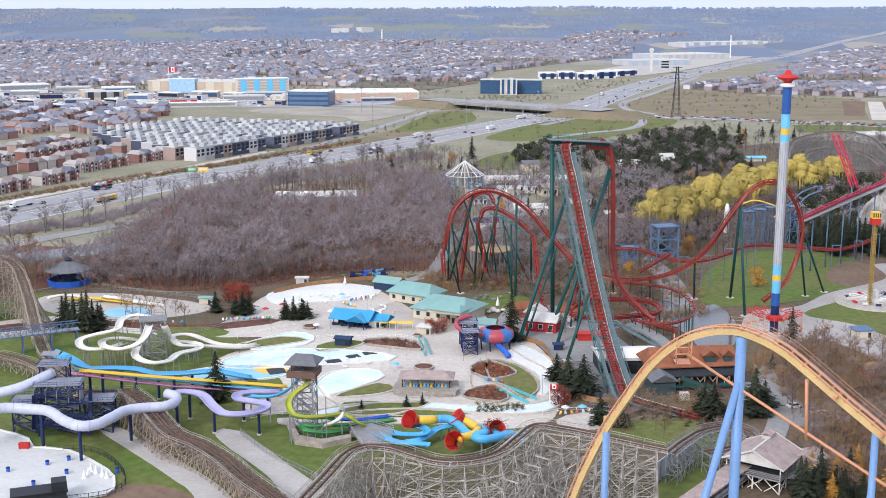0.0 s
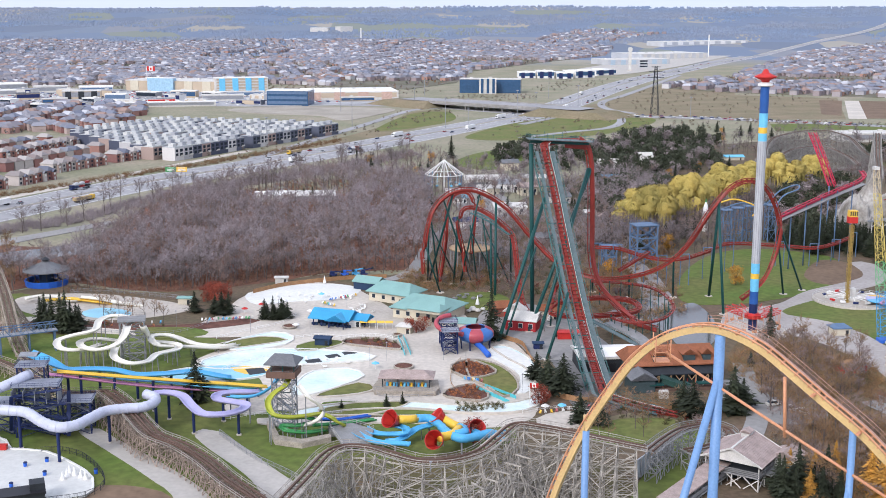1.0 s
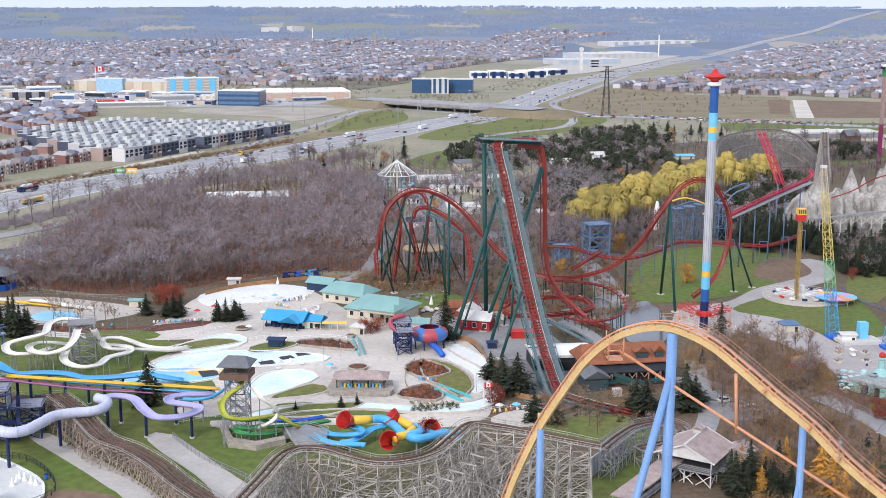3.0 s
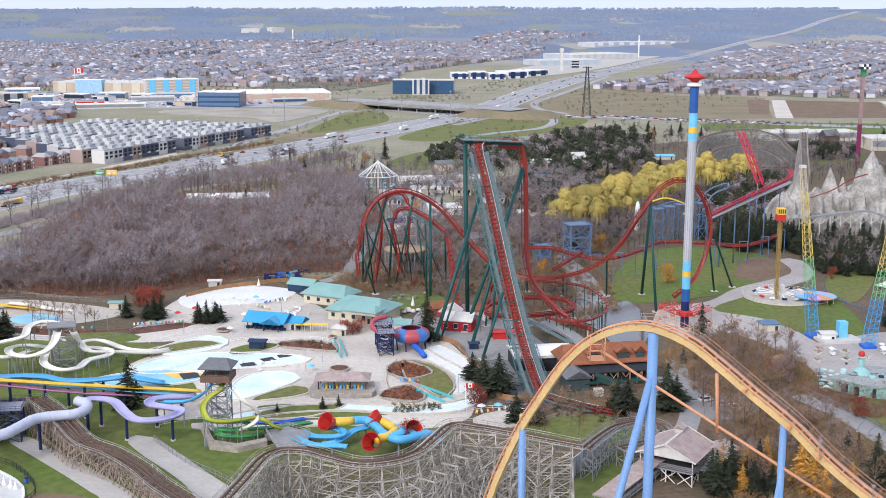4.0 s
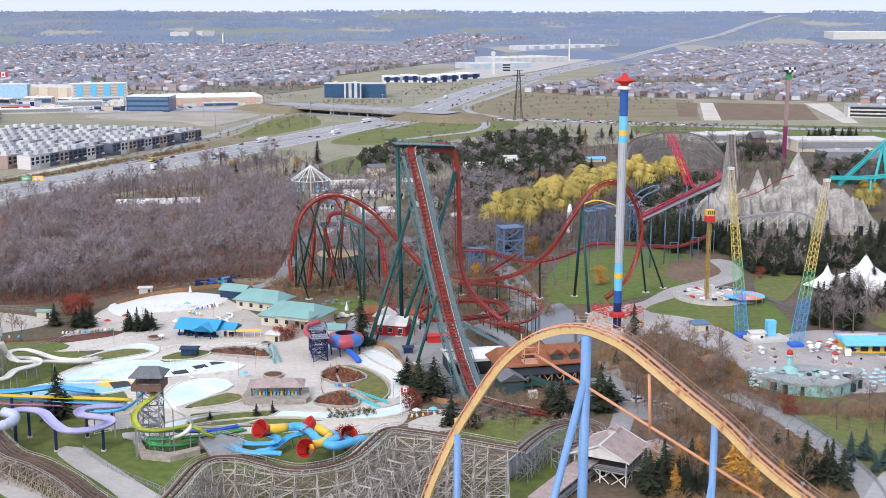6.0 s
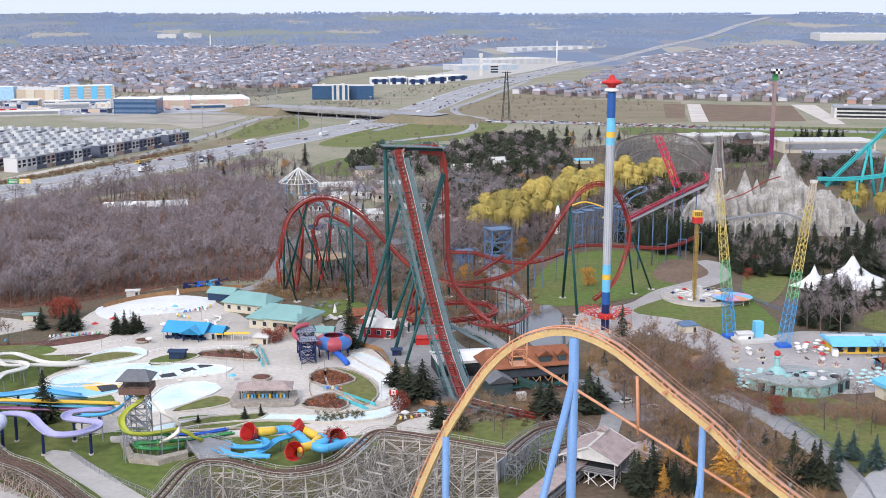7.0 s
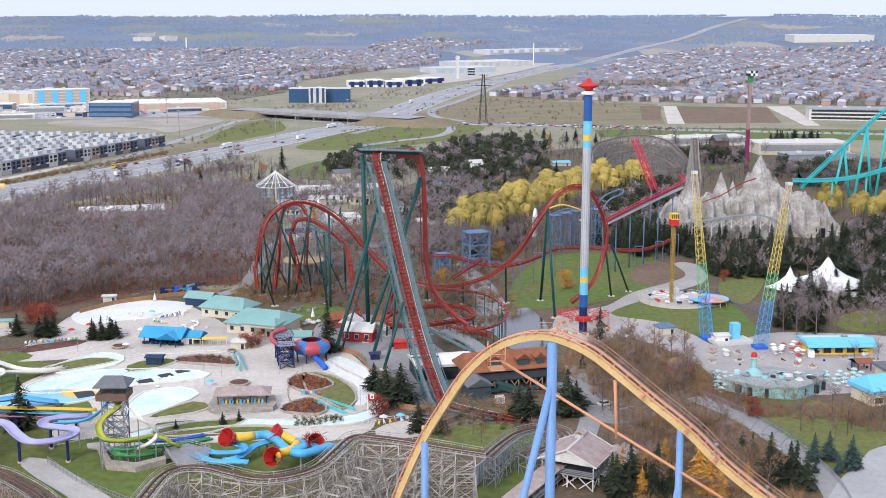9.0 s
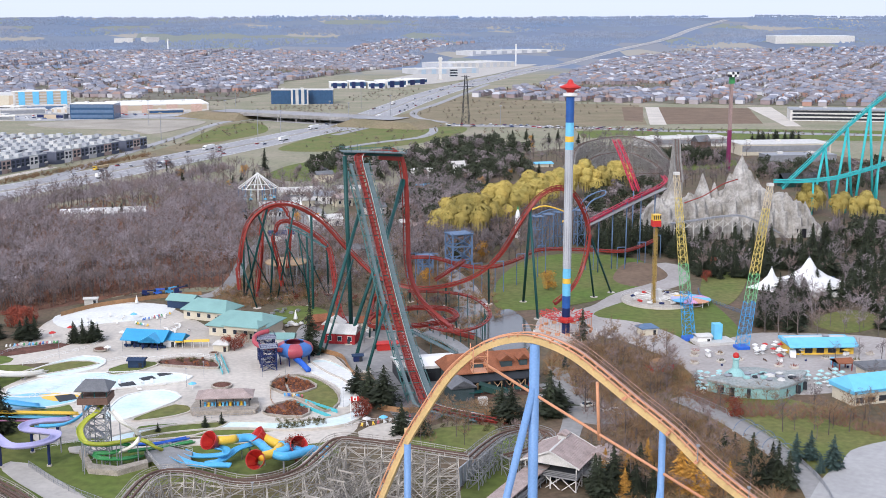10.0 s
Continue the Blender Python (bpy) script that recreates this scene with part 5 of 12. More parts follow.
joined("brush", TUFTP, [(x, y, rnd.uniform(0.5, 1.1), rnd.randrange(3)) for x, y in scatter([(116.5, 400.3), (144.0, 366.5), (137.2, 304.4), (135.6, 265.8), (120.1, 228.3), (74.9, 236.2), (100.3, 279.8), (102.2, 325.8), (96.1, 361.7)], 620, 1.8, 20) + scatter([(66.8, 519.2), (119.9, 557.4), (97.7, 429.7), (70.3, 391.7), (53.7, 429.7)], 260, 1.8, 21) + scatter([(-10.0, 465.5), (26.5, 470.4), (28.5, 507.5), (4.0, 519.2), (-10.5, 491.0)], 160, 1.8, 22) if open_ground(x, y)], [BARK, ramped("brush_stems", [(0.32, 0.21, 0.11), (0.26, 0.14, 0.08), (0.22, 0.18, 0.08), (0.38, 0.2, 0.08), (0.27, 0.19, 0.13)])], "tan and rust brush on rough ground", "brush")
joined("mixed_trees", BAREP, [(x, y, rnd.uniform(0.6, 0.95), rnd.randrange(5)) for x, y in (p for p in scatter([(98.6, 842.4), (196.6, 907.7), (275.2, 1026.4), (335.5, 1098.0), (394.1, 1073.1), (359.0, 975.5), (270.7, 925.6), (218.9, 842.4), (165.4, 760.0), (120.5, 617.7), (92.5, 571.4), (76.0, 571.4), (73.6, 713.3)], 150, 6.4, 12) + scatter([(-57.8, 842.3), (-10.6, 925.5), (38.5, 842.4), (78.3, 760.0), (47.3, 557.4), (30.0, 652.8), (-7.9, 687.8), (-33.1, 735.9)], 160, 5.4, 13) + scatter([(76.0, 571.4), (105.6, 617.7), (123.0, 586.1), (119.8, 544.1), (101.1, 557.4), (71.8, 519.2)], 90, 4, 15) + scatter([(116.3, 573.4), (147.7, 634.6), (194.6, 686.8), (196.9, 626.0), (160.7, 565.7), (123.6, 530.1)], 90, 5, 16) + scatter([(251.4, 776.2), (310.3, 826.2), (351.5, 852.6), (382.2, 830.1), (467.9, 798.6), (422.2, 719.1), (356.3, 705.1), (334.8, 761.6), (264.5, 733.7)], 130, 6, 17) + scatter([(254.5, 869.5), (375.5, 1002.2), (449.1, 989.4), (416.4, 916.3), (298.1, 828.4)], 60, 7, 18) if not inside(PINES, *p))], [BARK, TWIGD, TWIGW, TWIG], "leafless trees between the rides", "trees", 3)
for x, y in scatter([(102.6, 842.4), (192.9, 890.4), (252.6, 975.5), (218.9, 842.4), (165.4, 760.0), (117.5, 617.7), (89.1, 586.1), (78.9, 617.7), (81.9, 760.0)], 34, 9, 16) + scatter([(-45.7, 842.3), (38.5, 842.4), (78.3, 760.0), (49.6, 586.1), (30.7, 667.9), (-8.2, 713.2), (-34.1, 760.0)], 22, 9, 17) + scatter([(176.8, 1049.2), (266.0, 1134.8), (346.0, 1151.4), (309.2, 1026.4), (210.9, 975.5)], 24, 10, 14):
    k = rnd.random()
    put((FIR if k < 0.55 else PINE if k < 0.8 else GOLDT)[rnd.randrange(2)], x, y, rnd.uniform(0.6, 0.95), rnd.uniform(0, 6.28))
joined("bare_grove", BAREP, [(x, y, rnd.uniform(0.75, 1.1), rnd.randrange(5)) for x, y in scatter([(103.8, 761.8), (129.4, 775.3), (151.4, 722.3), (138.1, 675.2), (104.1, 648.6), (90.6, 654.0)], 60, 6.0, 93)], [BARK, TWIG, TWIGL, TWIG], "leafless mauve grey trees in front of the pines", "trees", 3)
joined("ride_trees", BAREP, [(x, y, rnd.uniform(0.5, 0.9), rnd.randrange(5)) for x, y in scatter([(2, 520), (30, 505), (62, 480), (72, 520), (110, 560), (128, 600), (100, 700), (90, 800), (20, 790), (8, 700)], 330, 6.0, 81) if not inside(YARD, x, y) and not (30 < x < 75 and 640 < y < 705) and y < 880], [BARK, TWIG, TWIGL, TWIGW, TWIGL], "leafless trees among the park buildings", "trees", 4)
joined("ride_undergrowth", TUFTP, [(x, y, rnd.uniform(0.4, 0.9), rnd.randrange(3)) for x, y in scatter([(-8, 478), (30, 462), (60, 440), (100, 480), (120, 560), (100, 640), (20, 640), (2, 520)], 700, 2.4, 82) if not inside(YARD, x, y)], [BARK, ramped("ride_undergrowth_stems", [(0.32, 0.19, 0.14), (0.24, 0.17, 0.14), (0.19, 0.17, 0.09), (0.34, 0.24, 0.18)])], "brown and olive undergrowth below the coasters", "undergrowth")
SHRUBL = [(w, l) for w, l in (leafy(3, 63, 0.55, 0.0, 0.035, 420), leafy(3, 64, 0.55, 0.0, 0.035, 420))]
UNDER = [(-6, 480), (24, 466), (58, 428), (100, 470), (104, 520), (70, 600), (24, 620), (4, 540)]
joined("ride_shrubs", SHRUBL, [(x, y, rnd.uniform(0.5, 1.4), rnd.randrange(2)) for x, y in scatter(UNDER, 150, 4.0, 85) if not inside(YARD, x, y)], [BARK, OLIVE, RUST, TWIGT, OLIVE], "olive and rust shrubs below the coasters", "shrubs", 4)
joined("ride_shrubs", BUSHP, [(x, y, rnd.uniform(0.6, 1.4), rnd.randrange(3)) for x, y in scatter(UNDER, 200, 3.4, 86) if not inside(YARD, x, y)], [BARK, TWIGD, TWIGT, TWIGW], "leafless shrubs below the coasters", "shrubs", 3)
LODGEZ = [(44, 328), (60, 333), (82, 338), (84, 320), (76, 304), (62, 312), (46, 320)]
joined("lodge_shrubs", SHRUBL, [(x, y, rnd.uniform(0.35, 0.8), rnd.randrange(2)) for x, y in scatter(LODGEZ, 45, 2.6, 87)], [BARK, OLIVE, RUST, OLIVE], "olive and rust shrubs beside the lodge", "shrubs", 3)
joined("lodge_shrubs", BUSHP, [(x, y, rnd.uniform(0.4, 1.0), rnd.randrange(3)) for x, y in scatter(LODGEZ, 40, 3.0, 88)], [BARK, TWIGW, TWIGT], "leafless shrubs beside the lodge", "shrubs", 2)
THICK = [(104, 368), (124, 392), (141, 366), (133, 333), (128, 300), (126, 262), (112, 250), (88, 262), (94, 298), (100, 335)]
joined("autumn_thicket", BUSHP, [(x, y, rnd.uniform(0.6, 1.5), rnd.randrange(3)) for x, y in scatter(THICK, 190, 3.4, 83) if open_ground(x, y)], [BARK, ramped("autumn_thicket_twigs", [(0.3, 0.17, 0.11), (0.22, 0.15, 0.11), (0.36, 0.25, 0.13), (0.26, 0.2, 0.09), (0.27, 0.2, 0.17)]), TWIGT, TWIGW], "brown and rust leafless thicket on rough ground", "thicket", 3)
joined("autumn_thicket", [(w, l) for w, l in BAREP[:3]], [(x, y, rnd.uniform(0.45, 0.85), rnd.randrange(3)) for x, y in scatter(THICK, 70, 6.0, 84) if open_ground(x, y)], [BARK, TWIGW, TWIGT, TWIGW], "leafless brown trees on rough ground", "trees", 3)
# willows
for i, (px, sc) in enumerate((((108.7, 601.5), 1.3), ((116.8, 595.2), 1.6), ((130.6, 621.0), 1.2), ((143.3, 638.3), 1.5), ((158.5, 664.1), 1.2), ((167.7, 667.9), 1.55), ((183.9, 696.1), 1.25), ((195.9, 708.9), 1.4), ((219.4, 731.3), 1.45), ((232.7, 735.9), 1.15), ((247.1, 750.2), 1.35))):
    put(WILL[i % 3], px[0], px[1], sc, i * 1.3)
for i, (px, sc) in enumerate((((331.2, 645.8), 1.1), ((340.2, 623.9), 1.0), ((345.1, 607.6), 1.1))):
    put(WILL[i % 3], px[0], px[1], sc, i * 1.7 + 1)
# conifers among the rides: (place, height)
for i, (p, h) in enumerate((((-134.3, 413.7), 13), ((-127.3, 409.1), 14), ((-124.3, 410.6), 11), ((-121.7, 412.2), 9), ((-65.6, 331.1), 15), ((23.5, 395.9), 18), ((34.7, 350.3), 10), ((37.4, 342.6), 12), ((41.2, 336.2), 14), ((43.1, 311.9), 10), ((47.9, 310.1), 9), ((119.5, 395.9), 12), ((-57.9, 429.7), 6), ((-54.9, 429.7), 5), ((-51.5, 428.9), 7),
                             ((-85.4, 435.6), 9), ((-10.4, 326.1), 4), ((-5.9, 328.1), 4), ((-23.2, 324.6), 3), ((73.7, 322.2), 10), ((75.1, 316.5), 12), ((87.4, 319.8), 15), ((91.0, 323.2), 10), ((-46.5, 842.3), 13), ((5.1, 667.9), 9), ((-65.2, 702.4), 8), ((21.8, 900.7), 17), ((-70.9, 708.9), 7))):
    put(PINE[i % 2] if i in (6, 7, 8, 9, 10, 12, 13, 14, 15, 19, 20, 21, 22) else FIR[i % 3], p[0], p[1], h / 12, i * 0.9)
for i, (p, h) in enumerate((((83.4, 263.0), 10), ((88.0, 262.9), 12), ((91.7, 263.0), 8), ((123.4, 262.2), 13), ((124.4, 259.5), 9), ((128.0, 257.7), 12), ((130.3, 256.3), 10), ((125.4, 283.7), 6))):
    put(FIR[i % 3], p[0], p[1], h / 12, i * 1.9)
for i, (p, h) in enumerate((((-77.3, 433.0), 8), ((-74.5, 431.4), 10), ((-72.1, 432.2), 9), ((-57.9, 424.8), 8), ((-54.7, 424.0), 9), ((-51.6, 424.8), 9), ((-49.8, 426.4), 7), ((-135.4, 412.2), 12), ((-130.7, 409.9), 13), ((-125.2, 407.6), 15), ((-122.1, 409.9), 11))):
    put((PINE + FIR)[i % 5], p[0], p[1], h / 12, i * 1.1)
for i, (p, h) in enumerate((((140.6, 273.6), 8), ((144.9, 274.0), 8), ((143.2, 265.2), 5), ((147.8, 267.5), 9), ((137.3, 266.2), 4), ((104.1, 363.5), 5))):
    put(BLUESPRUCE[i % 2], p[0], p[1], h / 12, i * 1.9)
for i, (p, h) in enumerate((((-79.5, 448.7), 9), ((-83.3, 450.5), 8), ((-76.6, 452.4), 8), ((-82.5, 456.1), 8), ((-4.8, 406.1), 6), ((0.2, 407.6), 6), ((-2.2, 404.6), 5), ((33.1, 327.1), 7), ((35.2, 329.1), 5), ((13.1, 295.5), 8), ((200.1, 480.0), 6), ((213.0, 501.7), 7), ((210.2, 515.0), 6), ((139.2, 309.0), 7))):
    put(RUSTT[i % 2], p[0], p[1], h / 8, i)
for i, (p, h) in enumerate((((88.0, 269.5), 8), ((92.6, 265.0), 9), ((99.6, 271.3), 9), ((105.3, 262.8), 11), ((106.3, 258.0), 10), ((108.3, 255.9), 8), ((115.8, 258.1), 7), ((89.4, 258.5), 7))):
    put(LARCH[i % 3], p[0], p[1], h / 11, i * 0.7)
for i, (p, h) in enumerate((((83.2, 258.9), 11), ((94.6, 262.5), 12), ((95.9, 256.6), 9), ((91.9, 257.3), 9), ((85.9, 258.4), 8), ((127.2, 281.3), 6), ((129.1, 263.1), 10))):
    put(FIR[i % 3], p[0], p[1], h / 12, i * 1.3)
for i, (p, h) in enumerate((((114.5, 546.7), 9), ((128.8, 477.4), 9), ((99.3, 268.3), 4), ((101.0, 281.7), 4), ((6.6, 873.8), 9), ((-38.8, 867.3), 8), ((79.9, 498.6), 7))):
    put(GOLDT[i % 2], p[0], p[1], h / 8, i)
# trees round the mountain and the right hand rides
for i, (p, sc) in enumerate((((162.8, 307.4), 0.7), ((147.5, 295.5), 0.75), ((174.7, 300.3), 0.7), ((203.6, 356.1), 0.6), ((195.8, 357.4), 0.5), ((135.9, 330.8), 0.6), ((129.4, 337.7), 0.7), ((138.8, 318.3), 0.55), ((211.0, 354.8), 0.6), ((192.2, 326.7), 0.6), ((166.4, 325.5), 0.5), ((169.5, 424.5), 0.6), ((42.9, 406.1), 0.6), ((49.5, 429.7), 0.7))):
    put(BARE[i % 5], p[0], p[1], sc, i * 1.7)
for zone, n, gap, kinds, lo, hi, seed in (
        ([(181.5, 562.0), (239.9, 618.5), (220.3, 555.2), (202.3, 527.0), (181.2, 538.9)], 44, 3.8, FIR + PINE, 0.75, 1.15, 15),
        ([(220.3, 555.2), (236.0, 575.9), (268.6, 559.1), (252.8, 507.5), (219.5, 476.7), (199.9, 485.9)], 46, 4, FIR + BARE[:2] + FIR, 0.6, 0.95, 16),
        ([(248.9, 508.2), (284.1, 559.5), (353.0, 598.7), (346.7, 548.6), (246.5, 385.5), (232.3, 392.1), (245.1, 450.2), (231.2, 452.7)], 70, 5, FIR + PINE + FIR + BARE[:2], 0.7, 1.15, 17),
        ([(194.2, 420.2), (224.3, 453.9), (231.1, 442.4), (200.2, 385.7), (184.3, 388.5)], 22, 5, FIR + PINE + BARE, 0.7, 1.1, 18),
        ([(108.6, 372.6), (124.2, 391.3), (142.2, 366.8), (132.5, 331.4), (113.5, 303.8), (99.7, 301.5), (98.6, 337.3)], 60, 4.2, TANTREE + BRUSH, 0.5, 0.85, 19),
        ([(89.2, 298.8), (105.8, 300.4), (124.2, 297.2), (125.8, 267.5), (119.4, 253.2), (89.0, 259.2)], 50, 3.8, TANTREE + BRUSH + BRUSH, 0.5, 0.8, 20),
        ([(132.8, 337.1), (151.1, 328.2), (163.4, 323.2), (159.3, 314.7), (138.0, 314.3), (129.8, 329.1)], 40, 3, BRUSH, 0.6, 1.0, 21),
        ([(318.9, 886.9), (390.3, 901.0), (382.7, 883.2), (309.3, 859.9)], 34, 5, FIR, 0.8, 1.0, 22),
        ([(473.9, 1044.7), (525.3, 1046.3), (511.0, 1017.6), (461.1, 1016.3)], 16, 7, PINE, 0.8, 1.1, 23),
        ([(-10.0, 465.5), (17.4, 470.4), (23.6, 507.5), (11.4, 513.3), (-5.7, 491.0)], 50, 2.6, BRUSH + OLIVET, 0.5, 1.0, 24),
        ([(76.8, 519.2), (111.8, 557.4), (93.5, 429.7), (71.5, 398.8), (57.8, 429.7)], 34, 3, BRUSH + OLIVET + BRUSH, 0.6, 1.1, 25),
        ([(46.6, 317.4), (62.4, 317.4), (62.1, 299.6), (46.6, 295.5)], 8, 6, TANTREE, 0.4, 0.6, 26),
        ([(56.5, 329.6), (74.4, 329.6), (69.8, 315.1), (55.7, 315.1)], 14, 3, OLIVET + BRUSH, 0.7, 1.2, 27),
        ([(-127.1, 446.9), (-95.7, 442.5), (-90.6, 417.6), (-109.1, 409.9), (-120.2, 421.6)], 14, 5, TANTREE, 0.4, 0.6, 28),
        ([(-211.9, 519.2), (-190.2, 544.1), (-161.6, 465.5), (-183.7, 446.9)], 24, 5, TANTREE, 0.7, 1.0, 29),
        ([(150.9, 297.2), (163.6, 302.3), (166.4, 294.5), (150.7, 283.6)], 8, 5, TANTREE, 0.4, 0.7, 30),
        ([(168.0, 304.0), (183.4, 303.8), (177.0, 292.7), (162.6, 290.5)], 12, 4, BRUSH + TANTREE, 0.5, 0.8, 31)):
    for x, y in scatter(zone, n, gap, seed):
        if not open_ground(x, y):
            continue
        put(kinds[rnd.randrange(len(kinds))], x, y, rnd.uniform(lo, hi), rnd.uniform(0, 6.28))
for zone, n, kinds in (([(-26.0, 395.2), (-16.3, 396.6), (-8.4, 391.0), (-8.3, 384.2), (-16.0, 386.9), (-25.3, 391.0)], 16, 0), ([(7.4, 338.6), (14.7, 344.6), (18.6, 336.6), (16.2, 330.9), (8.3, 334.2)], 26, 1), ([(9.8, 364.2), (14.6, 370.0), (20.6, 362.6), (21.6, 356.8), (14.9, 352.5), (10.6, 357.8)], 46, 1), ([(9.4, 327.7), (22.9, 326.6), (23.1, 322.7), (9.7, 320.5)], 30, 2), ([(-156.5, 413.7), (-128.5, 421.6), (-92.0, 414.5), (-91.2, 410.6), (-127.3, 417.6), (-154.9, 409.1)], 18, 0)):
    for x, y in scatter(zone, n, 1.3, n + 60):
        src = (RUSTS + OLIVET, RUSTS, OLIVET)[kinds]
        k = rnd.randrange(len(src))
        put(src[k], x, y, rnd.uniform(0.35, 0.65), rnd.uniform(0, 6.28))
for group in (BARE, BRUSH, TANTREE, FIR, BLUESPRUCE, PINE, WILL, LARCH, GOLDT, RUSTT, RUSTS, OLIVET):
    for source in group:
        for o in (*source.children, source):
            bpy.data.objects.remove(o, do_unlink=True)



# ---------------------------------------------------------------- water park
ICE = mat("pale_lavender_fibreglass", (0.53, 0.55, 0.66), 0.35, var=0.12, scale=0.3)
LAV = mat("lavender_fibreglass", (0.4, 0.38, 0.6), 0.35, var=0.12, scale=0.3)
PINK = mat("pink_fibreglass", (0.66, 0.3, 0.5), 0.35, var=0.12, scale=0.3)
CREAM = mat("cream_white_fibreglass", (0.74, 0.71, 0.63), 0.4, var=0.12, scale=0.3)
SLIDEB = mat("blue_fibreglass", (0.09, 0.4, 0.68), 0.3, var=0.12, scale=0.3)
SLIDER = mat("red_fibreglass", (0.5, 0.035, 0.03), 0.3, var=0.15, scale=0.3)
SLIDERP = mat("faded_red_fibreglass", (0.42, 0.08, 0.1), 0.35, var=0.15, scale=0.3)
BLUEP = mat("faded_blue_fibreglass", (0.06, 0.17, 0.45), 0.35, var=0.15, scale=0.3)
SLIDEY = mat("yellow_fibreglass", (0.78, 0.5, 0.06), 0.3, var=0.12, scale=0.3)
SLIDEG = mat("green_fibreglass", (0.06, 0.3, 0.1), 0.35, var=0.15, scale=0.3)
LIME = mat("lime_yellow_fibreglass", (0.42, 0.45, 0.06), 0.35, var=0.15, scale=0.3)
ROOFG = mat("seafoam_metal_roof", (0.22, 0.39, 0.36), 0.5, var=0.15, scale=0.2)
ROOFB = mat("bright_blue_metal_roof", (0.045, 0.33, 0.58), 0.45, var=0.15, scale=0.2)
ROOFK = mat("grey_shingle_roof", (0.17, 0.175, 0.185), 0.85, var=0.25, scale=0.4)
ROOFR = mat("orange_brown_shingle_roof", (0.3, 0.11, 0.055), 0.85, var=0.3, scale=0.4)
ROOFP = mat("faded_pink_brown_shingle_roof", (0.42, 0.33, 0.3), 0.85, var=0.3, scale=0.5)
CREAMW = mat("cream_wall_paint", (0.6, 0.54, 0.42), 0.75, var=0.12)
NAVYW = mat("navy_wall_boards", (0.02, 0.045, 0.1), 0.65, var=0.2)
GLASSD = mat("dark_window_glass", (0.02, 0.03, 0.045), 0.1, var=0.1, spec=0.6)
STONE = mat("stacked_stone", (0.42, 0.37, 0.31), 0.9, var=0.35, scale=0.6, fine=2.5, bump=0.5, island=0.2)
CEDAR = mat("cedar_fence_boards", (0.36, 0.2, 0.1), 0.85, var=0.3, scale=0.5, island=0.2)
BRICK = mat("red_brick", (0.24, 0.09, 0.065), 0.85, var=0.25, scale=0.4, each=0.25, island=0.2)


def flume(t, b, pts, width, material, deep=0.8, step=1.2, name="flume", label="", bank=None):
    """An open half-pipe with walls of some thickness."""
    rows = frames(spline(pts, step), bank)
    w, k = width / 2, 7
    outer = [(w * math.cos(math.pi + math.pi * i / k), deep * math.sin(math.pi + math.pi * i / k) + 0.1) for i in range(k + 1)]
    inner = [(x * 0.88, z * 0.86 + 0.02) for x, z in reversed(outer)]
    part(name, Geo().sweep(rows, outer + inner), material, t, label, True, b)
    return rows


def tube(t, b, pts, r, material, step=1.0, name="tube", label="", bands=None):
    rows = frames(spline(pts, step))
    part(name, Geo().sweep(rows, ring(r, 12)), material, t, label, True, b)
    if bands:
        for i in range(0, len(rows), bands[1]):
            p, s, u = rows[i]
            d = u.cross(s)
            part("joint_ring", Geo().sweep([(p - d * 0.09, s, u), (p + d * 0.09, s, u)], ring(r + 0.09, 12)), bands[0], t, "", True, b)
    return rows


def legs(t, b, rows, every, r, material, down=0.9, first=None, n=8, name="support", spread=0.0):
    """Columns under a flume or a tube down to the ground."""
    for i in range(every // 2 if first is None else first, len(rows), every):
        p, s, u = rows[i]
        if p.z < 1.6:
            continue
        for k in ((-1, 1) if spread else (0,)):
            part(name, Geo().rod((p.x + k * spread * s.x * 1.6, p.y + k * spread * s.y * 1.6, 0), (p.x + k * spread * s.x, p.y + k * spread * s.y, p.z - down), r, n), material, t, world=b)
        if r > 0.3:
            part("footing", Geo().lathe([(r * 1.7, 0), (r * 1.7, 0.5)], 10, (p.x, p.y, 0)), CONCRETE, t, world=b)


NETM = mat("steel_grating", (0.3, 0.32, 0.38), 0.6, 0.1, var=0.25)


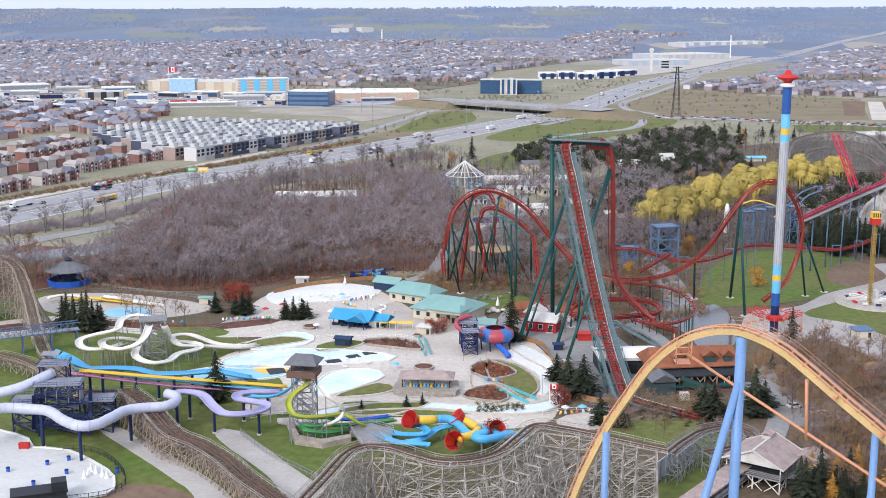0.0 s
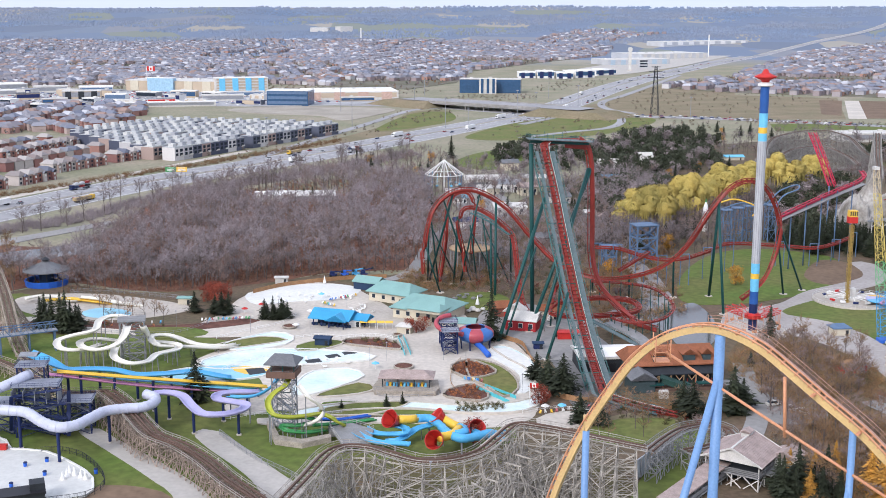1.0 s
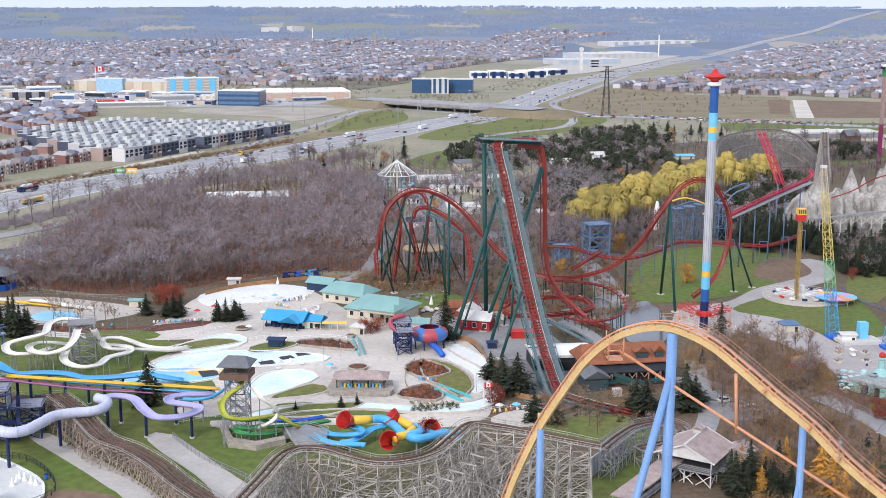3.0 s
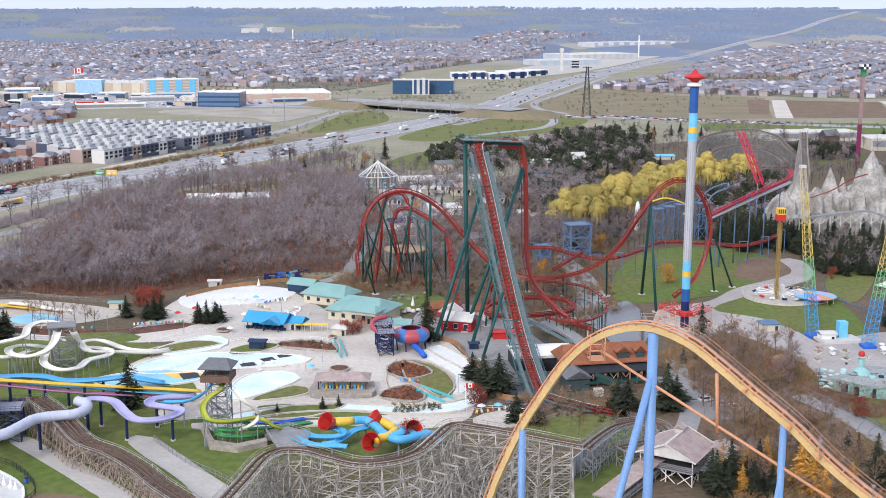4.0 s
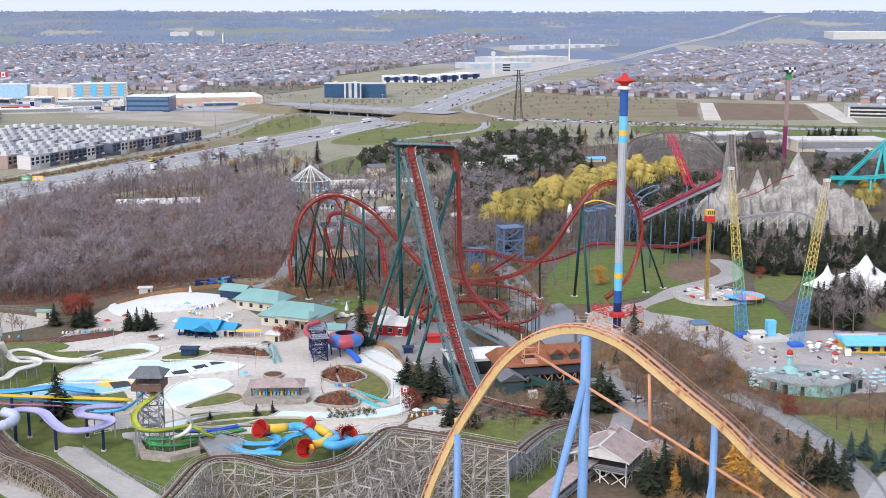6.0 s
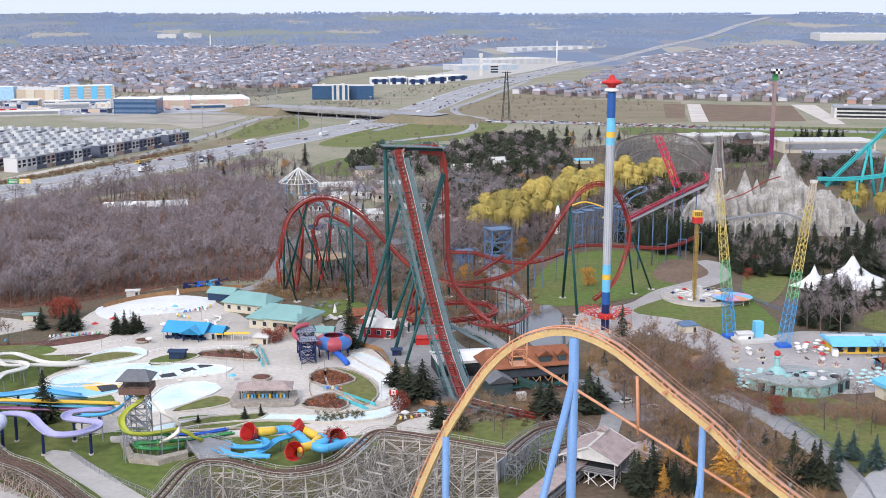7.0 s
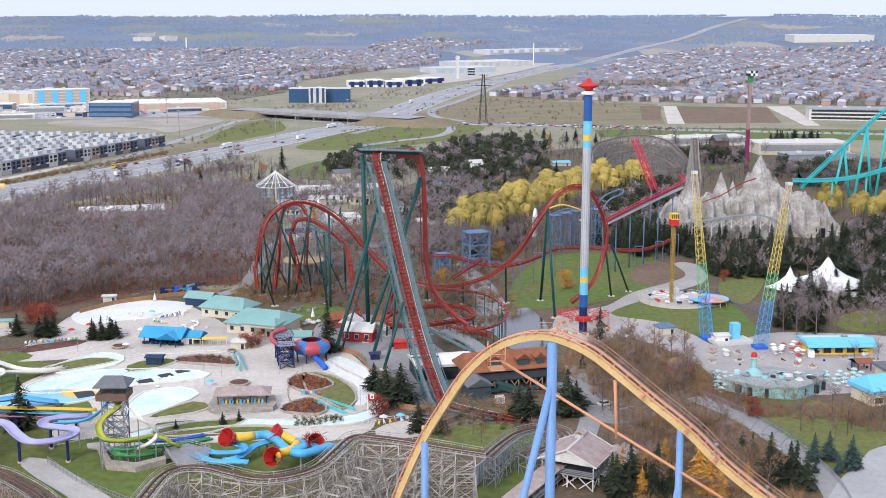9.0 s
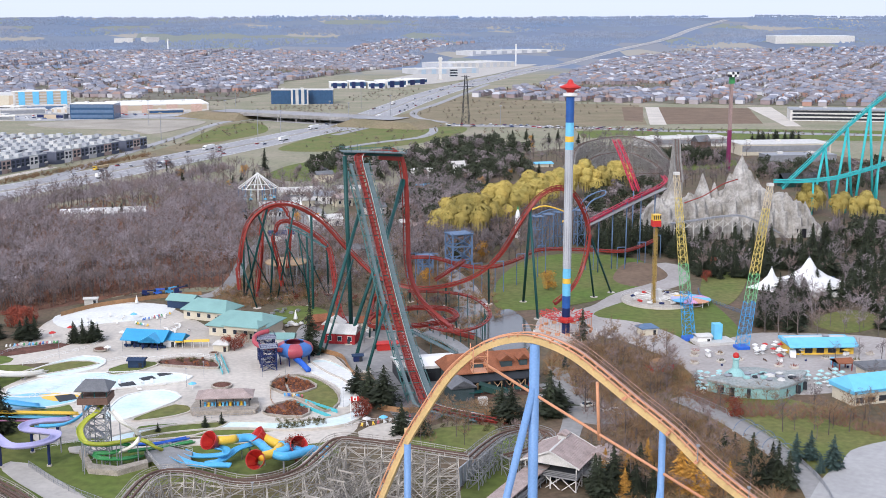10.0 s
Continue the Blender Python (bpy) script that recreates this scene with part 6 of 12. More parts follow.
def frame_tower(t, b, x, y, sx, sy, levels, material, turn=0.0, bar=0.18, stairs=True, deckmat=None):
    """A braced frame tower with decks, one part a level of bracing, a deck, a rail."""
    c, s = math.cos(turn), math.sin(turn)
    at = lambda u, v, z: (x + u * c - v * s, y + u * s + v * c, z)
    corners = [(-sx / 2, -sy / 2), (sx / 2, -sy / 2), (sx / 2, sy / 2), (-sx / 2, sy / 2)]
    for u, v in corners:
        part("corner_post", Geo().beam(at(u, v, 0), at(u, v, levels[-1]), bar * 1.6), material, t, world=b)
    for z0, z1 in zip([0] + levels, levels):
        g = Geo()
        for i in range(4):
            (u0, v0), (u1, v1) = corners[i], corners[(i + 1) % 4]
            g.beam(at(u0, v0, z1), at(u1, v1, z1), bar, bar * 1.4)
            g.beam(at(u0, v0, z0), at(u1, v1, z1), bar * 0.7)
            g.beam(at(u1, v1, z0), at(u0, v0, z1), bar * 0.7)
        part("bracing", g, material, t, world=b)["kind"] = "stuff"
        if stairs:
            g = Geo()
            k = 1 if levels.index(z1) % 2 else -1
            g.beam(at(-sx * 0.4 * k, sy * 0.2 * k, z0), at(sx * 0.4 * k, sy * 0.2 * k, z1), 1.2, 0.2)
            g.beam(at(-sx * 0.4 * k, sy * 0.2 * k + 0.6, z0 + 1), at(sx * 0.4 * k, sy * 0.2 * k + 0.6, z1 + 1), 0.08)
            part("stair", g, deckmat or material, t, world=b)
    g = Geo()
    g.box(x, y, levels[-1], sx + 1.2, sy + 1.2, 0.25, turn)
    part("deck", g, deckmat or material, t, world=b)
    g = Geo()
    cr = [(u * (1 + 1.0 / sx), v * (1 + 1.0 / sy)) for u, v in corners]
    for i in range(4):
        (u0, v0), (u1, v1) = cr[i], cr[(i + 1) % 4]
        for h in (0.6, 1.15):
            g.beam(at(u0, v0, levels[-1] + h), at(u1, v1, levels[-1] + h), 0.07)
        for k in range(6):
            u, v = u0 + (u1 - u0) * k / 6, v0 + (v1 - v0) * k / 6
            g.beam(at(u, v, levels[-1]), at(u, v, levels[-1] + 1.15), 0.06)
    part("railing", g, material, t, world=b)


def white_body_slides():
    c = (-93.3, 370.6)
    b = (*c, 0)
    t = thing("body_slides", b, "cream white serpentine body slides round a grey timber tower", "water slide")
    frame_tower(t, b, c[0], c[1] + 2, 7.5, 6, [3.6, 7.2, 10.8, 14.0], GREYWOOD, 0.2, 0.24)
    for pts in ([(-93.6, 374.5, 14.0), (-100.9, 380.1, 13.5), (-104.3, 375.5, 13.0), (-104.0, 368.0, 12.0), (-110.4, 367.4, 10.5), (-114.6, 365.0, 9.5), (-113.8, 361.0, 8.6), (-110.5, 359.2, 8.0), (-105.3, 361.3, 7.6), (-101.9, 369.8, 7.0)],
                [(-93.0, 366.1, 14.0), (-93.0, 361.3, 12.0), (-94.9, 358.0, 10.0), (-99.8, 355.8, 9.0), (-106.0, 360.3, 8.6), (-108.4, 367.6, 8.2), (-105.8, 372.3, 7.8), (-100.2, 373.1, 7.2), (-95.8, 374.7, 6.0)],
                [(-96.3, 363.7, 8.0), (-94.4, 353.2, 7.4), (-88.8, 348.6, 6.8), (-84.1, 352.1, 6.3), (-83.0, 361.8, 5.8), (-78.5, 368.6, 5.3), (-79.4, 374.9, 5.0), (-84.1, 379.0, 4.6), (-89.0, 381.8, 4.2), (-91.1, 389.5, 3.8), (-86.0, 392.3, 3.4), (-75.4, 384.7, 2.4), (-66.6, 385.8, 1.5), (-62.4, 390.3, 0.8)],
                [(-89.1, 369.1, 13.0), (-87.9, 372.3, 8.0), (-84.3, 370.7, 6.0), (-76.4, 376.4, 4.0), (-68.2, 382.0, 2.0), (-62.6, 388.2, 0.8)]):
        rows = flume(t, b, pts, 2.5, CREAM, 0.9)
        legs(t, b, rows, 7, 0.16, GREYWOOD, spread=0.7, n=6)


white_body_slides()


def tube_complex():
    c = (-100.5, 303.0)
    b = (*c, 0)
    t = thing("tube_slide_complex", b, "lavender tube and flume slides from a navy steel tower", "water slide")
    frame_tower(t, b, c[0] - 2, c[1] + 3, 11, 6, [3.5, 7, 10.5, 14], NAVY, 0.1, 0.2, deckmat=NETM)
    for i in range(5):
        part("net_panel", Geo().box(c[0] - 7 + i * 3, c[1] - 1.2, 10.5, 0.12, 5, 3.4, 0.1), GREY, t, world=b)
    frame_tower(t, b, c[0] + 8, c[1] + 5, 7, 6, [3.0, 6.0, 9.0], NAVY, 0.1, 0.22, deckmat=NETM)
    frame_tower(t, b, c[0] - 12, c[1] + 5, 6, 6, [3.0, 6.0, 8.5], NAVY, 0.1, 0.22, deckmat=NETM)
    for i in range(6):
        z = 2.2 + i * 2.0
        k = 1 if i % 2 else -1
        p, q = Vector((c[0] - 7 * k, c[1] - 2.6, z)), Vector((c[0] + 6 * k, c[1] - 2.6, z + 2.0))
        part("stair_flight", Geo().beam(p, q, 1.5, 0.22).beam(p + Vector((0, -0.75, 1.0)), q + Vector((0, -0.75, 1.0)), 0.09).beam(p + Vector((0, -0.75, 0.5)), q + Vector((0, -0.75, 0.5)), 0.07), NAVY, t, world=b)
    frame_tower(t, b, c[0] - 5, c[1] + 9, 7, 5, [4, 8, 12, 17.5], NAVY, 0.1, 0.2, deckmat=NETM)
    part("stair_house", Geo().gable(c[0] - 5.5, c[1] + 9, 20.2, 4, 3, 0.5), GREY, t, world=b)
    rows = tube(t, b, [(-105.6, 309.8, 15.5), (-108.9, 305.0, 14.5), (-112.6, 302.3, 13.5), (-118.0, 300.6, 12.5), (-122.1, 295.6, 12.0), (-121.5, 290.2, 11.4), (-116.5, 292.3, 11.0), (-113.0, 294.6, 10.8), (-107.2, 294.6, 10.5), (-101.7, 293.7, 10.2), (-96.1, 287.9, 9.8), (-91.0, 284.3, 9.6), (-87.0, 286.1, 9.4), (-84.7, 292.2, 9.2), (-82.9, 297.6, 9.0), (-78.8, 300.4, 8.8), (-74.2, 301.9, 8.6), (-72.0, 305.5, 8.5), (-72.5, 310.5, 8.4), (-75.6, 313.4, 8.4)], 1.35, ICE, label="ribbed pale lavender tube", bands=(ICE, 2))
    legs(t, b, rows, 16, 0.42, NAVY, 1.3, 26)
    rows = flume(t, b, [(-75.6, 313.4, 8.4), (-71.5, 316.5, 8.2), (-66.3, 314.2, 8.0), (-62.1, 306.4, 7.7), (-58.0, 300.6, 7.5), (-52.6, 301.0, 7.2), (-48.4, 304.8, 7.0), (-48.2, 310.0, 6.8), (-52.5, 313.0, 6.6), (-56.9, 316.0, 6.4), (-57.1, 320.6, 6.2), (-53.4, 323.2, 6.0), (-48.7, 324.4, 5.6), (-45.9, 327.3, 5.0)], 3.0, LAV, 1.1, label="open lavender flume")
    legs(t, b, rows, 11, 0.4, NAVY, 1.1, 5)
    rows = flume(t, b, [(-99.6, 314.0, 15.0), (-85.5, 319.0, 12.0), (-72.7, 324.8, 9.0), (-59.5, 331.0, 6.0), (-45.5, 336.0, 3.2)], 2.6, SLIDEY, 0.55, 3, label="long straight yellow speed slide", bank=0)
    legs(t, b, rows, 3, 0.4, NAVY, 0.7, 2)
    rows = flume(t, b, [(-110.5, 323.6, 17.5), (-104.8, 321.3, 16.2), (-99.1, 321.5, 13.5), (-94.1, 327.5, 11.5), (-88.7, 331.3, 10.0), (-82.8, 333.3, 8.0), (-76.0, 339.7, 6.2), (-69.2, 347.8, 4.2), (-62.0, 350.2, 2.2), (-58.0, 352.4, 0.8)], 5.0, SLIDEB, 0.8, 2, label="wide blue wave slide")
    legs(t, b, rows, 5, 0.4, NAVY, 1.0, 6)
    flume(t, b, [(-100.6, 311.4, 15.0), (-96.6, 314.2, 13.5), (-87.2, 319.0, 10.5), (-75.8, 323.7, 7.5), (-67.0, 327.8, 5.5), (-58.1, 331.9, 3.5), (-47.3, 336.9, 1.5)], 2.2, PINK, 0.7, 2, label="pink flume slide")
    flume(t, b, [(-100.8, 315.6, 15.0), (-96.4, 318.9, 13.0), (-84.7, 321.6, 10.5), (-71.6, 326.9, 7.5), (-56.2, 330.9, 4.5), (-47.1, 335.5, 2.5)], 2.0, SKYB, 0.6, 2)
    for p, q in (((-105.7, 295.1, 14.0), (-109.1, 302.8, 2.0)), ((-94.3, 305.9, 12.0), (-93.6, 301.2, 1.0))):
        part("ladder", Geo().beam(p, q, 1.0, 0.2), NAVY, t, world=b)


tube_complex()


def slide_tower():
    c = (-37.1, 306.5)
    b = (*c, 0)
    t = thing("slide_tower", b, "grey slide tower with hipped roof and coloured body slides", "water slide")
    frame_tower(t, b, c[0], c[1], 5.5, 5.0, [3.4, 6.8, 10.2, 13.6, 16.6], GREY, -0.15, 0.2)
    part("deck_wall", Geo().box(c[0], c[1], 16.0, 7.8, 7.2, 1.7, -0.15), mat("brown_deck_boards", (0.17, 0.1, 0.075), 0.8, island=0.2), t, "brown boarded deck wall", world=b)
    g = Geo()
    for u in (-3, 0, 3):
        for v in (-2.8, 2.8):
            g.box(c[0] + u, c[1] + v, 17.5, 0.25, 0.25, 2.3)
    part("roof_posts", g, TEAL, t, world=b)
    part("roof", Geo().gable(c[0], c[1], 19.6, 7.4, 6.8, 2.0, 0.7, -0.15, 2.0), ROOFK, t, world=b)
    rows = flume(t, b, [(-35.6, 305.8, 15.5), (-36.6, 303.6, 14.0), (-39.1, 302.1, 12.6), (-40.6, 299.2, 10.8), (-39.0, 295.8, 9.0), (-35.2, 296.6, 7.8), (-31.0, 299.8, 7.0), (-26.9, 304.0, 6.0), (-22.9, 303.3, 4.2), (-21.1, 304.9, 2.5)], 1.7, LIME, 0.8, 0.9, label="yellow green winding slide")
    legs(t, b, rows, 9, 0.15, GREY, 0.8)
    rows = flume(t, b, [(-41.2, 302.4, 10.8), (-39.5, 297.0, 8.6), (-35.3, 297.9, 7.2), (-30.5, 301.3, 6.0), (-28.7, 300.6, 5.0), (-33.4, 299.6, 4.4), (-37.2, 300.7, 4.0), (-36.3, 298.9, 3.4), (-30.4, 299.4, 2.6), (-26.0, 303.9, 1.6)], 1.7, SLIDEG, 0.8, 0.9, label="green coiled slide")
    legs(t, b, rows, 9, 0.15, GREY, 0.8)
    rows = flume(t, b, [(-33.0, 301.5, 15.0), (-30.1, 298.1, 13.0), (-27.3, 299.1, 10.5), (-26.2, 300.1, 8.0), (-27.7, 299.5, 6.0), (-31.2, 299.8, 4.5), (-35.1, 301.5, 3.4)], 1.6, CREAM, 0.8, 0.9, label="cream white curling slide")
    legs(t, b, rows, 9, 0.15, GREY, 0.8)
    rows = flume(t, b, [(-38.2, 309.9, 15.8), (-39.9, 308.6, 13.5), (-42.4, 309.0, 11.0), (-46.1, 311.9, 8.6), (-50.3, 315.7, 7.0), (-54.3, 319.2, 6.0)], 1.8, SLIDEB, 0.8, 0.9, label="blue curved slide")
    legs(t, b, rows, 9, 0.2, GREY, 0.8)
    flume(t, b, [(-28.1, 307.0, 3.5), (-22.2, 310.3, 2.2), (-14.8, 316.4, 1.2)], 1.6, BLUE, 0.7, 1, label="blue run-out flume")
    flume(t, b, [(-29.3, 303.5, 3.0), (-20.6, 308.7, 1.8), (-13.1, 313.7, 1.0)], 1.6, SLIDEG, 0.7, 1)
    pts = [(-41.7, 311.9), (-37.9, 299.6), (-31.7, 296.7), (-24.6, 300.5), (-24.1, 298.0), (-31.4, 293.4), (-38.7, 296.3), (-42.6, 310.1)]
    part("stone_plinth", Geo().prism(pts, 0, 1.6), STONE, t, world=b)


slide_tower()


def funnel(t, b, c, d, r, deep, mats):
    """A wide funnel with its mouth towards d."""
    d = Vector(d).normalized()
    s = d.orthogonal().normalized()
    u = d.cross(s)
    prof = [(0.0, r), (-0.15, r * 1.03), (0.3, r * 0.98), (deep * 0.4, r * 0.8), (deep * 0.7, r * 0.55), (deep, r * 0.36)]
    c = Vector(c)
    n = 20
    for k, m in enumerate(mats):
        g = Geo()
        a0, a1 = 2 * math.pi * k / len(mats), 2 * math.pi * (k + 1) / len(mats)
        q = max(2, n // len(mats))
        for x, rad in [(x, rad) for x, rad in prof[1:]]:
            for i in range(q + 1):
                a = a0 + (a1 - a0) * i / q
                g.v.append(tuple(c - d * x + (s * math.cos(a) + u * math.sin(a)) * rad))
        for j in range(len(prof) - 2):
            for i in range(q):
                p = j * (q + 1) + i
                g.f.append((p, p + 1, p + q + 2, p + q + 1))
        ob = part("funnel_segment", g, m, t, "", True, b)
        so = ob.modifiers.new("shell", "SOLIDIFY")
        so.thickness = 0.12


def funnel_slides():
    c = (-2.1, 293.4)
    b = (*c, 0)
    t = thing("funnel_slides", b, "blue tube slides with red and yellow funnels", "water slide")
    funnel(t, b, (-8.9, 298.1, 6.5), (-0.55, -0.55, 0.5), 2.35, 4.0, [SLIDER, SLIDER, SLIDER, SLIDER])
    tube(t, b, [(-6.5, 299.1, 6.0), (-4.0, 299.8, 5.6), (-1.8, 301.2, 5.4)], 1.15, SLIDEY, label="yellow tube section")
    rows = tube(t, b, [(-1.8, 301.2, 5.4), (1.6, 301.8, 5.2), (4.1, 298.0, 5.0), (6.4, 291.7, 4.8), (9.8, 288.1, 4.6), (13.9, 290.9, 4.2), (17.3, 294.4, 3.8), (19.7, 295.2, 2.6), (20.7, 295.1, 1.4)], 1.1, SLIDEB, label="blue tube section", bands=(SLIDEB, 3))
    legs(t, b, rows, 7, 0.25, GREY, 1.2)
    funnel(t, b, (3.3, 300.5, 6.6), (-0.6, -0.1, 0.6), 2.2, 4, [SLIDER, SLIDEY, SLIDER, SLIDER])
    tube(t, b, [(4.6, 301.6, 5.6), (7.1, 298.8, 5.0), (9.1, 296.9, 4.6)], 1.15, SLIDEY)
    tube(t, b, [(9.1, 296.9, 4.6), (11.5, 295.3, 4.4), (14.6, 292.8, 3.8)], 1.1, SLIDEB)
    funnel(t, b, (2.7, 285.2, 5.4), (-0.35, -0.75, 0.45), 2.35, 4.2, [SLIDER, SLIDER, SLIDER, SLIDER])
    tube(t, b, [(4.0, 287.9, 5.0), (7.4, 290.5, 4.8), (9.4, 295.6, 4.6)], 1.15, SLIDEY)
    funnel(t, b, (14.0, 292.9, 5.6), (0.35, -0.7, 0.45), 2.3, 4.2, [SLIDER, SLIDER, SLIDER, SLIDER])
    tube(t, b, [(11.4, 292.8, 5.0), (8.8, 290.9, 4.8), (5.2, 292.3, 4.6)], 1.1, SLIDEB)
    for pts in ([(-3.7, 285.2, 4.5), (-7.0, 287.3, 4.0), (-11.4, 289.7, 3.4), (-15.3, 295.2, 2.6), (-18.3, 301.6, 1.8), (-20.4, 306.3, 1.2)],
                [(-7.7, 299.1, 4.6), (-4.7, 297.6, 4.2), (-4.7, 295.3, 3.8), (-8.3, 296.1, 3.2), (-12.5, 299.1, 2.4), (-16.1, 306.2, 1.4)],
                [(2.4, 300.7, 4.0), (-1.3, 299.2, 3.6), (-3.6, 296.6, 3.0), (-6.2, 293.5, 2.6), (-10.1, 293.9, 2.0)],
                [(16.2, 293.7, 3.0), (19.5, 298.8, 2.2), (22.8, 304.1, 1.2)]):
        rows = flume(t, b, pts, 2.4, SLIDEB, 0.9, 1.0, label="blue run-out flume")
        legs(t, b, rows, 6, 0.15, GREY, 0.9)
    # launch deck and its stair
    d = (-9.7, 304.8)
    g = Geo()
    g.box(d[0] - 12, d[1], 0, 7, 5, 1.6, 0.2)
    part("deck", g, GREYWOOD, t, world=b)


funnel_slides()


def landing_deck():
    b = Vector((-25.1, 304.6)).to_3d()
    t = thing("landing_deck", b, "grey timber landing deck with railings beside the blue slides", "deck")
    edge = [Vector(p).to_3d() for p in [(-25.1, 304.6), (-19.2, 307.8), (-13.1, 302.5), (-13.6, 292.1), (-20.5, 290.2)]]
    n = len(edge)
    deck = Geo()
    deck.add([p + Vector((0, 0, z)) for z in (1.7, 2.0) for p in edge], [tuple(range(n - 1, -1, -1)), tuple(range(n, 2 * n))] + [(i, (i + 1) % n, n + (i + 1) % n, n + i) for i in range(n)])
    part("deck_boards", deck, GREYWOOD, t, world=b)
    for i in range(n):
        p, q = edge[i], edge[(i + 1) % n]
        part("leg", Geo().beam(p, p + Vector((0, 0, 1.7)), 0.3), GREYWOOD, t, world=b)
        if i == 2:
            continue
        rail = Geo()
        for z in (2.5, 3.05):
            rail.beam(p + Vector((0, 0, z)), q + Vector((0, 0, z)), 0.09)
        m = max(2, int((q - p).length / 1.4))
        for k in range(m + 1):
            c = p.lerp(q, k / m)
            rail.beam(c + Vector((0, 0, 2.0)), c + Vector((0, 0, 3.1)), 0.09)
        part("railing", rail, PALEWOOD_RAIL, t, world=b)


PALEWOOD_RAIL = mat("pale_timber_railing", (0.46, 0.45, 0.43), 0.85, var=0.3, scale=0.3)
landing_deck()


def bowl_slide():
    c = (15.9, 386.2)
    b = (*c, 0)
    t = thing("bowl_slide", b, "red and blue bowl slide on navy columns", "water slide")
    c = (17.6, 387.0)
    prof = [(0.9, 2.0), (3.2, 2.2), (5.1, 3.0), (6.2, 4.3), (6.3, 5.5), (5.6, 6.5), (4.0, 7.2), (3.4, 7.3)]
    n = 24
    for k in range(8):
        g = Geo()
        for r, z in prof + [(r - 0.2, z + (0.12 if z < 5 else -0.1)) for r, z in reversed(prof)]:
            for i in range(n // 8 + 1):
                a = 2 * math.pi * (k * n // 8 + i) / n + 0.4
                g.v.append((c[0] + r * math.cos(a), c[1] + r * math.sin(a), z))
        w = n // 8 + 1
        for j in range(len(prof) * 2 - 1):
            for i in range(w - 1):
                p = j * w + i
                g.f.append((p, p + 1, p + w + 1, p + w))
        part("bowl_segment", g, SLIDERP if k % 2 else BLUEP, t, "", True, b)
    for i in range(8):
        a = math.pi * (i + 0.5) / 4
        part("support", Geo().rod((c[0] + 5 * math.cos(a), c[1] + 5 * math.sin(a), 0), (c[0] + 5.4 * math.cos(a), c[1] + 5.4 * math.sin(a), 4.1), 0.22), NAVY, t, world=b)
    frame_tower(t, b, 8.9, 380.5, 4.6, 4.2, [2.6, 5.2, 7.8], NAVY, 0.1, 0.24, deckmat=NETM)
    frame_tower(t, b, 8.4, 389.5, 5.0, 5.0, [3, 6, 8.6], NAVY, 0.1, 0.22, deckmat=NETM)
    tube(t, b, [(9.6, 391.0, 10.2), (7.0, 390.6, 9.9), (4.8, 388.6, 9.0), (4.6, 386.0, 8.0), (6.6, 384.0, 7.0), (10.4, 383.6, 6.2), (13.6, 383.0, 5.6)], 0.8, SLIDERP, label="faded red entry tube")
    tube(t, b, [(17.6, 384.6, 2.4), (19.4, 380.0, 2.0), (20.6, 376.6, 1.4), (21.4, 374.4, 0.9)], 0.95, BLUE, label="blue exit tube")


bowl_slide()

# pools and beds on the plaza
patch("landing_pool", [(-64.7, 395.2), (-52.5, 406.1), (-44.9, 400.2), (-46.7, 390.3), (-59.1, 383.5), (-67.3, 387.6)], POOL, rim=(POOLW, 0.25), label="pale blue landing pool", category="pool")
patch("landing_pool", [(-71.1, 371.8), (-59.1, 383.5), (-42.3, 384.9), (-19.4, 379.5), (-17.2, 371.8), (-40.4, 366.8), (-51.0, 364.4), (-61.4, 362.6), (-68.9, 364.4)], POOL, rim=(POOLW, 0.25), label="pale blue shallow pool", category="pool")
patch("landing_pool", [(-80.4, 359.6), (-63.9, 366.8), (-48.9, 362.6), (-49.7, 354.9), (-62.9, 350.3), (-77.2, 352.6)], POOLB, rim=(POOLW, 0.25), label="bright blue slide pool", category="pool")
patch("pool_edge", [(-60.8, 364.4), (-50.2, 365.6), (-48.3, 360.8), (-55.3, 357.2)], YELLOWP, label="yellow painted pool edge", category="pool")
patch("pool_mat", [(-56.1, 362.6), (-50.5, 363.8), (-48.8, 358.4), (-53.7, 356.1)], DARK, None, False, label="dark rubber mat by the pool", category="mat", kind="")
patch("wave_pool", [(-38.5, 348.1), (-34.4, 359.6), (-23.9, 362.6), (-18.2, 354.9), (-24.6, 345.3), (-33.9, 336.2), (-39.0, 337.3)], POOL, rim=(POOLW, 0.25), label="pale blue sloping beach pool", category="pool")
patch("lazy_river", [(-35.8, 322.2), (-23.4, 328.1), (-3.9, 329.6), (12.3, 326.1), (27.0, 329.1), (33.5, 337.3), (32.9, 359.6), (27.6, 371.8), (22.9, 386.2), (27.7, 387.6), (33.5, 376.9), (38.0, 356.7), (36.3, 334.7), (28.8, 321.2), (13.6, 319.3), (-3.9, 323.6), (-21.4, 322.2), (-34.4, 316.5)], POOL, rim=(CONCRETE, 0.4), label="pale turquoise empty lazy river", category="pool")
patch("lazy_river", [(19.8, 381.5), (27.6, 384.9), (34.6, 368.7), (33.2, 342.6), (27.7, 337.3), (29.9, 354.9), (24.7, 368.7)], POOLW, label="white lazy river floor", category="pool")
for pts in ([(-32.2, 376.9), (-28.3, 378.9), (-26.6, 375.6), (-30.5, 373.7)], [(-26.9, 380.9), (-22.9, 382.2), (-21.6, 379.5), (-25.8, 377.6)], [(-38.2, 371.8), (-33.8, 373.7), (-32.4, 369.9), (-36.9, 368.1)]):
    patch("shade_mat", pts, DARK, None, False, label="dark square mat on the plaza", category="mat", kind="")
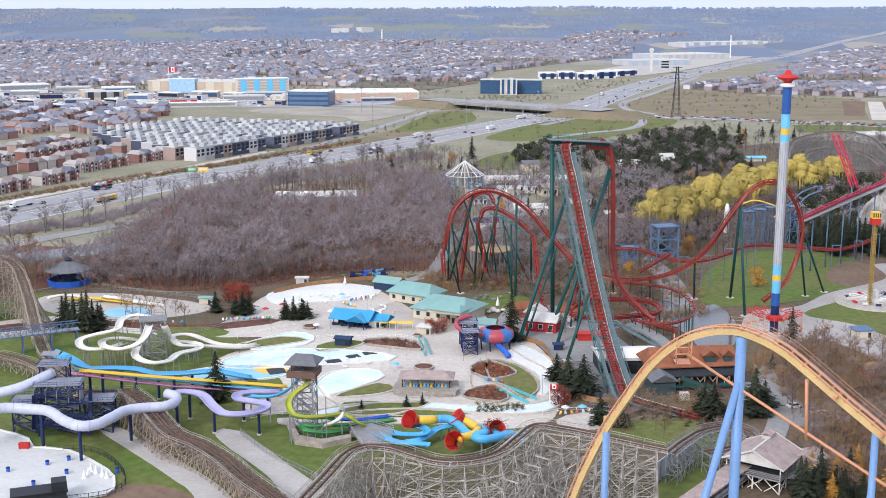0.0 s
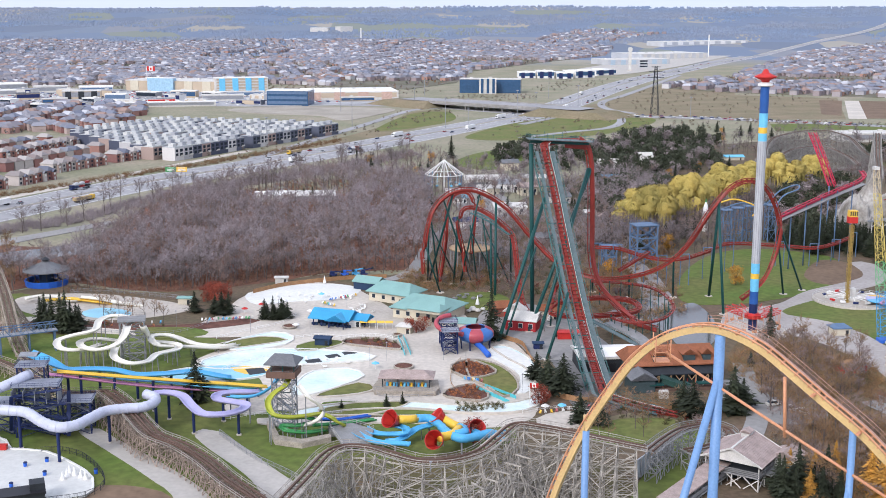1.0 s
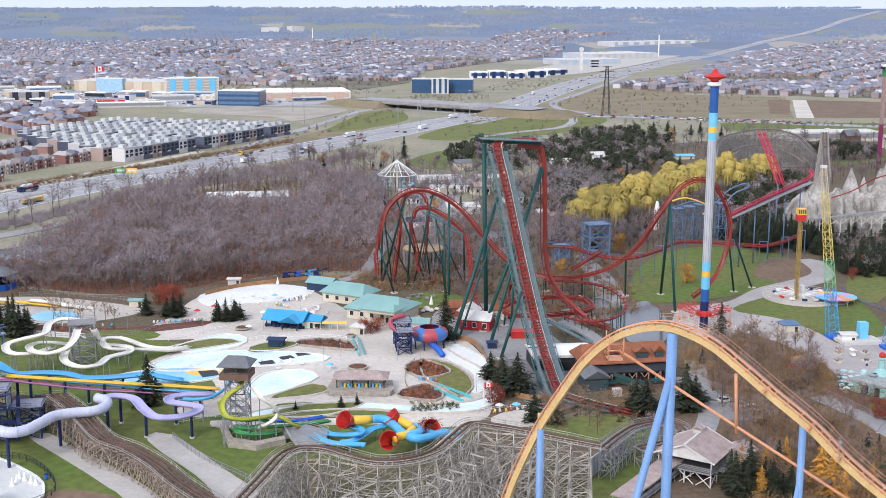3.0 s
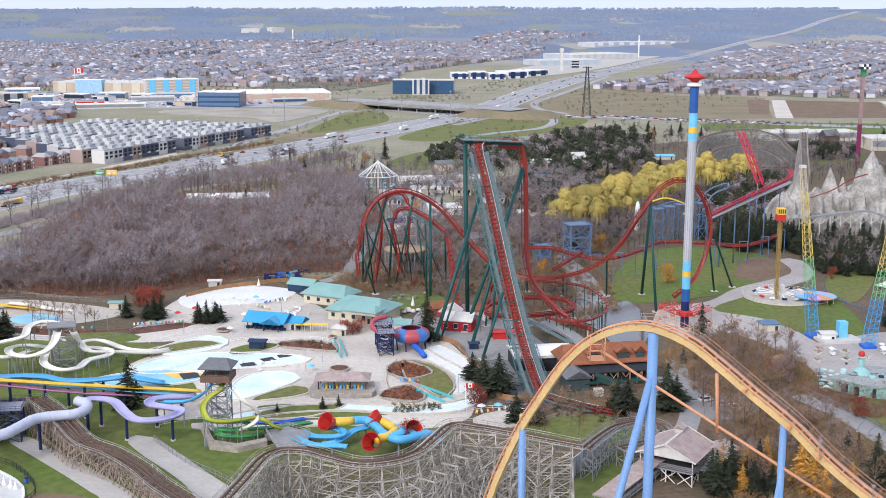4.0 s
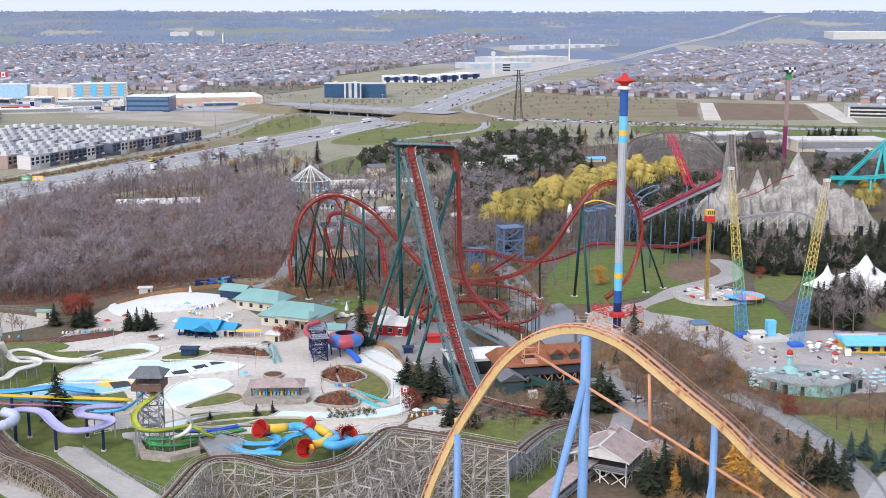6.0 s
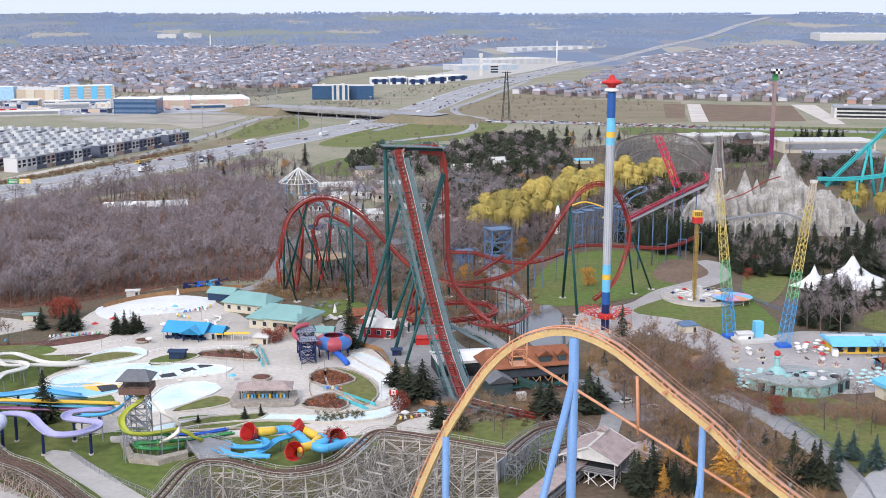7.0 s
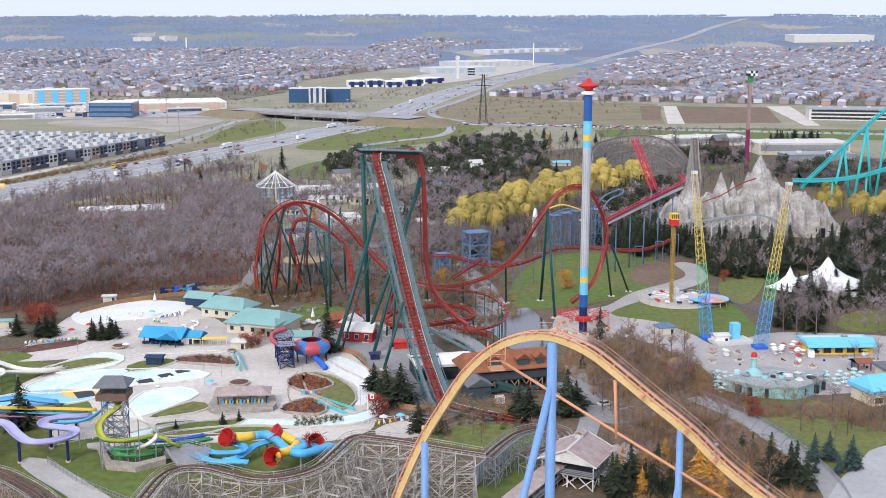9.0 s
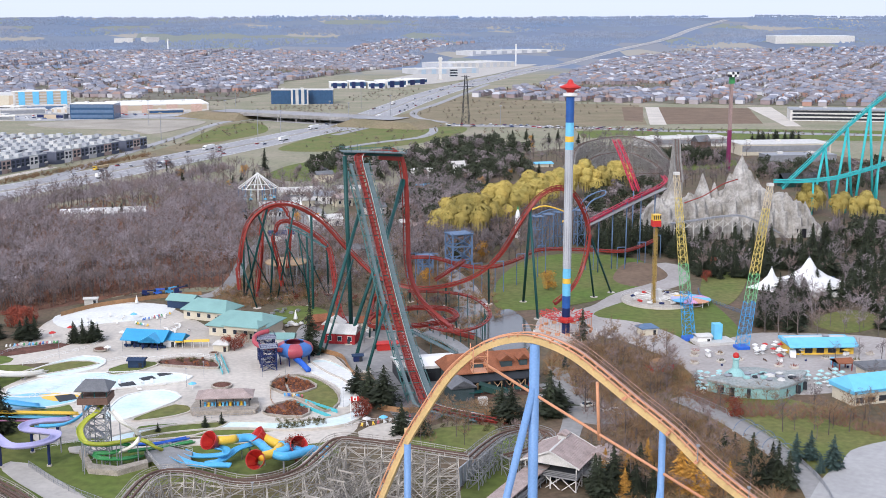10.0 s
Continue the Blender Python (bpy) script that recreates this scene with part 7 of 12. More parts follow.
for pts in ([(-26.4, 395.9), (-16.4, 397.3), (-8.4, 391.0), (-7.5, 383.5), (-15.9, 386.2), (-25.7, 390.3)], [(6.6, 339.0), (14.7, 345.6), (19.3, 336.6), (16.7, 329.9), (7.5, 333.4)]):
    patch("planting_bed", pts, MULCH, rim=(STONE, 0.45), label="bed of dark red brown mulch", category="planting bed")
for pts in ([(-42.7, 388.9), (-34.7, 395.9), (-27.9, 394.5), (-27.6, 390.3), (-34.6, 383.5), (-41.1, 382.2)], [(-30.7, 337.3), (-19.6, 348.1), (-14.2, 342.6), (-19.0, 337.3), (-28.8, 334.7)], [(-29.5, 323.1), (-13.8, 331.1), (-3.9, 329.1), (-13.3, 319.8), (-25.9, 318.4)], [(-69.7, 390.3), (-55.7, 400.2), (-46.4, 395.9), (-54.4, 390.3), (-66.9, 384.9)]):
    patch("lawn", pts, LAWN, rim=(CONCRETE, 0.15), label="olive lawn on the water park plaza", category="lawn")
patch("island_lawn", [(14.6, 371.1), (22.9, 366.7), (28.1, 353.2), (28.2, 340.2), (23.5, 333.5), (19.1, 343.8), (14.4, 352.3)], LAWN, rim=(STONE, 0.4), label="curved lawn island beside the lazy river", category="lawn")
patch("planting_bed", [(9.0, 364.5), (14.6, 371.1), (21.4, 362.8), (22.5, 356.2), (14.9, 351.5), (9.9, 357.3)], MULCH, rim=(STONE, 0.45), label="bed of rust brown shrubs on the island", category="planting bed")
patch("shallow_pool_left", [(-128.1, 304.8), (-119.4, 306.1), (-109.6, 299.6), (-106.1, 293.4), (-96.6, 291.4), (-82.8, 278.0), (-78.8, 269.8), (-78.9, 263.0), (-89.1, 258.5), (-106.6, 249.8)], mat("weathered_pool_floor", (0.6, 0.6, 0.57), 0.7, var=0.12, scale=0.1, fine=0.8), rim=(POOLW, 0.25), label="white floor of an empty pool", category="pool")
patch("rock_bed", [(-46.0, 315.1), (-41.5, 316.5), (-13.2, 316.5), (8.8, 318.4), (18.1, 315.1), (10.2, 311.9), (-13.0, 311.9), (-40.7, 310.1)], CONCRETE, label="pale concrete steps by the slides", category="paving")


def hut(name, place, sx, sy, wall, rise, wallm, roofm, label, category="hut", turn=0.0, hip=0.0, over=0.5, windows=0, open_sides=False, doors=1):
    t = thing(name, place, label, category, turn=turn)
    if open_sides:
        for u in (-1, 0, 1) if sx > 8 else (-1, 1):
            for v in (-1, 1):
                part("post", Geo().box(u * (sx / 2 - 0.3), v * (sy / 2 - 0.3), 0, 0.3, 0.3, wall), wallm, t)
    else:
        part("wall", Geo().box(0, 0, 0, sx, sy, wall), wallm, t)
        n = windows
        for i in range(n):
            x = -sx / 2 + sx * (i + 0.5) / n
            w = part("window", Geo().box(x, -sy / 2 - 0.02, wall * 0.32, min(1.6, sx / n * 0.66), 0.1, wall * 0.46), OFFWHITE, t)
            part("pane", Geo().box(x, -sy / 2 - 0.06, wall * 0.36, min(1.4, sx / n * 0.56), 0.1, wall * 0.38), GLASSD, w)
        if doors:
            d = part("door", Geo().box(sx * 0.3, -sy / 2 - 0.03, 0, 1.0, 0.14, 2.05), DARK, t)
            part("handle", Geo().box(sx * 0.3 + 0.38, -sy / 2 - 0.14, 1.0, 0.06, 0.06, 0.2), GREY, d)
        # gable ends
        if not hip:
            g = Geo()
            for k in (-1, 1):
                x = k * (sx / 2 - 0.1)
                g.add([(x - 0.1, -sy / 2, wall), (x - 0.1, sy / 2, wall), (x - 0.1, 0, wall + rise * (sy / (sy + 2 * over))), (x + 0.1, -sy / 2, wall), (x + 0.1, sy / 2, wall), (x + 0.1, 0, wall + rise * (sy / (sy + 2 * over)))], [(0, 1, 2), (5, 4, 3), (0, 3, 4, 1), (1, 4, 5, 2), (2, 5, 3, 0)])
            part("gable_end", g, wallm, t)
    part("roof", Geo().gable(0, 0, wall - 0.1, sx, sy, rise, over, 0, hip), roofm, t)
    return t


# changing pavilions with seafoam roofs
hut("changing_pavilion", (-21.6, 473.4), 11, 7, 3.2, 2.0, NAVYW, ROOFG, "small pavilion with a seafoam green metal roof", "pavilion", -0.5, 0)
hut("changing_pavilion", (-10.2, 454.2), 18, 12, 3.8, 3.4, CREAMW, ROOFG, "long cream pavilion with seafoam green metal roof", "pavilion", -0.55, 3.5, 1.0, 4)
hut("changing_pavilion", (2.3, 429.7), 21, 17, 4.0, 3.8, CREAMW, ROOFG, "large cream pavilion with stepped seafoam green roof", "pavilion", -0.5, 5, 1.2, 5)
hut("roof_lantern", (*(1.8, 415.5, 6.2)[:2], 5.4), 13, 7, 1.2, 1.8, CREAMW, ROOFG, "raised seafoam green roof lantern on the pavilion", "roof lantern", -0.5, 2.5, 0.8, doors=0)
def food_stand():
    t = thing("food_stand", (-31.8, 417.6), "open navy food stand under a bright blue metal roof", "stand", turn=-0.35)
    part("back_wall", Geo().box(0, 3.6, 0, 13, 0.3, 3.0), NAVYW, t)
    part("kitchen", Geo().box(-2.4, 1.0, 0, 7.4, 4.4, 2.8), NAVYW, t)
    for x in (-6.4, -3.2, 0, 3.2, 6.4):
        part("post", Geo().box(x, -4.2, 0, 0.28, 0.28, 3.0), NAVY, t)
        part("counter", Geo().box(x + 0.1, -3.2, 0, 2.4, 0.7, 1.1), NAVYW, t)
    part("roof", Geo().gable(0, 0, 2.9, 13.6, 8.8, 2.7, 1.2, 0, 0, 0.25), ROOFB, t)
    porch = part("front_gable", Geo().gable(3.2, -2.6, 2.9, 7.0, 6.2, 2.2, 0.9, math.pi / 2, 0, 0.25), ROOFB, t)
    part("gable_boards", Geo().add([(0.4, -6.2, 3.0), (6.0, -6.2, 3.0), (3.2, -6.2, 4.9), (0.4, -6.05, 3.0), (6.0, -6.05, 3.0), (3.2, -6.05, 4.9)], [(0, 1, 2), (5, 4, 3), (0, 3, 4, 1), (1, 4, 5, 2), (2, 5, 3, 0)]), NAVYW, porch)
    for x in (0.4, 6.0):
        part("porch_post", Geo().box(x, -6.0, 0, 0.3, 0.3, 3.1), NAVY, porch)
    wing = part("wing_roof", Geo().gable(9.6, 1.4, 2.7, 6.2, 5.4, 1.7, 0.8, 0, 0, 0.22), ROOFB, t)
    for x in (7.2, 12.0):
        for y in (-0.8, 3.6):
            part("wing_post", Geo().box(x, y, 0, 0.25, 0.25, 2.8), NAVY, wing)
    part("wing_wall", Geo().box(9.6, 3.7, 0, 5.4, 0.3, 2.7), NAVYW, wing)


food_stand()
hut("ticket_kiosk", (-24.5, 414.5), 4, 3, 2.4, 0.6, WHITE, OFFWHITE, "small white kiosk on the plaza", "kiosk")
hut("beige_kiosk", (-6.2, 406.1), 5, 4, 2.6, 1.0, CREAMW, OFFWHITE, "cream kiosk with a pale roof", "kiosk", -0.3, 1.5)
hut("store_box", (-33.7, 390.3), 5, 3.4, 2.8, 0.5, NAVYW, NAVYW, "navy blue storage box on the plaza", "storage box", -0.2)
hut("pump_house", (-91.5, 448.7), 5, 3, 2.6, 0.4, CREAMW, ROOFG, "cream pump house with a pale green roof", "hut")
hut("pump_house", (-58.4, 483.6), 5, 3, 2.6, 0.4, OFFWHITE, OFFWHITE, "small white hut beside the splash area", "hut")
hut("seafoam_shelter", (14.2, 409.9), 9, 6, 3.0, 1.4, OFFWHITE, ROOFG, "shelter with a seafoam green roof", "shelter", -0.2)
hut("red_barn", (35.7, 410.6), 11, 8, 4.0, 2.4, mat("barn_red_boards", (0.36, 0.025, 0.03), 0.7, island=0.2), OFFWHITE, "red barn with a white roof", "barn", -0.35, 0, 0.5, 3)
hut("red_barn_porch", (33.6, 420.0), 5, 7, 4.4, 2.6, SLIDER, OFFWHITE, "red gabled barn front with white roof", "barn", 1.2)
hut("red_cart", (49.8, 397.4), 7, 3.4, 2.6, 0.3, SLIDER, REDB, "red food trailer on the asphalt", "trailer")
hut("orange_roof_house", (29.5, 429.7), 9, 6, 3.6, 2.0, BRICK, ROOFR, "small house with an orange brown roof", "house", 0.2)
hut("orange_roof_house", (46.9, 425.6), 8, 5, 3.2, 1.8, CREAMW, ROOFR, "cream house with an orange brown roof", "house", -0.3)
hut("blue_box", (38.5, 384.9), 3, 2.2, 2.2, 0.3, NAVY, NAVYW, "blue bin enclosure on the asphalt", "bin")


def awnings():
    a = (-21.0, 412.2)
    for i in range(4):
        t = thing("awning", (a[0] + i * 3.0, a[1] - i * 0.2), "yellow shade awning on posts", "awning", "awnings by the food stand")
        part("canopy", Geo().gable(0, 0, 2.3, 2.6, 2.4, 0.5, 0.1, thick=0.08), YELLOWP, t)
        for u in (-1.1, 1.1):
            for v in (-1, 1):
                part("post", Geo().rod((u, v, 0), (u, v, 2.3), 0.06), WHITE, t)


awnings()


def bar_pavilion():
    c = (-4.8, 342.6)
    t = thing("bar_pavilion", c, "open bar pavilion with a faded brown shingle roof", "pavilion", turn=-0.08)
    part("terrace", Geo().prism([(-9, -6.5), (9, -6.5), (10, -3), (9, 5), (-9, 5), (-10, -3)], 0, 1.6), STONE, t)
    for u in (-7, -2.4, 2.4, 7):
        for v in (-2.8, 2.8):
            part("post", Geo().box(u, v, 1.6, 0.3, 0.3, 2.8), DARK, t)
    part("roof", Geo().gable(0, 0, 4.3, 15, 6.6, 1.6, 0.8, 0, 3.4), ROOFP, t)
    part("bar_counter", Geo().box(0, 1.2, 1.6, 10, 1.2, 1.1), OFFWHITE, t)
    for i in range(12):
        m = (SLIDEB, SLIDEY, SKYB)[i % 3]
        part("chair", Geo().box(-5.8 + i * 1.05, -1.8 - 0.4 * (i % 2), 1.6, 0.6, 0.6, 0.5).box(-5.8 + i * 1.05, -1.5 - 0.4 * (i % 2), 2.0, 0.6, 0.12, 0.7), m, t)
    g = Geo()
    for u in range(-9, 10):
        g.box(u, -6.2, 1.6, 0.06, 0.06, 1.0)
    g.box(0, -6.2, 2.55, 18, 0.08, 0.08)
    part("railing", g, GREY, t)


bar_pavilion()


def octagon_pavilion():
    c = (-154.8, 482.5)
    t = thing("octagon_pavilion", c, "round pavilion with grey shingle roof above a blue wall", "pavilion")
    part("roof", Geo().lathe([(9.6, 6.2), (9.6, 6.5), (4.8, 8.3), (1.6, 9.6), (1.6, 9.9)], 10), ROOFK, t)
    part("cupola", Geo().lathe([(1.3, 9.9), (1.3, 10.6), (1.9, 10.6), (0.2, 11.6)], 10), DARK, t)
    part("wall", Geo().lathe([(8.4, 0), (8.8, 2.6), (8.2, 2.6), (8.0, 0.5)], 16, caps=False), BLUE, t)
    for i in range(10):
        a = 2 * math.pi * i / 10
        part("post", Geo().rod((7.6 * math.cos(a), 7.6 * math.sin(a), 0), (7.6 * math.cos(a), 7.6 * math.sin(a), 6.4), 0.2), DARK, t)
    part("core", Geo().lathe([(3.0, 0), (3.0, 6.4)], 10), NAVYW, t)


octagon_pavilion()


def fence(name, line, h, material, label, gap=2.4, boards=False, rail=2):
    """A fence: posts and either rails or boards."""
    path = spline([(*p[:2], 0) for p in line], gap)
    t = thing(name, path[0], label, "fence")
    b = path[0]
    shared = None
    for p in path:
        if shared is None:
            ob = part("post", Geo().box(0, 0, 0, 0.12, 0.12, h), material, t)
            shared = ob.data
        else:
            ob = new("post", shared)
            ob.parent = t
        ob.location = (p.x - b.x, p.y - b.y, 0)
    for k in range(len(path) - 1):
        p, q = path[k], path[k + 1]
        g = Geo()
        if boards:
            g.beam(p + Vector((0, 0, h * 0.5)), q + Vector((0, 0, h * 0.5)), 0.06, h * 0.92)
            part("board_panel", g, material, t, world=b)
    if not boards:
        for i in range(rail):
            part("rail", Geo().sweep([(p + Vector((0, 0, h * (i + 1) / rail - 0.04)), s, u) for p, s, u in frames(path)], [(-0.04, -0.04), (0.04, -0.04), (0.04, 0.04), (-0.04, 0.04)]), material, t, world=b)
        if h > 1.3:
            g = Geo()
            n = len(path)
            for k in range(n - 1):
                for j in range(1, 8):
                    p = path[k].lerp(path[k + 1], j / 8)
                    g.box(p.x, p.y, 0.1, 0.03, 0.03, h - 0.15)
            ob = part("pickets", g, material, t, world=b)
            ob["kind"] = "stuff"


fence("cedar_fence", [(-67.7, 465.5), (-56.6, 477.4), (-41.0, 485.7), (-30.7, 489.9), (-15.3, 492.0)], 1.9, CEDAR, "brown cedar board fence round the splash area", 3, True)
fence("cedar_fence", [(23.0, 404.6), (28.3, 395.9), (33.5, 388.3), (34.9, 371.8), (38.0, 356.7), (39.9, 342.6)], 1.9, CEDAR, "brown cedar board fence beside the lazy river", 3, True)
fence("cedar_fence", [(39.0, 334.2), (45.0, 329.6), (54.6, 328.1), (61.6, 326.1), (70.7, 323.1)], 1.9, CEDAR, "brown cedar board fence by the plaza", 3, True)
fence("metal_fence", [(-140.1, 465.5), (-125.9, 467.5), (-101.1, 457.9), (-89.0, 452.4)], 2.0, GREY, "grey metal fence behind the children's pool", 2.5)
fence("metal_fence", [(-97.8, 291.4), (-92.3, 291.4), (-86.1, 287.5), (-79.3, 278.0), (-76.0, 269.1), (-78.5, 262.4), (-86.7, 259.1)], 1.8, DARK, "dark metal fence round the empty pool", 2.0)
fence("metal_fence", [(-54.3, 303.9), (-43.7, 287.5), (-30.7, 272.6), (-24.3, 261.7)], 1.8, GREY, "grey chain fence beside the path", 2.4)
fence("metal_fence", [(-154.2, 401.7), (-126.9, 409.1), (-89.9, 404.6), (-74.9, 421.6), (-63.1, 424.8)], 1.2, GREY, "grey metal fence along the plaza", 2.4)
fence("metal_fence", [(132.0, 332.6), (138.8, 310.1), (141.5, 288.8), (140.5, 261.9), (136.4, 244.1)], 1.6, GREY, "grey metal fence beside the walkway", 2.4)
fence("metal_fence", [(190.3, 465.1), (186.8, 450.1), (191.7, 425.2), (197.4, 419.6)], 1.6, STEELB, "blue grey fence round the lawn", 2.4)
for a, c in (((-6.7, 398.8), (-4.1, 378.2)), ((-8.6, 398.8), (-5.9, 376.9)), ((15.9, 341.8), (24.8, 328.3)), ((18.6, 343.8), (27.1, 332.5))):
    fence("bridge_rail", [a, c], 1.3, TURQ, "turquoise boarded bridge railing over the river", 2.0, True)

# low toddler slides, trees' white fountains, bins and a dark plant room
t = thing("toddler_slides", (-141.2, 450.5), "cream and yellow low toddler slides", "water slide")
tb = (*(-141.2, 450.5), 0)
for pts, m in (([(-153.2, 450.7, 2.0), (-148.6, 453.7, 2.4), (-142.0, 453.4, 2.0), (-135.6, 450.3, 1.4), (-131.4, 454.6, 0.8)], CREAM), ([(-144.4, 447.1, 2.2), (-137.0, 451.5, 1.8), (-127.7, 449.4, 1.4), (-119.5, 447.3, 0.8)], SLIDEY), ([(-132.7, 451.8, 2.4), (-124.5, 449.7, 2.0), (-116.1, 446.6, 1.2), (-106.8, 444.1, 0.7)], CREAM)):
    rows = flume(t, tb, pts, 2.6, m, 0.9, 1.5)
    legs(t, tb, rows, 6, 0.2, GREY, 0.8)
for i, p in enumerate(((-86.4, 276.9), (-84.8, 275.5), (-82.8, 274.0), (-86.3, 274.4), (-81.3, 272.6), (-86.8, 272.6))):
    tt = thing("fountain_cone", p, "small white fountain cone in the pool", "fountain", "white fountain cones")
    part("cone", Geo().lathe([(0.9, 0.3), (0.7, 0.7), (0.35, 1.6), (0.08, 2.6)], 8), WHITE, tt)
    part("base", Geo().lathe([(1.2, 0.2), (1.2, 0.45), (0.9, 0.6)], 10), OFFWHITE, tt)
for p in ((-94.2, 284.4), (-98.6, 281.4), (-92.0, 275.5), (-106.8, 276.9), (-97.7, 268.4), (-80.0, 276.9)):
    tt = thing("waste_bin", p, "blue waste bin on the pool deck", "bin", "blue bins on the pool deck")
    part("body", Geo().lathe([(0.45, 0.3), (0.5, 1.4)], 10), BLUE, tt)
    part("lid", Geo().lathe([(0.55, 1.4), (0.5, 1.6), (0.2, 1.75)], 10), NAVY, tt)
t = thing("plant_room", (-93.2, 259.1), "flat black roofed plant room beside the pool", "building", turn=0.35)
part("wall", Geo().box(0, 0, 0, 12, 5, 2.8), DARK, t)
part("roof", Geo().box(0, 0, 2.8, 12.6, 5.6, 0.5), BLACK, t)
part("raised_block", Geo().box(4.5, 0.5, 3.3, 3.4, 3.6, 1.6), DARK, t)
t = thing("red_rescue_cart", (-108.3, 293.0), "red cart beside a blue column", "cart")
part("box", Geo().box(0, 0, 0.5, 2.6, 1.4, 1.2), SLIDER, t)
part("lid", Geo().box(0, 0, 1.7, 2.7, 1.5, 0.15), REDB, t)
for x in (-0.9, 0.9):
    part("wheel", Geo().rod((x, -0.75, 0.3), (x, 0.75, 0.3), 0.3, 8), BLACK, t)


def lounger():
    t = thing("deck_lounger", (0, 0, -900), "white plastic lounger on the plaza", "lounger", "loungers on the water park plaza")
    part("seat", Geo().box(0, 0.2, 0, 0.7, 1.3, 0.45), WHITE, t)
    part("backrest", Geo().beam((0, 0.8, 0.4), (0, 1.3, 0.9), 0.7, 0.08), WHITE, t)
    return t


src = lounger()
lr = random.Random(8)
for zone, n in (([(-63.3, 457.9), (-32.6, 465.5), (-27.4, 454.2), (-48.8, 446.9)], 14), ([(-41.0, 371.8), (-15.5, 375.6), (-14.2, 365.6), (-38.2, 362.6)], 8), ([(-30.9, 439.9), (-22.6, 446.9), (-17.8, 433.1), (-25.9, 428.1)], 10)):
    for x, y in scatter(zone, n, 1.6, n):
        copy_thing(src, Matrix.LocRotScale(Vector((x, y, LAYER[0])), Euler((0, 0, lr.choice((0.2, 1.7, 3.3)))), None))
for o in (*src.children, src):
    bpy.data.objects.remove(o, do_unlink=True)
for p in ((-53.3, 429.7), (-16.9, 365.6), (-39.9, 409.9), (6.6, 371.8), (-11.7, 371.8), (-28.1, 429.7), (13.9, 371.8), (-60.4, 406.1), (-87.8, 413.7), (29.3, 337.3)):
    t = thing("lamp_post", p, "slim grey lamp post on the plaza", "lamp post", "lamp posts on the plaza")
    pole = part("pole", Geo().rod((0, 0, 0), (0, 0, 6), 0.06, 6), GREY, t)
    part("lamp_head", Geo().lathe([(0.1, 6), (0.28, 6.1), (0.2, 6.35)], 8), GREY, pole)

for line, m, hh in (([(-63.1, 362.0), (-55.6, 371.8), (-42.0, 381.5), (-32.8, 383.5)], WHITE, 1.1), ([(-28.1, 398.8), (-16.5, 401.0), (-7.6, 394.5), (-6.0, 379.5)], WHITE, 1.1), ([(-43.8, 398.8), (-36.2, 401.7), (-28.1, 398.8)], WHITE, 1.1), ([(-14.0, 337.3), (-10.6, 334.1), (2.6, 335.2), (5.2, 338.3)], GREY, 1.1), ([(-55.4, 315.1), (-45.1, 319.8), (-35.3, 317.4), (-22.9, 320.7)], WHITE, 1.1), ([(27.9, 319.8), (34.6, 323.1), (41.0, 323.1), (47.0, 319.8)], WHITE, 1.1), ([(-71.1, 398.8), (-62.6, 407.6), (-51.8, 417.6), (-47.0, 429.7)], WHITE, 1.1), ([(12.1, 371.8), (9.0, 359.6), (9.1, 342.6), (15.6, 329.1)], CEDAR, 1.0)):
    fence("hand_railing", line, hh, m, "low metal railing along the plaza", 2.2)
for p, m in (((39.2, 321.2), SKYB), ((34.4, 320.7), OFFWHITE), ((-60.9, 439.9), REDB), ((-66.3, 433.1), REDB), ((-39.7, 456.1), SKYB), ((-15.0, 362.6), SKYB), ((-41.7, 429.7), WHITE), ((-44.9, 409.9), WHITE)):
    t = thing("sun_umbrella", p, "folded coloured sun umbrella on the plaza", "umbrella", "umbrellas on the plaza")
    pole = part("pole", Geo().rod((0, 0, 0), (0, 0, 2.6), 0.05), WHITE, t)
    part("canopy", Geo().lathe([(1.3, 2.0), (1.25, 2.15), (0.08, 2.7)], 8), m, pole)



# ---------------------------------------------------------------- wooden coasters
PALEWOOD = mat("sun_bleached_timber", (0.43, 0.395, 0.35), 0.85, var=0.4, scale=0.3, island=0.45)
REDWOOD = mat("red_brown_timber", (0.33, 0.26, 0.215), 0.85, var=0.35, scale=0.3, island=0.35)


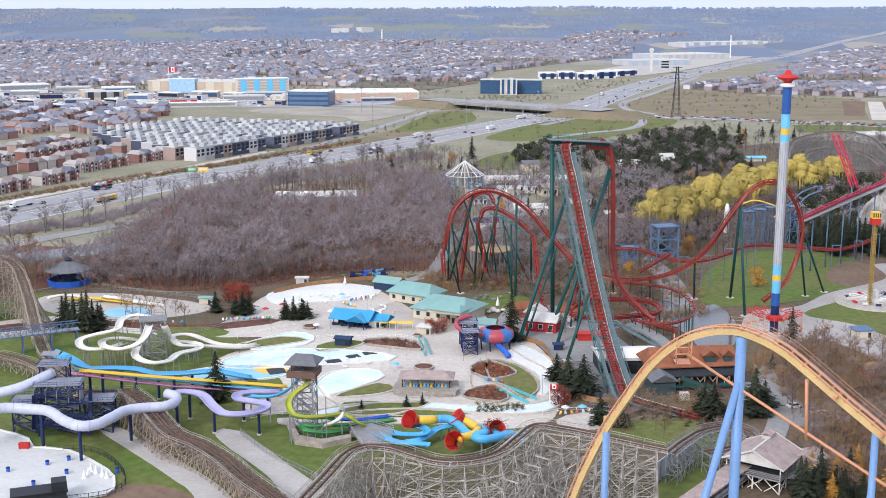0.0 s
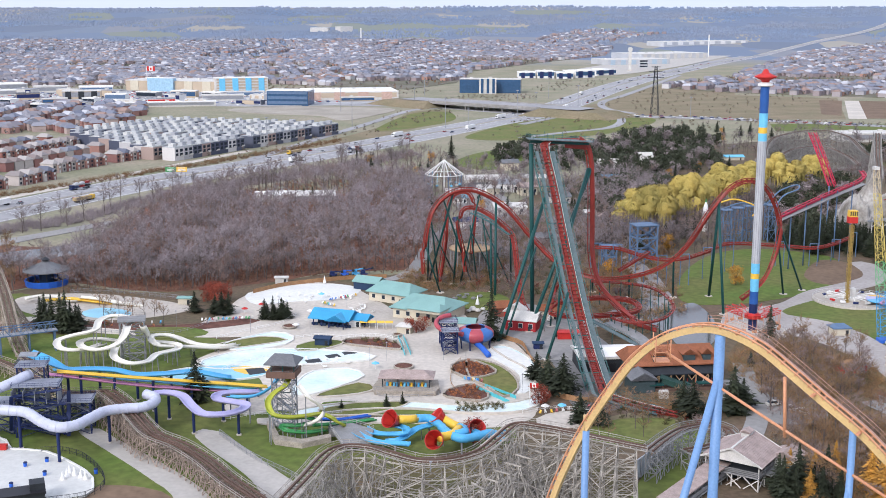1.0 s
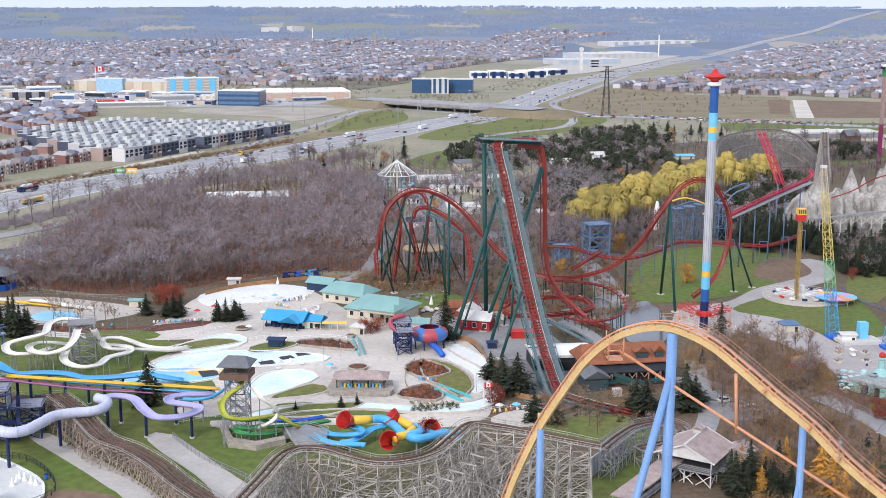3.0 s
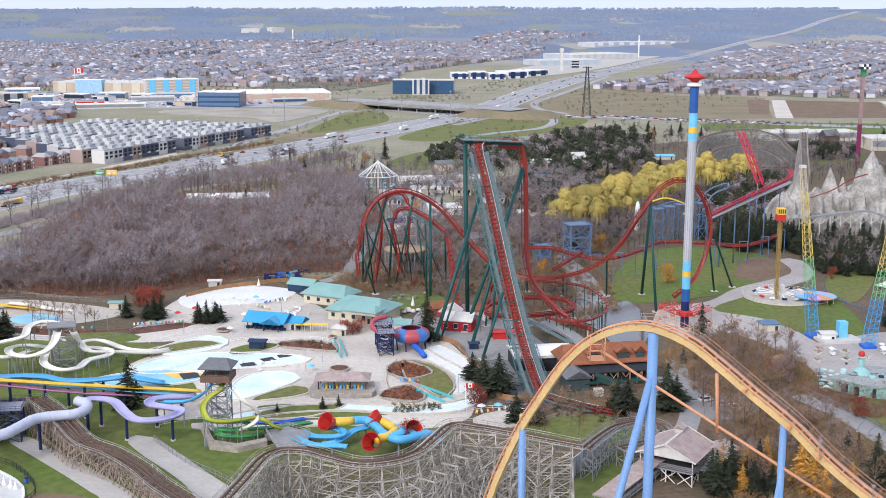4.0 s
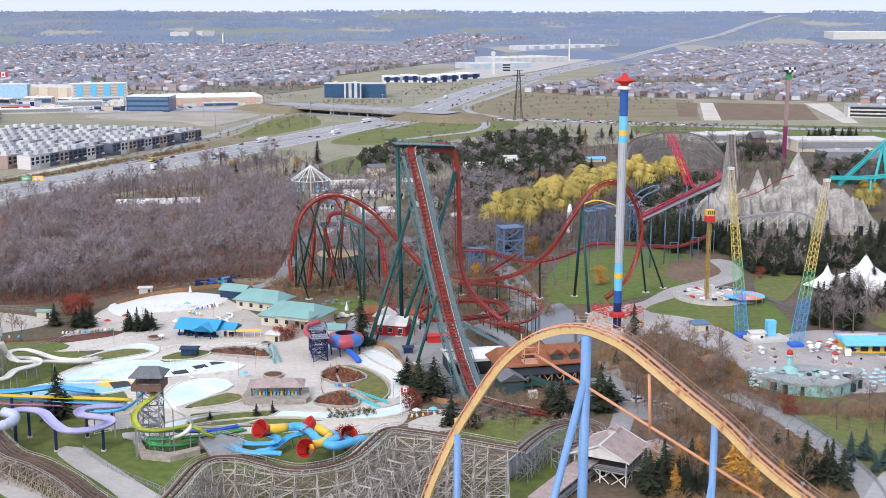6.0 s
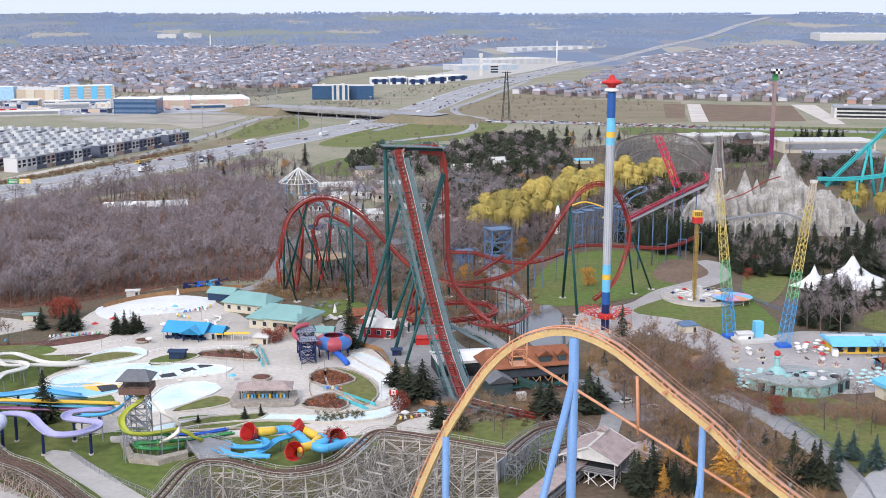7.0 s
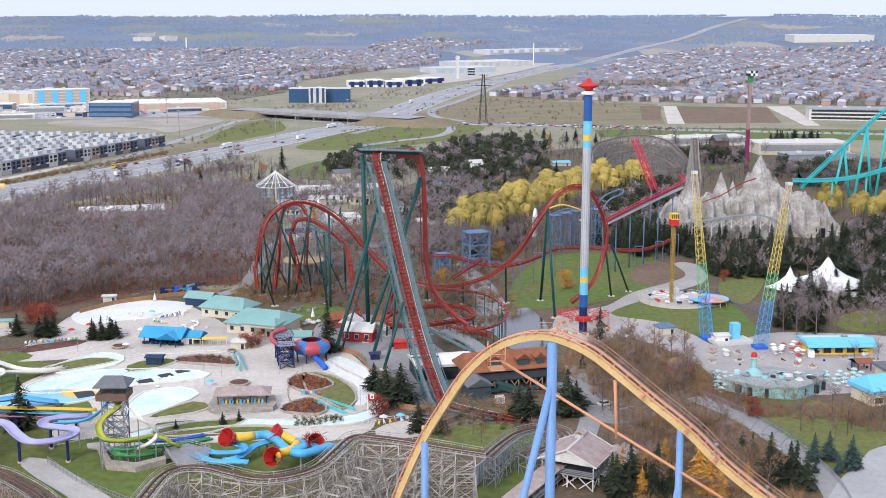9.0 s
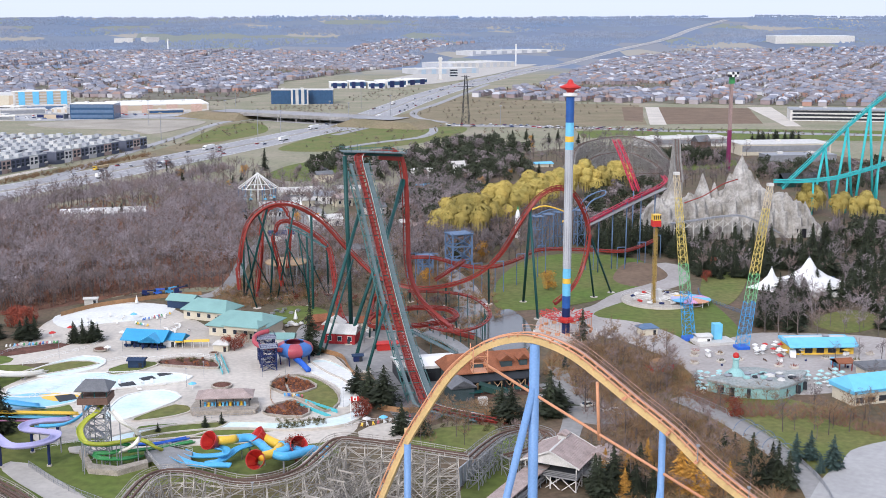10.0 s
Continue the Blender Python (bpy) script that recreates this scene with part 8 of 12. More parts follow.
def wooden_track(t, b, pts, bents=True, every=2.6, shift=0.0, batter=(3.0, 6.5), side=-1, material=None, floor=0.0, dark=TIMBERD, walk=True, rails=True):
    """A timber track with laminated rails, catwalks, hand rails and braced bents to the ground."""
    material = material or TIMBER
    rows = [(p + s * shift, s, Vector((0, 0, 1))) for p, s, u in frames(spline(pts, 1.3))]
    for k in (-0.75, 0.75) if rails else ():
        part("rail_beam", Geo().sweep(rows, [(k - 0.2, -0.3), (k + 0.2, -0.3), (k + 0.2, 0.14), (k - 0.2, 0.14)]), dark, t, world=b)
    if rails:
        ties = Geo()
        for p, s, u in rows:
            ties.beam(p - s * 1.2 - u * 0.4, p + s * 1.2 - u * 0.4, 0.24, 0.2)
        part("tie_bed", ties, material, t, world=b)
    if walk:
        for k in (-1.7, 1.7):
            part("catwalk", Geo().sweep(rows, [(k - 0.22, -0.5), (k + 0.22, -0.5), (k + 0.22, -0.4), (k - 0.22, -0.4)]), material, t, world=b)
            g = Geo()
            o = k * 1.18
            g.sweep(rows, [(o - 0.05, 0.6), (o + 0.05, 0.6), (o + 0.05, 0.72), (o - 0.05, 0.72)])
            g.sweep(rows, [(o - 0.04, 0.1), (o + 0.04, 0.1), (o + 0.04, 0.18), (o - 0.04, 0.18)])
            for p, s, u in rows[::2]:
                g.beam(p + s * o - u * 0.4, p + s * o + u * 0.7, 0.08)
            part("hand_rail", g, material, t, world=b)
    if not bents:
        return rows
    last, length, prev = -9.0, 0.0, None
    allow, bay = Geo(), 0
    thick = 0.17
    for i in range(1, len(rows)):
        length += (rows[i][0] - rows[i - 1][0]).length
        if length - last < every:
            continue
        last = length
        p, s, u = rows[i]
        top = p.z - 0.5
        if top < floor + 1:
            prev = None
            continue
        g = Geo()
        at = lambda o, z: Vector((p.x + s.x * o, p.y + s.y * o, z))
        # each leg: its offset at the ground and at its head, and the head's height
        stand = [(-1.5, -1.5, top), (1.5, 1.5, top)] + [(side * (1.5 + q), side * (1.5 + q * 0.12), top * (0.97 - 0.12 * k)) for k, q in enumerate(batter) if top > q * 1.3]
        along = lambda leg, z: leg[0] + (leg[1] - leg[0]) * max(0.0, z - floor) / (leg[2] - floor)
        g.beam(at(-2.2, top), at(2.2, top), 0.22, 0.3)
        for leg in stand:
            g.beam(at(leg[0], floor), at(leg[1], leg[2]), thick, thick)
        z, flip = floor + 2.7, 1
        while z < top - 0.8:
            offs = sorted(along(leg, z) for leg in stand if leg[2] > z)
            g.beam(at(offs[0], z), at(offs[-1], z), 0.12, 0.18)
            low = sorted(along(leg, z - 2.7) for leg in stand if leg[2] > z - 2.7)
            for k in range(min(len(offs), len(low)) - 1):
                a, c = (low[k], offs[k + 1]) if flip > 0 else (low[k + 1], offs[k])
                g.beam(at(a, z - 2.7), at(c, z), 0.13, 0.18)
            z, flip = z + 2.7, -flip
        part("bent", g, material, t, world=b)
        if prev is not None:
            q, qs, qstand = prev
            was = lambda o, z: Vector((q.x + qs.x * o, q.y + qs.y * o, z))
            for k in range(min(len(stand), len(qstand))):
                l0, l1 = qstand[k], stand[k]
                cap = min(l0[2], l1[2])
                z, n = floor, bay + k
                while z < cap - 1.2:
                    e = min(z + 2.7, cap)
                    allow.beam(was(along(l0, e), e), at(along(l1, e), e), 0.09, 0.13)
                    if n % 4 != 0:
                        allow.beam(was(along(l0, z), z), at(along(l1, e), e), 0.13, 0.17)
                    else:
                        allow.beam(was(along(l0, e), e), at(along(l1, z), z), 0.13, 0.17)
                    z, n = z + 2.7, n + (1 if k % 2 else 0)
        prev, bay = (p, s, stand), bay + 1
    if allow.v:
        part("ledger_bracing", allow, material, t, world=b)["kind"] = "stuff"
    return rows


SCREEN = mat("pale_blue_grey_boards", (0.5, 0.53, 0.58), 0.8, var=0.2, scale=0.4)


def front_wooden_coaster():
    b = (*(2.2, 269.1), 0)
    t = thing("wooden_roller_coaster", b, "bleached timber roller coaster sweeping round the water slides", "roller coaster")
    wooden_track(t, b, [(-31.4, 210.9, 14.0), (-29.6, 222.0, 14.5), (-27.3, 229.6, 15.0), (-24.4, 238.6, 15.5), (-21.3, 248.8, 16.0), (-17.6, 253.6, 16.0), (-11.3, 253.9, 15.5), (-6.2, 251.0, 15.0), (0.1, 248.2, 14.5), (7.0, 249.3, 14.5), (12.7, 252.8, 15.0), (17.1, 257.7, 16.5), (21.6, 263.2, 17.5), (27.9, 261.3, 17.5), (36.8, 258.8, 16.5), (45.4, 256.0, 15.5), (50.5, 255.5, 14.5)], material=PALEWOOD, every=2.9, side=1, batter=(3.4, 7.4))
    wooden_track(t, b, [(-16.8, 231.7, 10.0), (-10.0, 236.3, 10.5), (-3.1, 238.1, 11.0), (5.1, 240.2, 11.0), (11.7, 242.1, 11.5), (18.3, 249.9, 12.0), (24.6, 257.6, 13.0), (32.2, 262.5, 12.5), (40.7, 258.1, 12.0)], material=PALEWOOD, every=4.0, side=1, batter=(3.6, 7.6), walk=False, rails=False)
    wooden_track(t, b, [(53.8, 268.0, 9.0), (59.6, 277.4, 8.6), (66.2, 285.7, 8.2), (74.0, 288.5, 7.8), (77.5, 284.9, 7.0), (72.0, 279.7, 6.0), (64.2, 275.8, 6.0)], material=GREYWOOD, every=2.6, batter=())
    # pale screen wall at the end of the turn
    part("screen_wall", Geo().beam((51.0, 270.5, 2.6), (55.8, 277.4, 2.6), 0.3, 5.2), SCREEN, t, world=b)
    part("screen_wall", Geo().beam((56.0, 277.7, 1.6), (63.4, 288.3, 1.6), 0.3, 3.2), SCREEN, t, world=b)
    for k in range(9):
        p = Vector((51.0, 270.5, 0)).lerp(Vector((63.4, 288.3, 0)), k / 8)
        part("wall_post", Geo().beam((p.x + 0.25, p.y - 0.2, 0), (p.x + 0.25, p.y - 0.2, 5.4 if k < 4 else 3.5), 0.22), GREYWOOD, t, world=b)
    # lamps along the catwalk
    for p in ((1.6, 243.0, 14.0),):
        part("flood_lamp", Geo().lathe([(0.1, 0), (0.1, 2), (0.35, 2.1), (0.35, 2.3)], 8, p), GREY, t, world=b)


front_wooden_coaster()


def left_wooden_coaster():
    b = (*(-66.9, 295.5), 0)
    t = thing("wooden_roller_coaster", b, "brown timber roller coaster with twin tracks beside the slides", "roller coaster")
    line = [(-87.4, 316.6, 8.5), (-80.8, 307.9, 8.0), (-74.1, 297.1, 7.0), (-68.2, 288.4, 6.0), (-60.4, 282.1, 5.5), (-52.4, 272.8, 5.0), (-45.7, 261.8, 5.0), (-36.6, 248.3, 5.5), (-28.3, 233.9, 6.5)]
    wooden_track(t, b, line, shift=-1.2, batter=(2.2,), side=-1, every=2.6, material=REDWOOD, walk=False)
    wooden_track(t, b, line, shift=1.2, batter=(1.6,), side=1, every=2.6, material=REDWOOD, walk=False)
    rows = frames(spline([Vector(p) for p in line], 1.3))
    for k in (-2.75, 2.75):
        g = Geo()
        for z in (0.2, 0.75):
            g.sweep([(p + s * k + Vector((0, 0, z)), s, Vector((0, 0, 1))) for p, s, u in rows], [(-0.06, -0.06), (0.06, -0.06), (0.06, 0.06), (-0.06, 0.06)])
        for p, s, u in rows[::2]:
            g.beam(p + s * k + Vector((0, 0, -0.5)), p + s * k + Vector((0, 0, 0.8)), 0.1)
        part("hand_rail", g, PALEWOOD, t, world=b)
    b2 = (*(-145.3, 398.8), 0)
    t = thing("wooden_roller_coaster", b2, "tall brown timber coaster hill beside the woods", "roller coaster")
    wooden_track(t, b2, [(-173.0, 407.3, 14.0), (-169.1, 418.8, 20.0), (-165.0, 424.6, 22.5), (-160.6, 426.6, 22.5), (-155.1, 424.1, 20.5), (-151.0, 418.6, 16.5), (-146.8, 411.4, 12.0), (-141.0, 399.0, 7.0), (-134.5, 384.6, 3.6), (-127.0, 369.8, 2.5), (-114.3, 349.6, 4.0)], batter=(3, 7), side=-1, every=2.8, material=TIMBER)
    wooden_track(t, b2, [(-151.8, 366.4, 5.0), (-139.8, 363.2, 5.0), (-128.8, 356.9, 4.5), (-118.6, 346.7, 4.0), (-102.5, 327.3, 5.0), (-87.4, 316.6, 8.5)], batter=(2,), every=2.6)


left_wooden_coaster()


def foot_bridge():
    a, c = Vector((-148.5, 372.5, 7.0)), Vector((-121.7, 386.4, 7.0))
    t = thing("truss_footbridge", (a + c) / 2 - Vector((0, 0, 7)), "blue grey steel truss footbridge", "footbridge")
    b = (a + c) / 2 - Vector((0, 0, 7))
    d = (c - a).normalized()
    s = Vector((-d.y, d.x, 0))
    part("deck", Geo().beam(a, c, 3.2, 0.4), GREY, t, world=b)
    n = 16
    for k in (-1.6, 1.6):
        g = Geo()
        g.beam(a + s * k + Vector((0, 0, 2.6)), c + s * k + Vector((0, 0, 2.6)), 0.25)
        g.beam(a + s * k, c + s * k, 0.3)
        for i in range(n):
            p, q = a.lerp(c, i / n) + s * k, a.lerp(c, (i + 1) / n) + s * k
            up = Vector((0, 0, 2.6))
            g.beam(p, p + up, 0.16)
            g.beam(p + (up if i % 2 else up * 0), q + (up * 0 if i % 2 else up), 0.13)
        part("side_truss", g, STEELB, t, world=b)
    for f in (0.1, 0.4, 0.7, 0.97):
        p = a.lerp(c, f)
        for k in (-1.4, 1.4):
            part("column", Geo().rod((p.x + s.x * k, p.y + s.y * k, 0), p + s * k, 0.25), STEELB, t, world=b)


foot_bridge()



# ---------------------------------------------------------------- lodges and right hand rides
def grey_store():
    c = (58.1, 364.4)
    t = thing("station_building", c, "dark station building with a white roof below the lift hill", "building", turn=0.06)
    part("wall", Geo().box(0, 0, 0, 19, 13, 5), DARK, t)
    part("roof", Geo().gable(0, 0, 5, 19, 13, 1.3, 0.6, 0, 0), WHITE, t)
    # black panels on the closed wall paint the shade inside the openings
    for x in (-6, 0, 6):
        part("opening", Geo().box(x, -6.55, 0, 3.6, 0.15, 3.2), BLACK, t)
    part("fascia", Geo().box(0, -7.0, 4.6, 20, 0.3, 0.8), OFFWHITE, t)


grey_store()


def timber_lodge():
    c = (75.5, 352.6)
    t = thing("timber_lodge", c, "two-storey teal lodge with an orange brown shingle roof", "lodge", turn=0.12)
    GT = mat("teal_grey_boards", (0.05, 0.075, 0.08), 0.75, island=0.2)
    part("wall", Geo().box(0, 0, 0, 26, 12, 6.4), GT, t)
    part("roof", Geo().gable(0, 0, 6.2, 26, 12, 4.2, 1.6, 0, 1.5, 0.35), ROOFR, t)
    part("porch_roof", Geo().add([(-14.5, -9.6, 4.2), (14.5, -9.6, 4.2), (14.5, -5.5, 6.4), (-14.5, -5.5, 6.4), (-14.5, -9.6, 3.9), (14.5, -9.6, 3.9), (14.5, -5.5, 6.1), (-14.5, -5.5, 6.1)], [(0, 1, 2, 3), (7, 6, 5, 4), (4, 5, 1, 0), (5, 6, 2, 1), (6, 7, 3, 2), (7, 4, 0, 3)]), DARK, t)
    for i in range(8):
        part("porch_post", Geo().box(-13.5 + i * 3.85, -9.2, 0, 0.3, 0.3, 4.0), mat("pale_log", (0.36, 0.24, 0.14), 0.8) if i == 0 else bpy.data.materials["pale_log"], t)
    for i in range(6):
        part("window", Geo().box(-10.5 + i * 4.2, -6.05, 3.6, 1.8, 0.15, 1.4), GLASSD, t)
        part("window", Geo().box(-10.5 + i * 4.2, -6.05, 0.9, 2.2, 0.15, 1.7), GLASSD, t)
    for x in (-5, 4.5, 10):
        d = part("dormer", Geo().box(x, -4.6, 7.2, 3.6 if x < 6 else 2.4, 3.4, 2.0), GT, t)
        part("dormer_roof", Geo().gable(x, -4.2, 9.1, 3.8, 3.8 if x < 6 else 2.6, 1.6, 0.45, math.pi / 2), ROOFR, d)
        part("window", Geo().box(x, -6.15, 7.8, 1.2, 0.12, 1.1), GLASSD, t)
    wing = part("wing", Geo().box(-12, -10, 0, 7, 8, 4.2), GT, t)
    part("wing_roof", Geo().gable(-12, -10, 4.1, 8, 7, 2.2, 0.6, math.pi / 2), ROOFK, t)
    part("deck", Geo().box(2, -11.5, 0, 24, 4, 1.1), TIMBERD, t)
    for i in range(7):
        x = -11 + i * 3.85
        part("porch_brace", Geo().beam((x, -9.3, 2.2), (x + 1.3, -9.3, 3.9), 0.22).beam((x, -9.3, 2.2), (x - 1.3, -9.3, 3.9), 0.22), bpy.data.materials["pale_log"], t)
    part("green_stair_roof", Geo().beam((-6.0, -11.0, 4.2), (3.0, -15.5, 1.6), 3.2, 0.35), mat("bottle_green_paint", (0.02, 0.06, 0.05), 0.6), t, "dark green sloping stair roof")
    part("green_stair_side", Geo().beam((-6.0, -12.6, 3.2), (3.0, -17.0, 0.8), 0.2, 1.5), bpy.data.materials["bottle_green_paint"], t)
    part("grey_tank", Geo().box(-7.5, -19, 0, 2.6, 1.8, 2.4), OFFWHITE, t, "pale grey plant box")
    for x in (-8, 0, 7):
        part("green_awning", Geo().box(x, -13, 2.2, 4.5, 2.4, 0.3), TEAL, t)
    # folded patio parasols and chairs on the deck
    for i in range(9):
        part("parasol", Geo().rod((-8 + i * 2.5, -12, 1.1), (-8 + i * 2.5, -12, 3.4), 0.16, 6, 0.04), REDB if i % 3 else WHITE, t)


timber_lodge()


def front_lodge():
    c = (77.2, 272.4)
    t = thing("shingle_lodge", c, "grey boarded lodge on stilts with a faded shingle roof", "lodge", turn=0.95)
    L, W = 13.4, 13.6
    part("floor_deck", Geo().box(0, 0, 3.2, L, W, 0.35), GREYWOOD, t)
    # solid block in dark paint for the hall's shaded inside
    part("wall", Geo().box(1.6, 0.4, 3.5, L - 3.6, W - 2.4, 3.2), DARK, t, "solid hall block, painted dark for its inner shade")
    for k in (-1, 1):
        rise, run = 3.4, W / 2 + 0.9
        for n in range(15):
            f0, f1 = n / 15, (n + 1) / 15 + 0.012
            y0, y1 = k * run * (1 - f0), k * run * (1 - f1)
            z0, z1 = 6.5 + rise * f0, 6.5 + rise * f1
            a, lift = L / 2 + 0.8, 0.1
            part("shingle_course", Geo().add([(-a, y0, z0 + lift), (a, y0, z0 + lift), (a, y1, z1), (-a, y1, z1), (-a, y0, z0 - 0.15), (a, y0, z0 - 0.15), (a, y1, z1 - 0.25), (-a, y1, z1 - 0.25)], [(0, 1, 2, 3), (7, 6, 5, 4), (4, 5, 1, 0), (5, 6, 2, 1), (6, 7, 3, 2), (7, 4, 0, 3)]), ROOFP, t)
    part("ridge_cap", Geo().beam((-L / 2 - 0.8, 0, 9.95), (L / 2 + 0.8, 0, 9.95), 0.5, 0.2), OFFWHITE, t)
    for k in (-1, 1):
        x = k * (L / 2 + 0.1)
        part("gable_end", Geo().add([(x - 0.1, -W / 2, 6.4), (x - 0.1, W / 2, 6.4), (x - 0.1, 0, 9.7), (x + 0.1, -W / 2, 6.4), (x + 0.1, W / 2, 6.4), (x + 0.1, 0, 9.7)], [(0, 1, 2), (5, 4, 3), (0, 3, 4, 1), (1, 4, 5, 2), (2, 5, 3, 0)]), OFFWHITE, t, "pale boarded gable")
        part("barge_board", Geo().beam((x + k * 0.75, -W / 2 - 0.9, 6.5), (x + k * 0.75, 0, 9.95), 0.12, 0.4).beam((x + k * 0.75, W / 2 + 0.9, 6.5), (x + k * 0.75, 0, 9.95), 0.12, 0.4), OFFWHITE, t)
    cupola = part("cupola", Geo().box(4.2, 0.6, 9.2, 2.4, 2.0, 1.3), OFFWHITE, t)
    part("cupola_roof", Geo().gable(4.2, 0.6, 10.5, 2.4, 2.0, 0.7, 0.3), ROOFP, cupola)
    wing = part("wing", Geo().box(6.4, -9.6, 3.5, 6.0, 5.4, 2.4), OFFWHITE, t)
    part("wing_roof", Geo().gable(6.4, -9.0, 5.9, 6.0, 6.6, 1.6, 0.5, 0, 0, 0.25), ROOFP, wing)
    part("wing_deck", Geo().box(3.4, -9.4, 3.1, 12, 5.6, 0.3), GREYWOOD, wing)
    for u in (-L / 2 + 0.2, -2.2, 2.2, L / 2 - 0.2):
        for v in (-W / 2 + 0.2, 0, W / 2 - 0.2):
            part("stilt", Geo().box(u, v, 0, 0.28, 0.28, 3.3), OFFWHITE, t)
            if abs(v) > 1:
                part("porch_post", Geo().box(u, v, 3.5, 0.22, 0.22, 3.0), OFFWHITE, t)
    for v in (-W / 2 + 0.2, -W / 2 + 4.4):
        part("brace", Geo().beam((-L / 2 + 0.1, v, 0.2), (-L / 2 + 0.1, v + 3.6, 3.1), 0.2).beam((-L / 2 + 0.1, v + 3.6, 0.2), (-L / 2 + 0.1, v, 3.1), 0.2), OFFWHITE, t)
    part("brace", Geo().beam((-L / 2, -W / 2 + 0.2, 0.2), (-2.2, -W / 2 + 0.2, 3.1), 0.2).beam((-2.2, -W / 2 + 0.2, 0.2), (-L / 2, -W / 2 + 0.2, 3.1), 0.2), OFFWHITE, t)
    for z in (3.9, 4.3, 4.7):
        part("railing", Geo().box(-L / 2, 0, z, 0.1, W, 0.14).box(0, -W / 2, z, L, 0.1, 0.14), GREYWOOD, t)
    # added block whose dark paint gives the shade under the deck
    part("undercroft", Geo().box(2.4, 1, 0, 7, 8, 3.0), DARK, t, "dark-painted block for the shade below the deck")
    # covered ramp running down towards the lawn
    a, e = (74.0, 274.4), (54.7, 251.3)
    t2 = thing("covered_ramp", a, "long queue ramp with a faded shingle roof", "queue shelter")
    b = (*a, 0)
    d = (Vector(e) - Vector(a)).normalized()
    s = Vector((-d.y, d.x))
    p0, p1 = Vector((*a, 4.6)), Vector((*e, 3.4))
    part("roof", Geo().beam(p0, p1, 5.2, 0.3), ROOFP, t2, world=b)
    part("floor", Geo().beam(p0 - Vector((0, 0, 3.0)), p1 - Vector((0, 0, 3.0)), 4.4, 0.3), GREYWOOD, t2, world=b)
    for i in range(10):
        for k in (-2, 2):
            q = p0.lerp(p1, i / 9)
            part("post", Geo().box(q.x + s.x * k, q.y + s.y * k, 0, 0.2, 0.2, q.z), GREYWOOD, t2, world=b)
    for k in (-2.1, 2.1):
        off = Vector((s.x * k, s.y * k, -1.9))
        part("railing", Geo().beam(p0 + off, p1 + off, 0.1, 0.9), GREYWOOD, t2, world=b)


front_lodge()


def mountain():
    """A sculpted rock mountain: pleated walls under leaning spires."""
    base = Vector((265.3, 587.4))
    t = thing("rock_mountain", base, "grey sculpted artificial rock mountain with sharp spires", "mountain")
    spires = [(-1.7, 4, 46, 21), (6, 2, 34, 12), (-41, 0, 34, 13), (-23.5, 4, 34, 14), (-15.4, 6, 31, 9), (13, 0, 29, 13), (22, -2, 25, 13), (31, -4, 19, 11), (-48, -3, 25, 10), (-31, 0, 27, 10), (-8, -6, 27, 11), (-50, -8, 18, 9)]
    step = lambda v: max(0.0, min(1.0, v)) ** 2 * (3 - 2 * max(0.0, min(1.0, v)))
    n = 190
    g = Geo()
    W, D = 104.0, 44.0
    for j in range(70):
        for i in range(n + 1):
            x, y = -62 + W * i / n, -20 + D * j / 69
            wx, wy = x + 3 * noise.noise((x * 0.13, y * 0.13, 1)), y + 3 * noise.noise((x * 0.13, y * 0.13, 9))
            top = float(np.interp(wx, [-58, -52, -40, -30, -12, -4, 8, 20, 30, 36, 40], [0, 13, 19, 16, 16, 22, 21, 18, 14, 7, 0]))
            d = min(wy + 14 + 3 * math.sin(x * 0.35) + 2 * math.sin(x * 0.9), 18 - wy)
            z = 1.2 * top * (0.6 * step(d / 2.2) + 0.4 * step((d - 5) / 3))
            for px, py, ph, pr in spires:
                f = max(0.0, 1 - math.hypot(x - px, y - py) / (pr * (1 + 0.3 * noise.noise((x * 0.16, y * 0.16, px)))))
                z = max(z, ph * f ** 1.05)
            if z > 0.2:
                z *= 0.88 + 0.3 * abs(noise.noise((x * 0.13, y * 0.13, 5.0))) + 0.1 * abs(noise.noise((x * 0.4, y * 0.4, 5.0)))
                z += 0.9 * noise.noise((x * 0.5, y * 0.5, 2.0)) * min(1, z / 6)
            g.v.append((x, y, z - 0.4))
    for j in range(69):
        for i in range(n):
            a = j * (n + 1) + i
            g.f.append((a, a + 1, a + n + 2, a + n + 1))
    part("rock", g, ROCK, t)
    # solid black block: the dark of the cave is painted, not hollow
    part("cave", Geo().box(24, -13.5, 0, 5, 6, 5.5), BLACK, t)
    part("cave_lintel", Geo().box(24, -16.6, 5.2, 7, 1.0, 1.2), ROCK, t)
    # white trestle and ride track across its face
    g = Geo()
    for i in range(9):
        x = -48 + i * 5.2
        g.beam((x, -22, 0), (x, -22, 13.5 - 0.6 * abs(i - 5)), 0.35)
        g.beam((x, -22, 8), (x + 5.2, -22, 12), 0.25)
        g.beam((x + 5.2, -22, 8), (x, -22, 12), 0.25)
    part("trestle", g, OFFWHITE, t)
    path = frames(spline([(-50, -22, 11), (-38, -23, 12.5), (-25, -23, 14), (-14, -24, 14.5), (-6, -24, 12), (2, -24, 8), (8, -24, 5)], 2))
    part("ride_track", Geo().sweep(path, [(-0.9, -0.5), (0.9, -0.5), (0.9, 0.3), (-0.9, 0.3)]), GREY, t)
    path = frames(spline([(-40, -14, 20), (-30, -16, 24), (-20, -14, 29), (-10, -10, 31)], 2))
    part("ride_track", Geo().sweep(path, ring(0.3, 6)), REDT, t)


mountain()


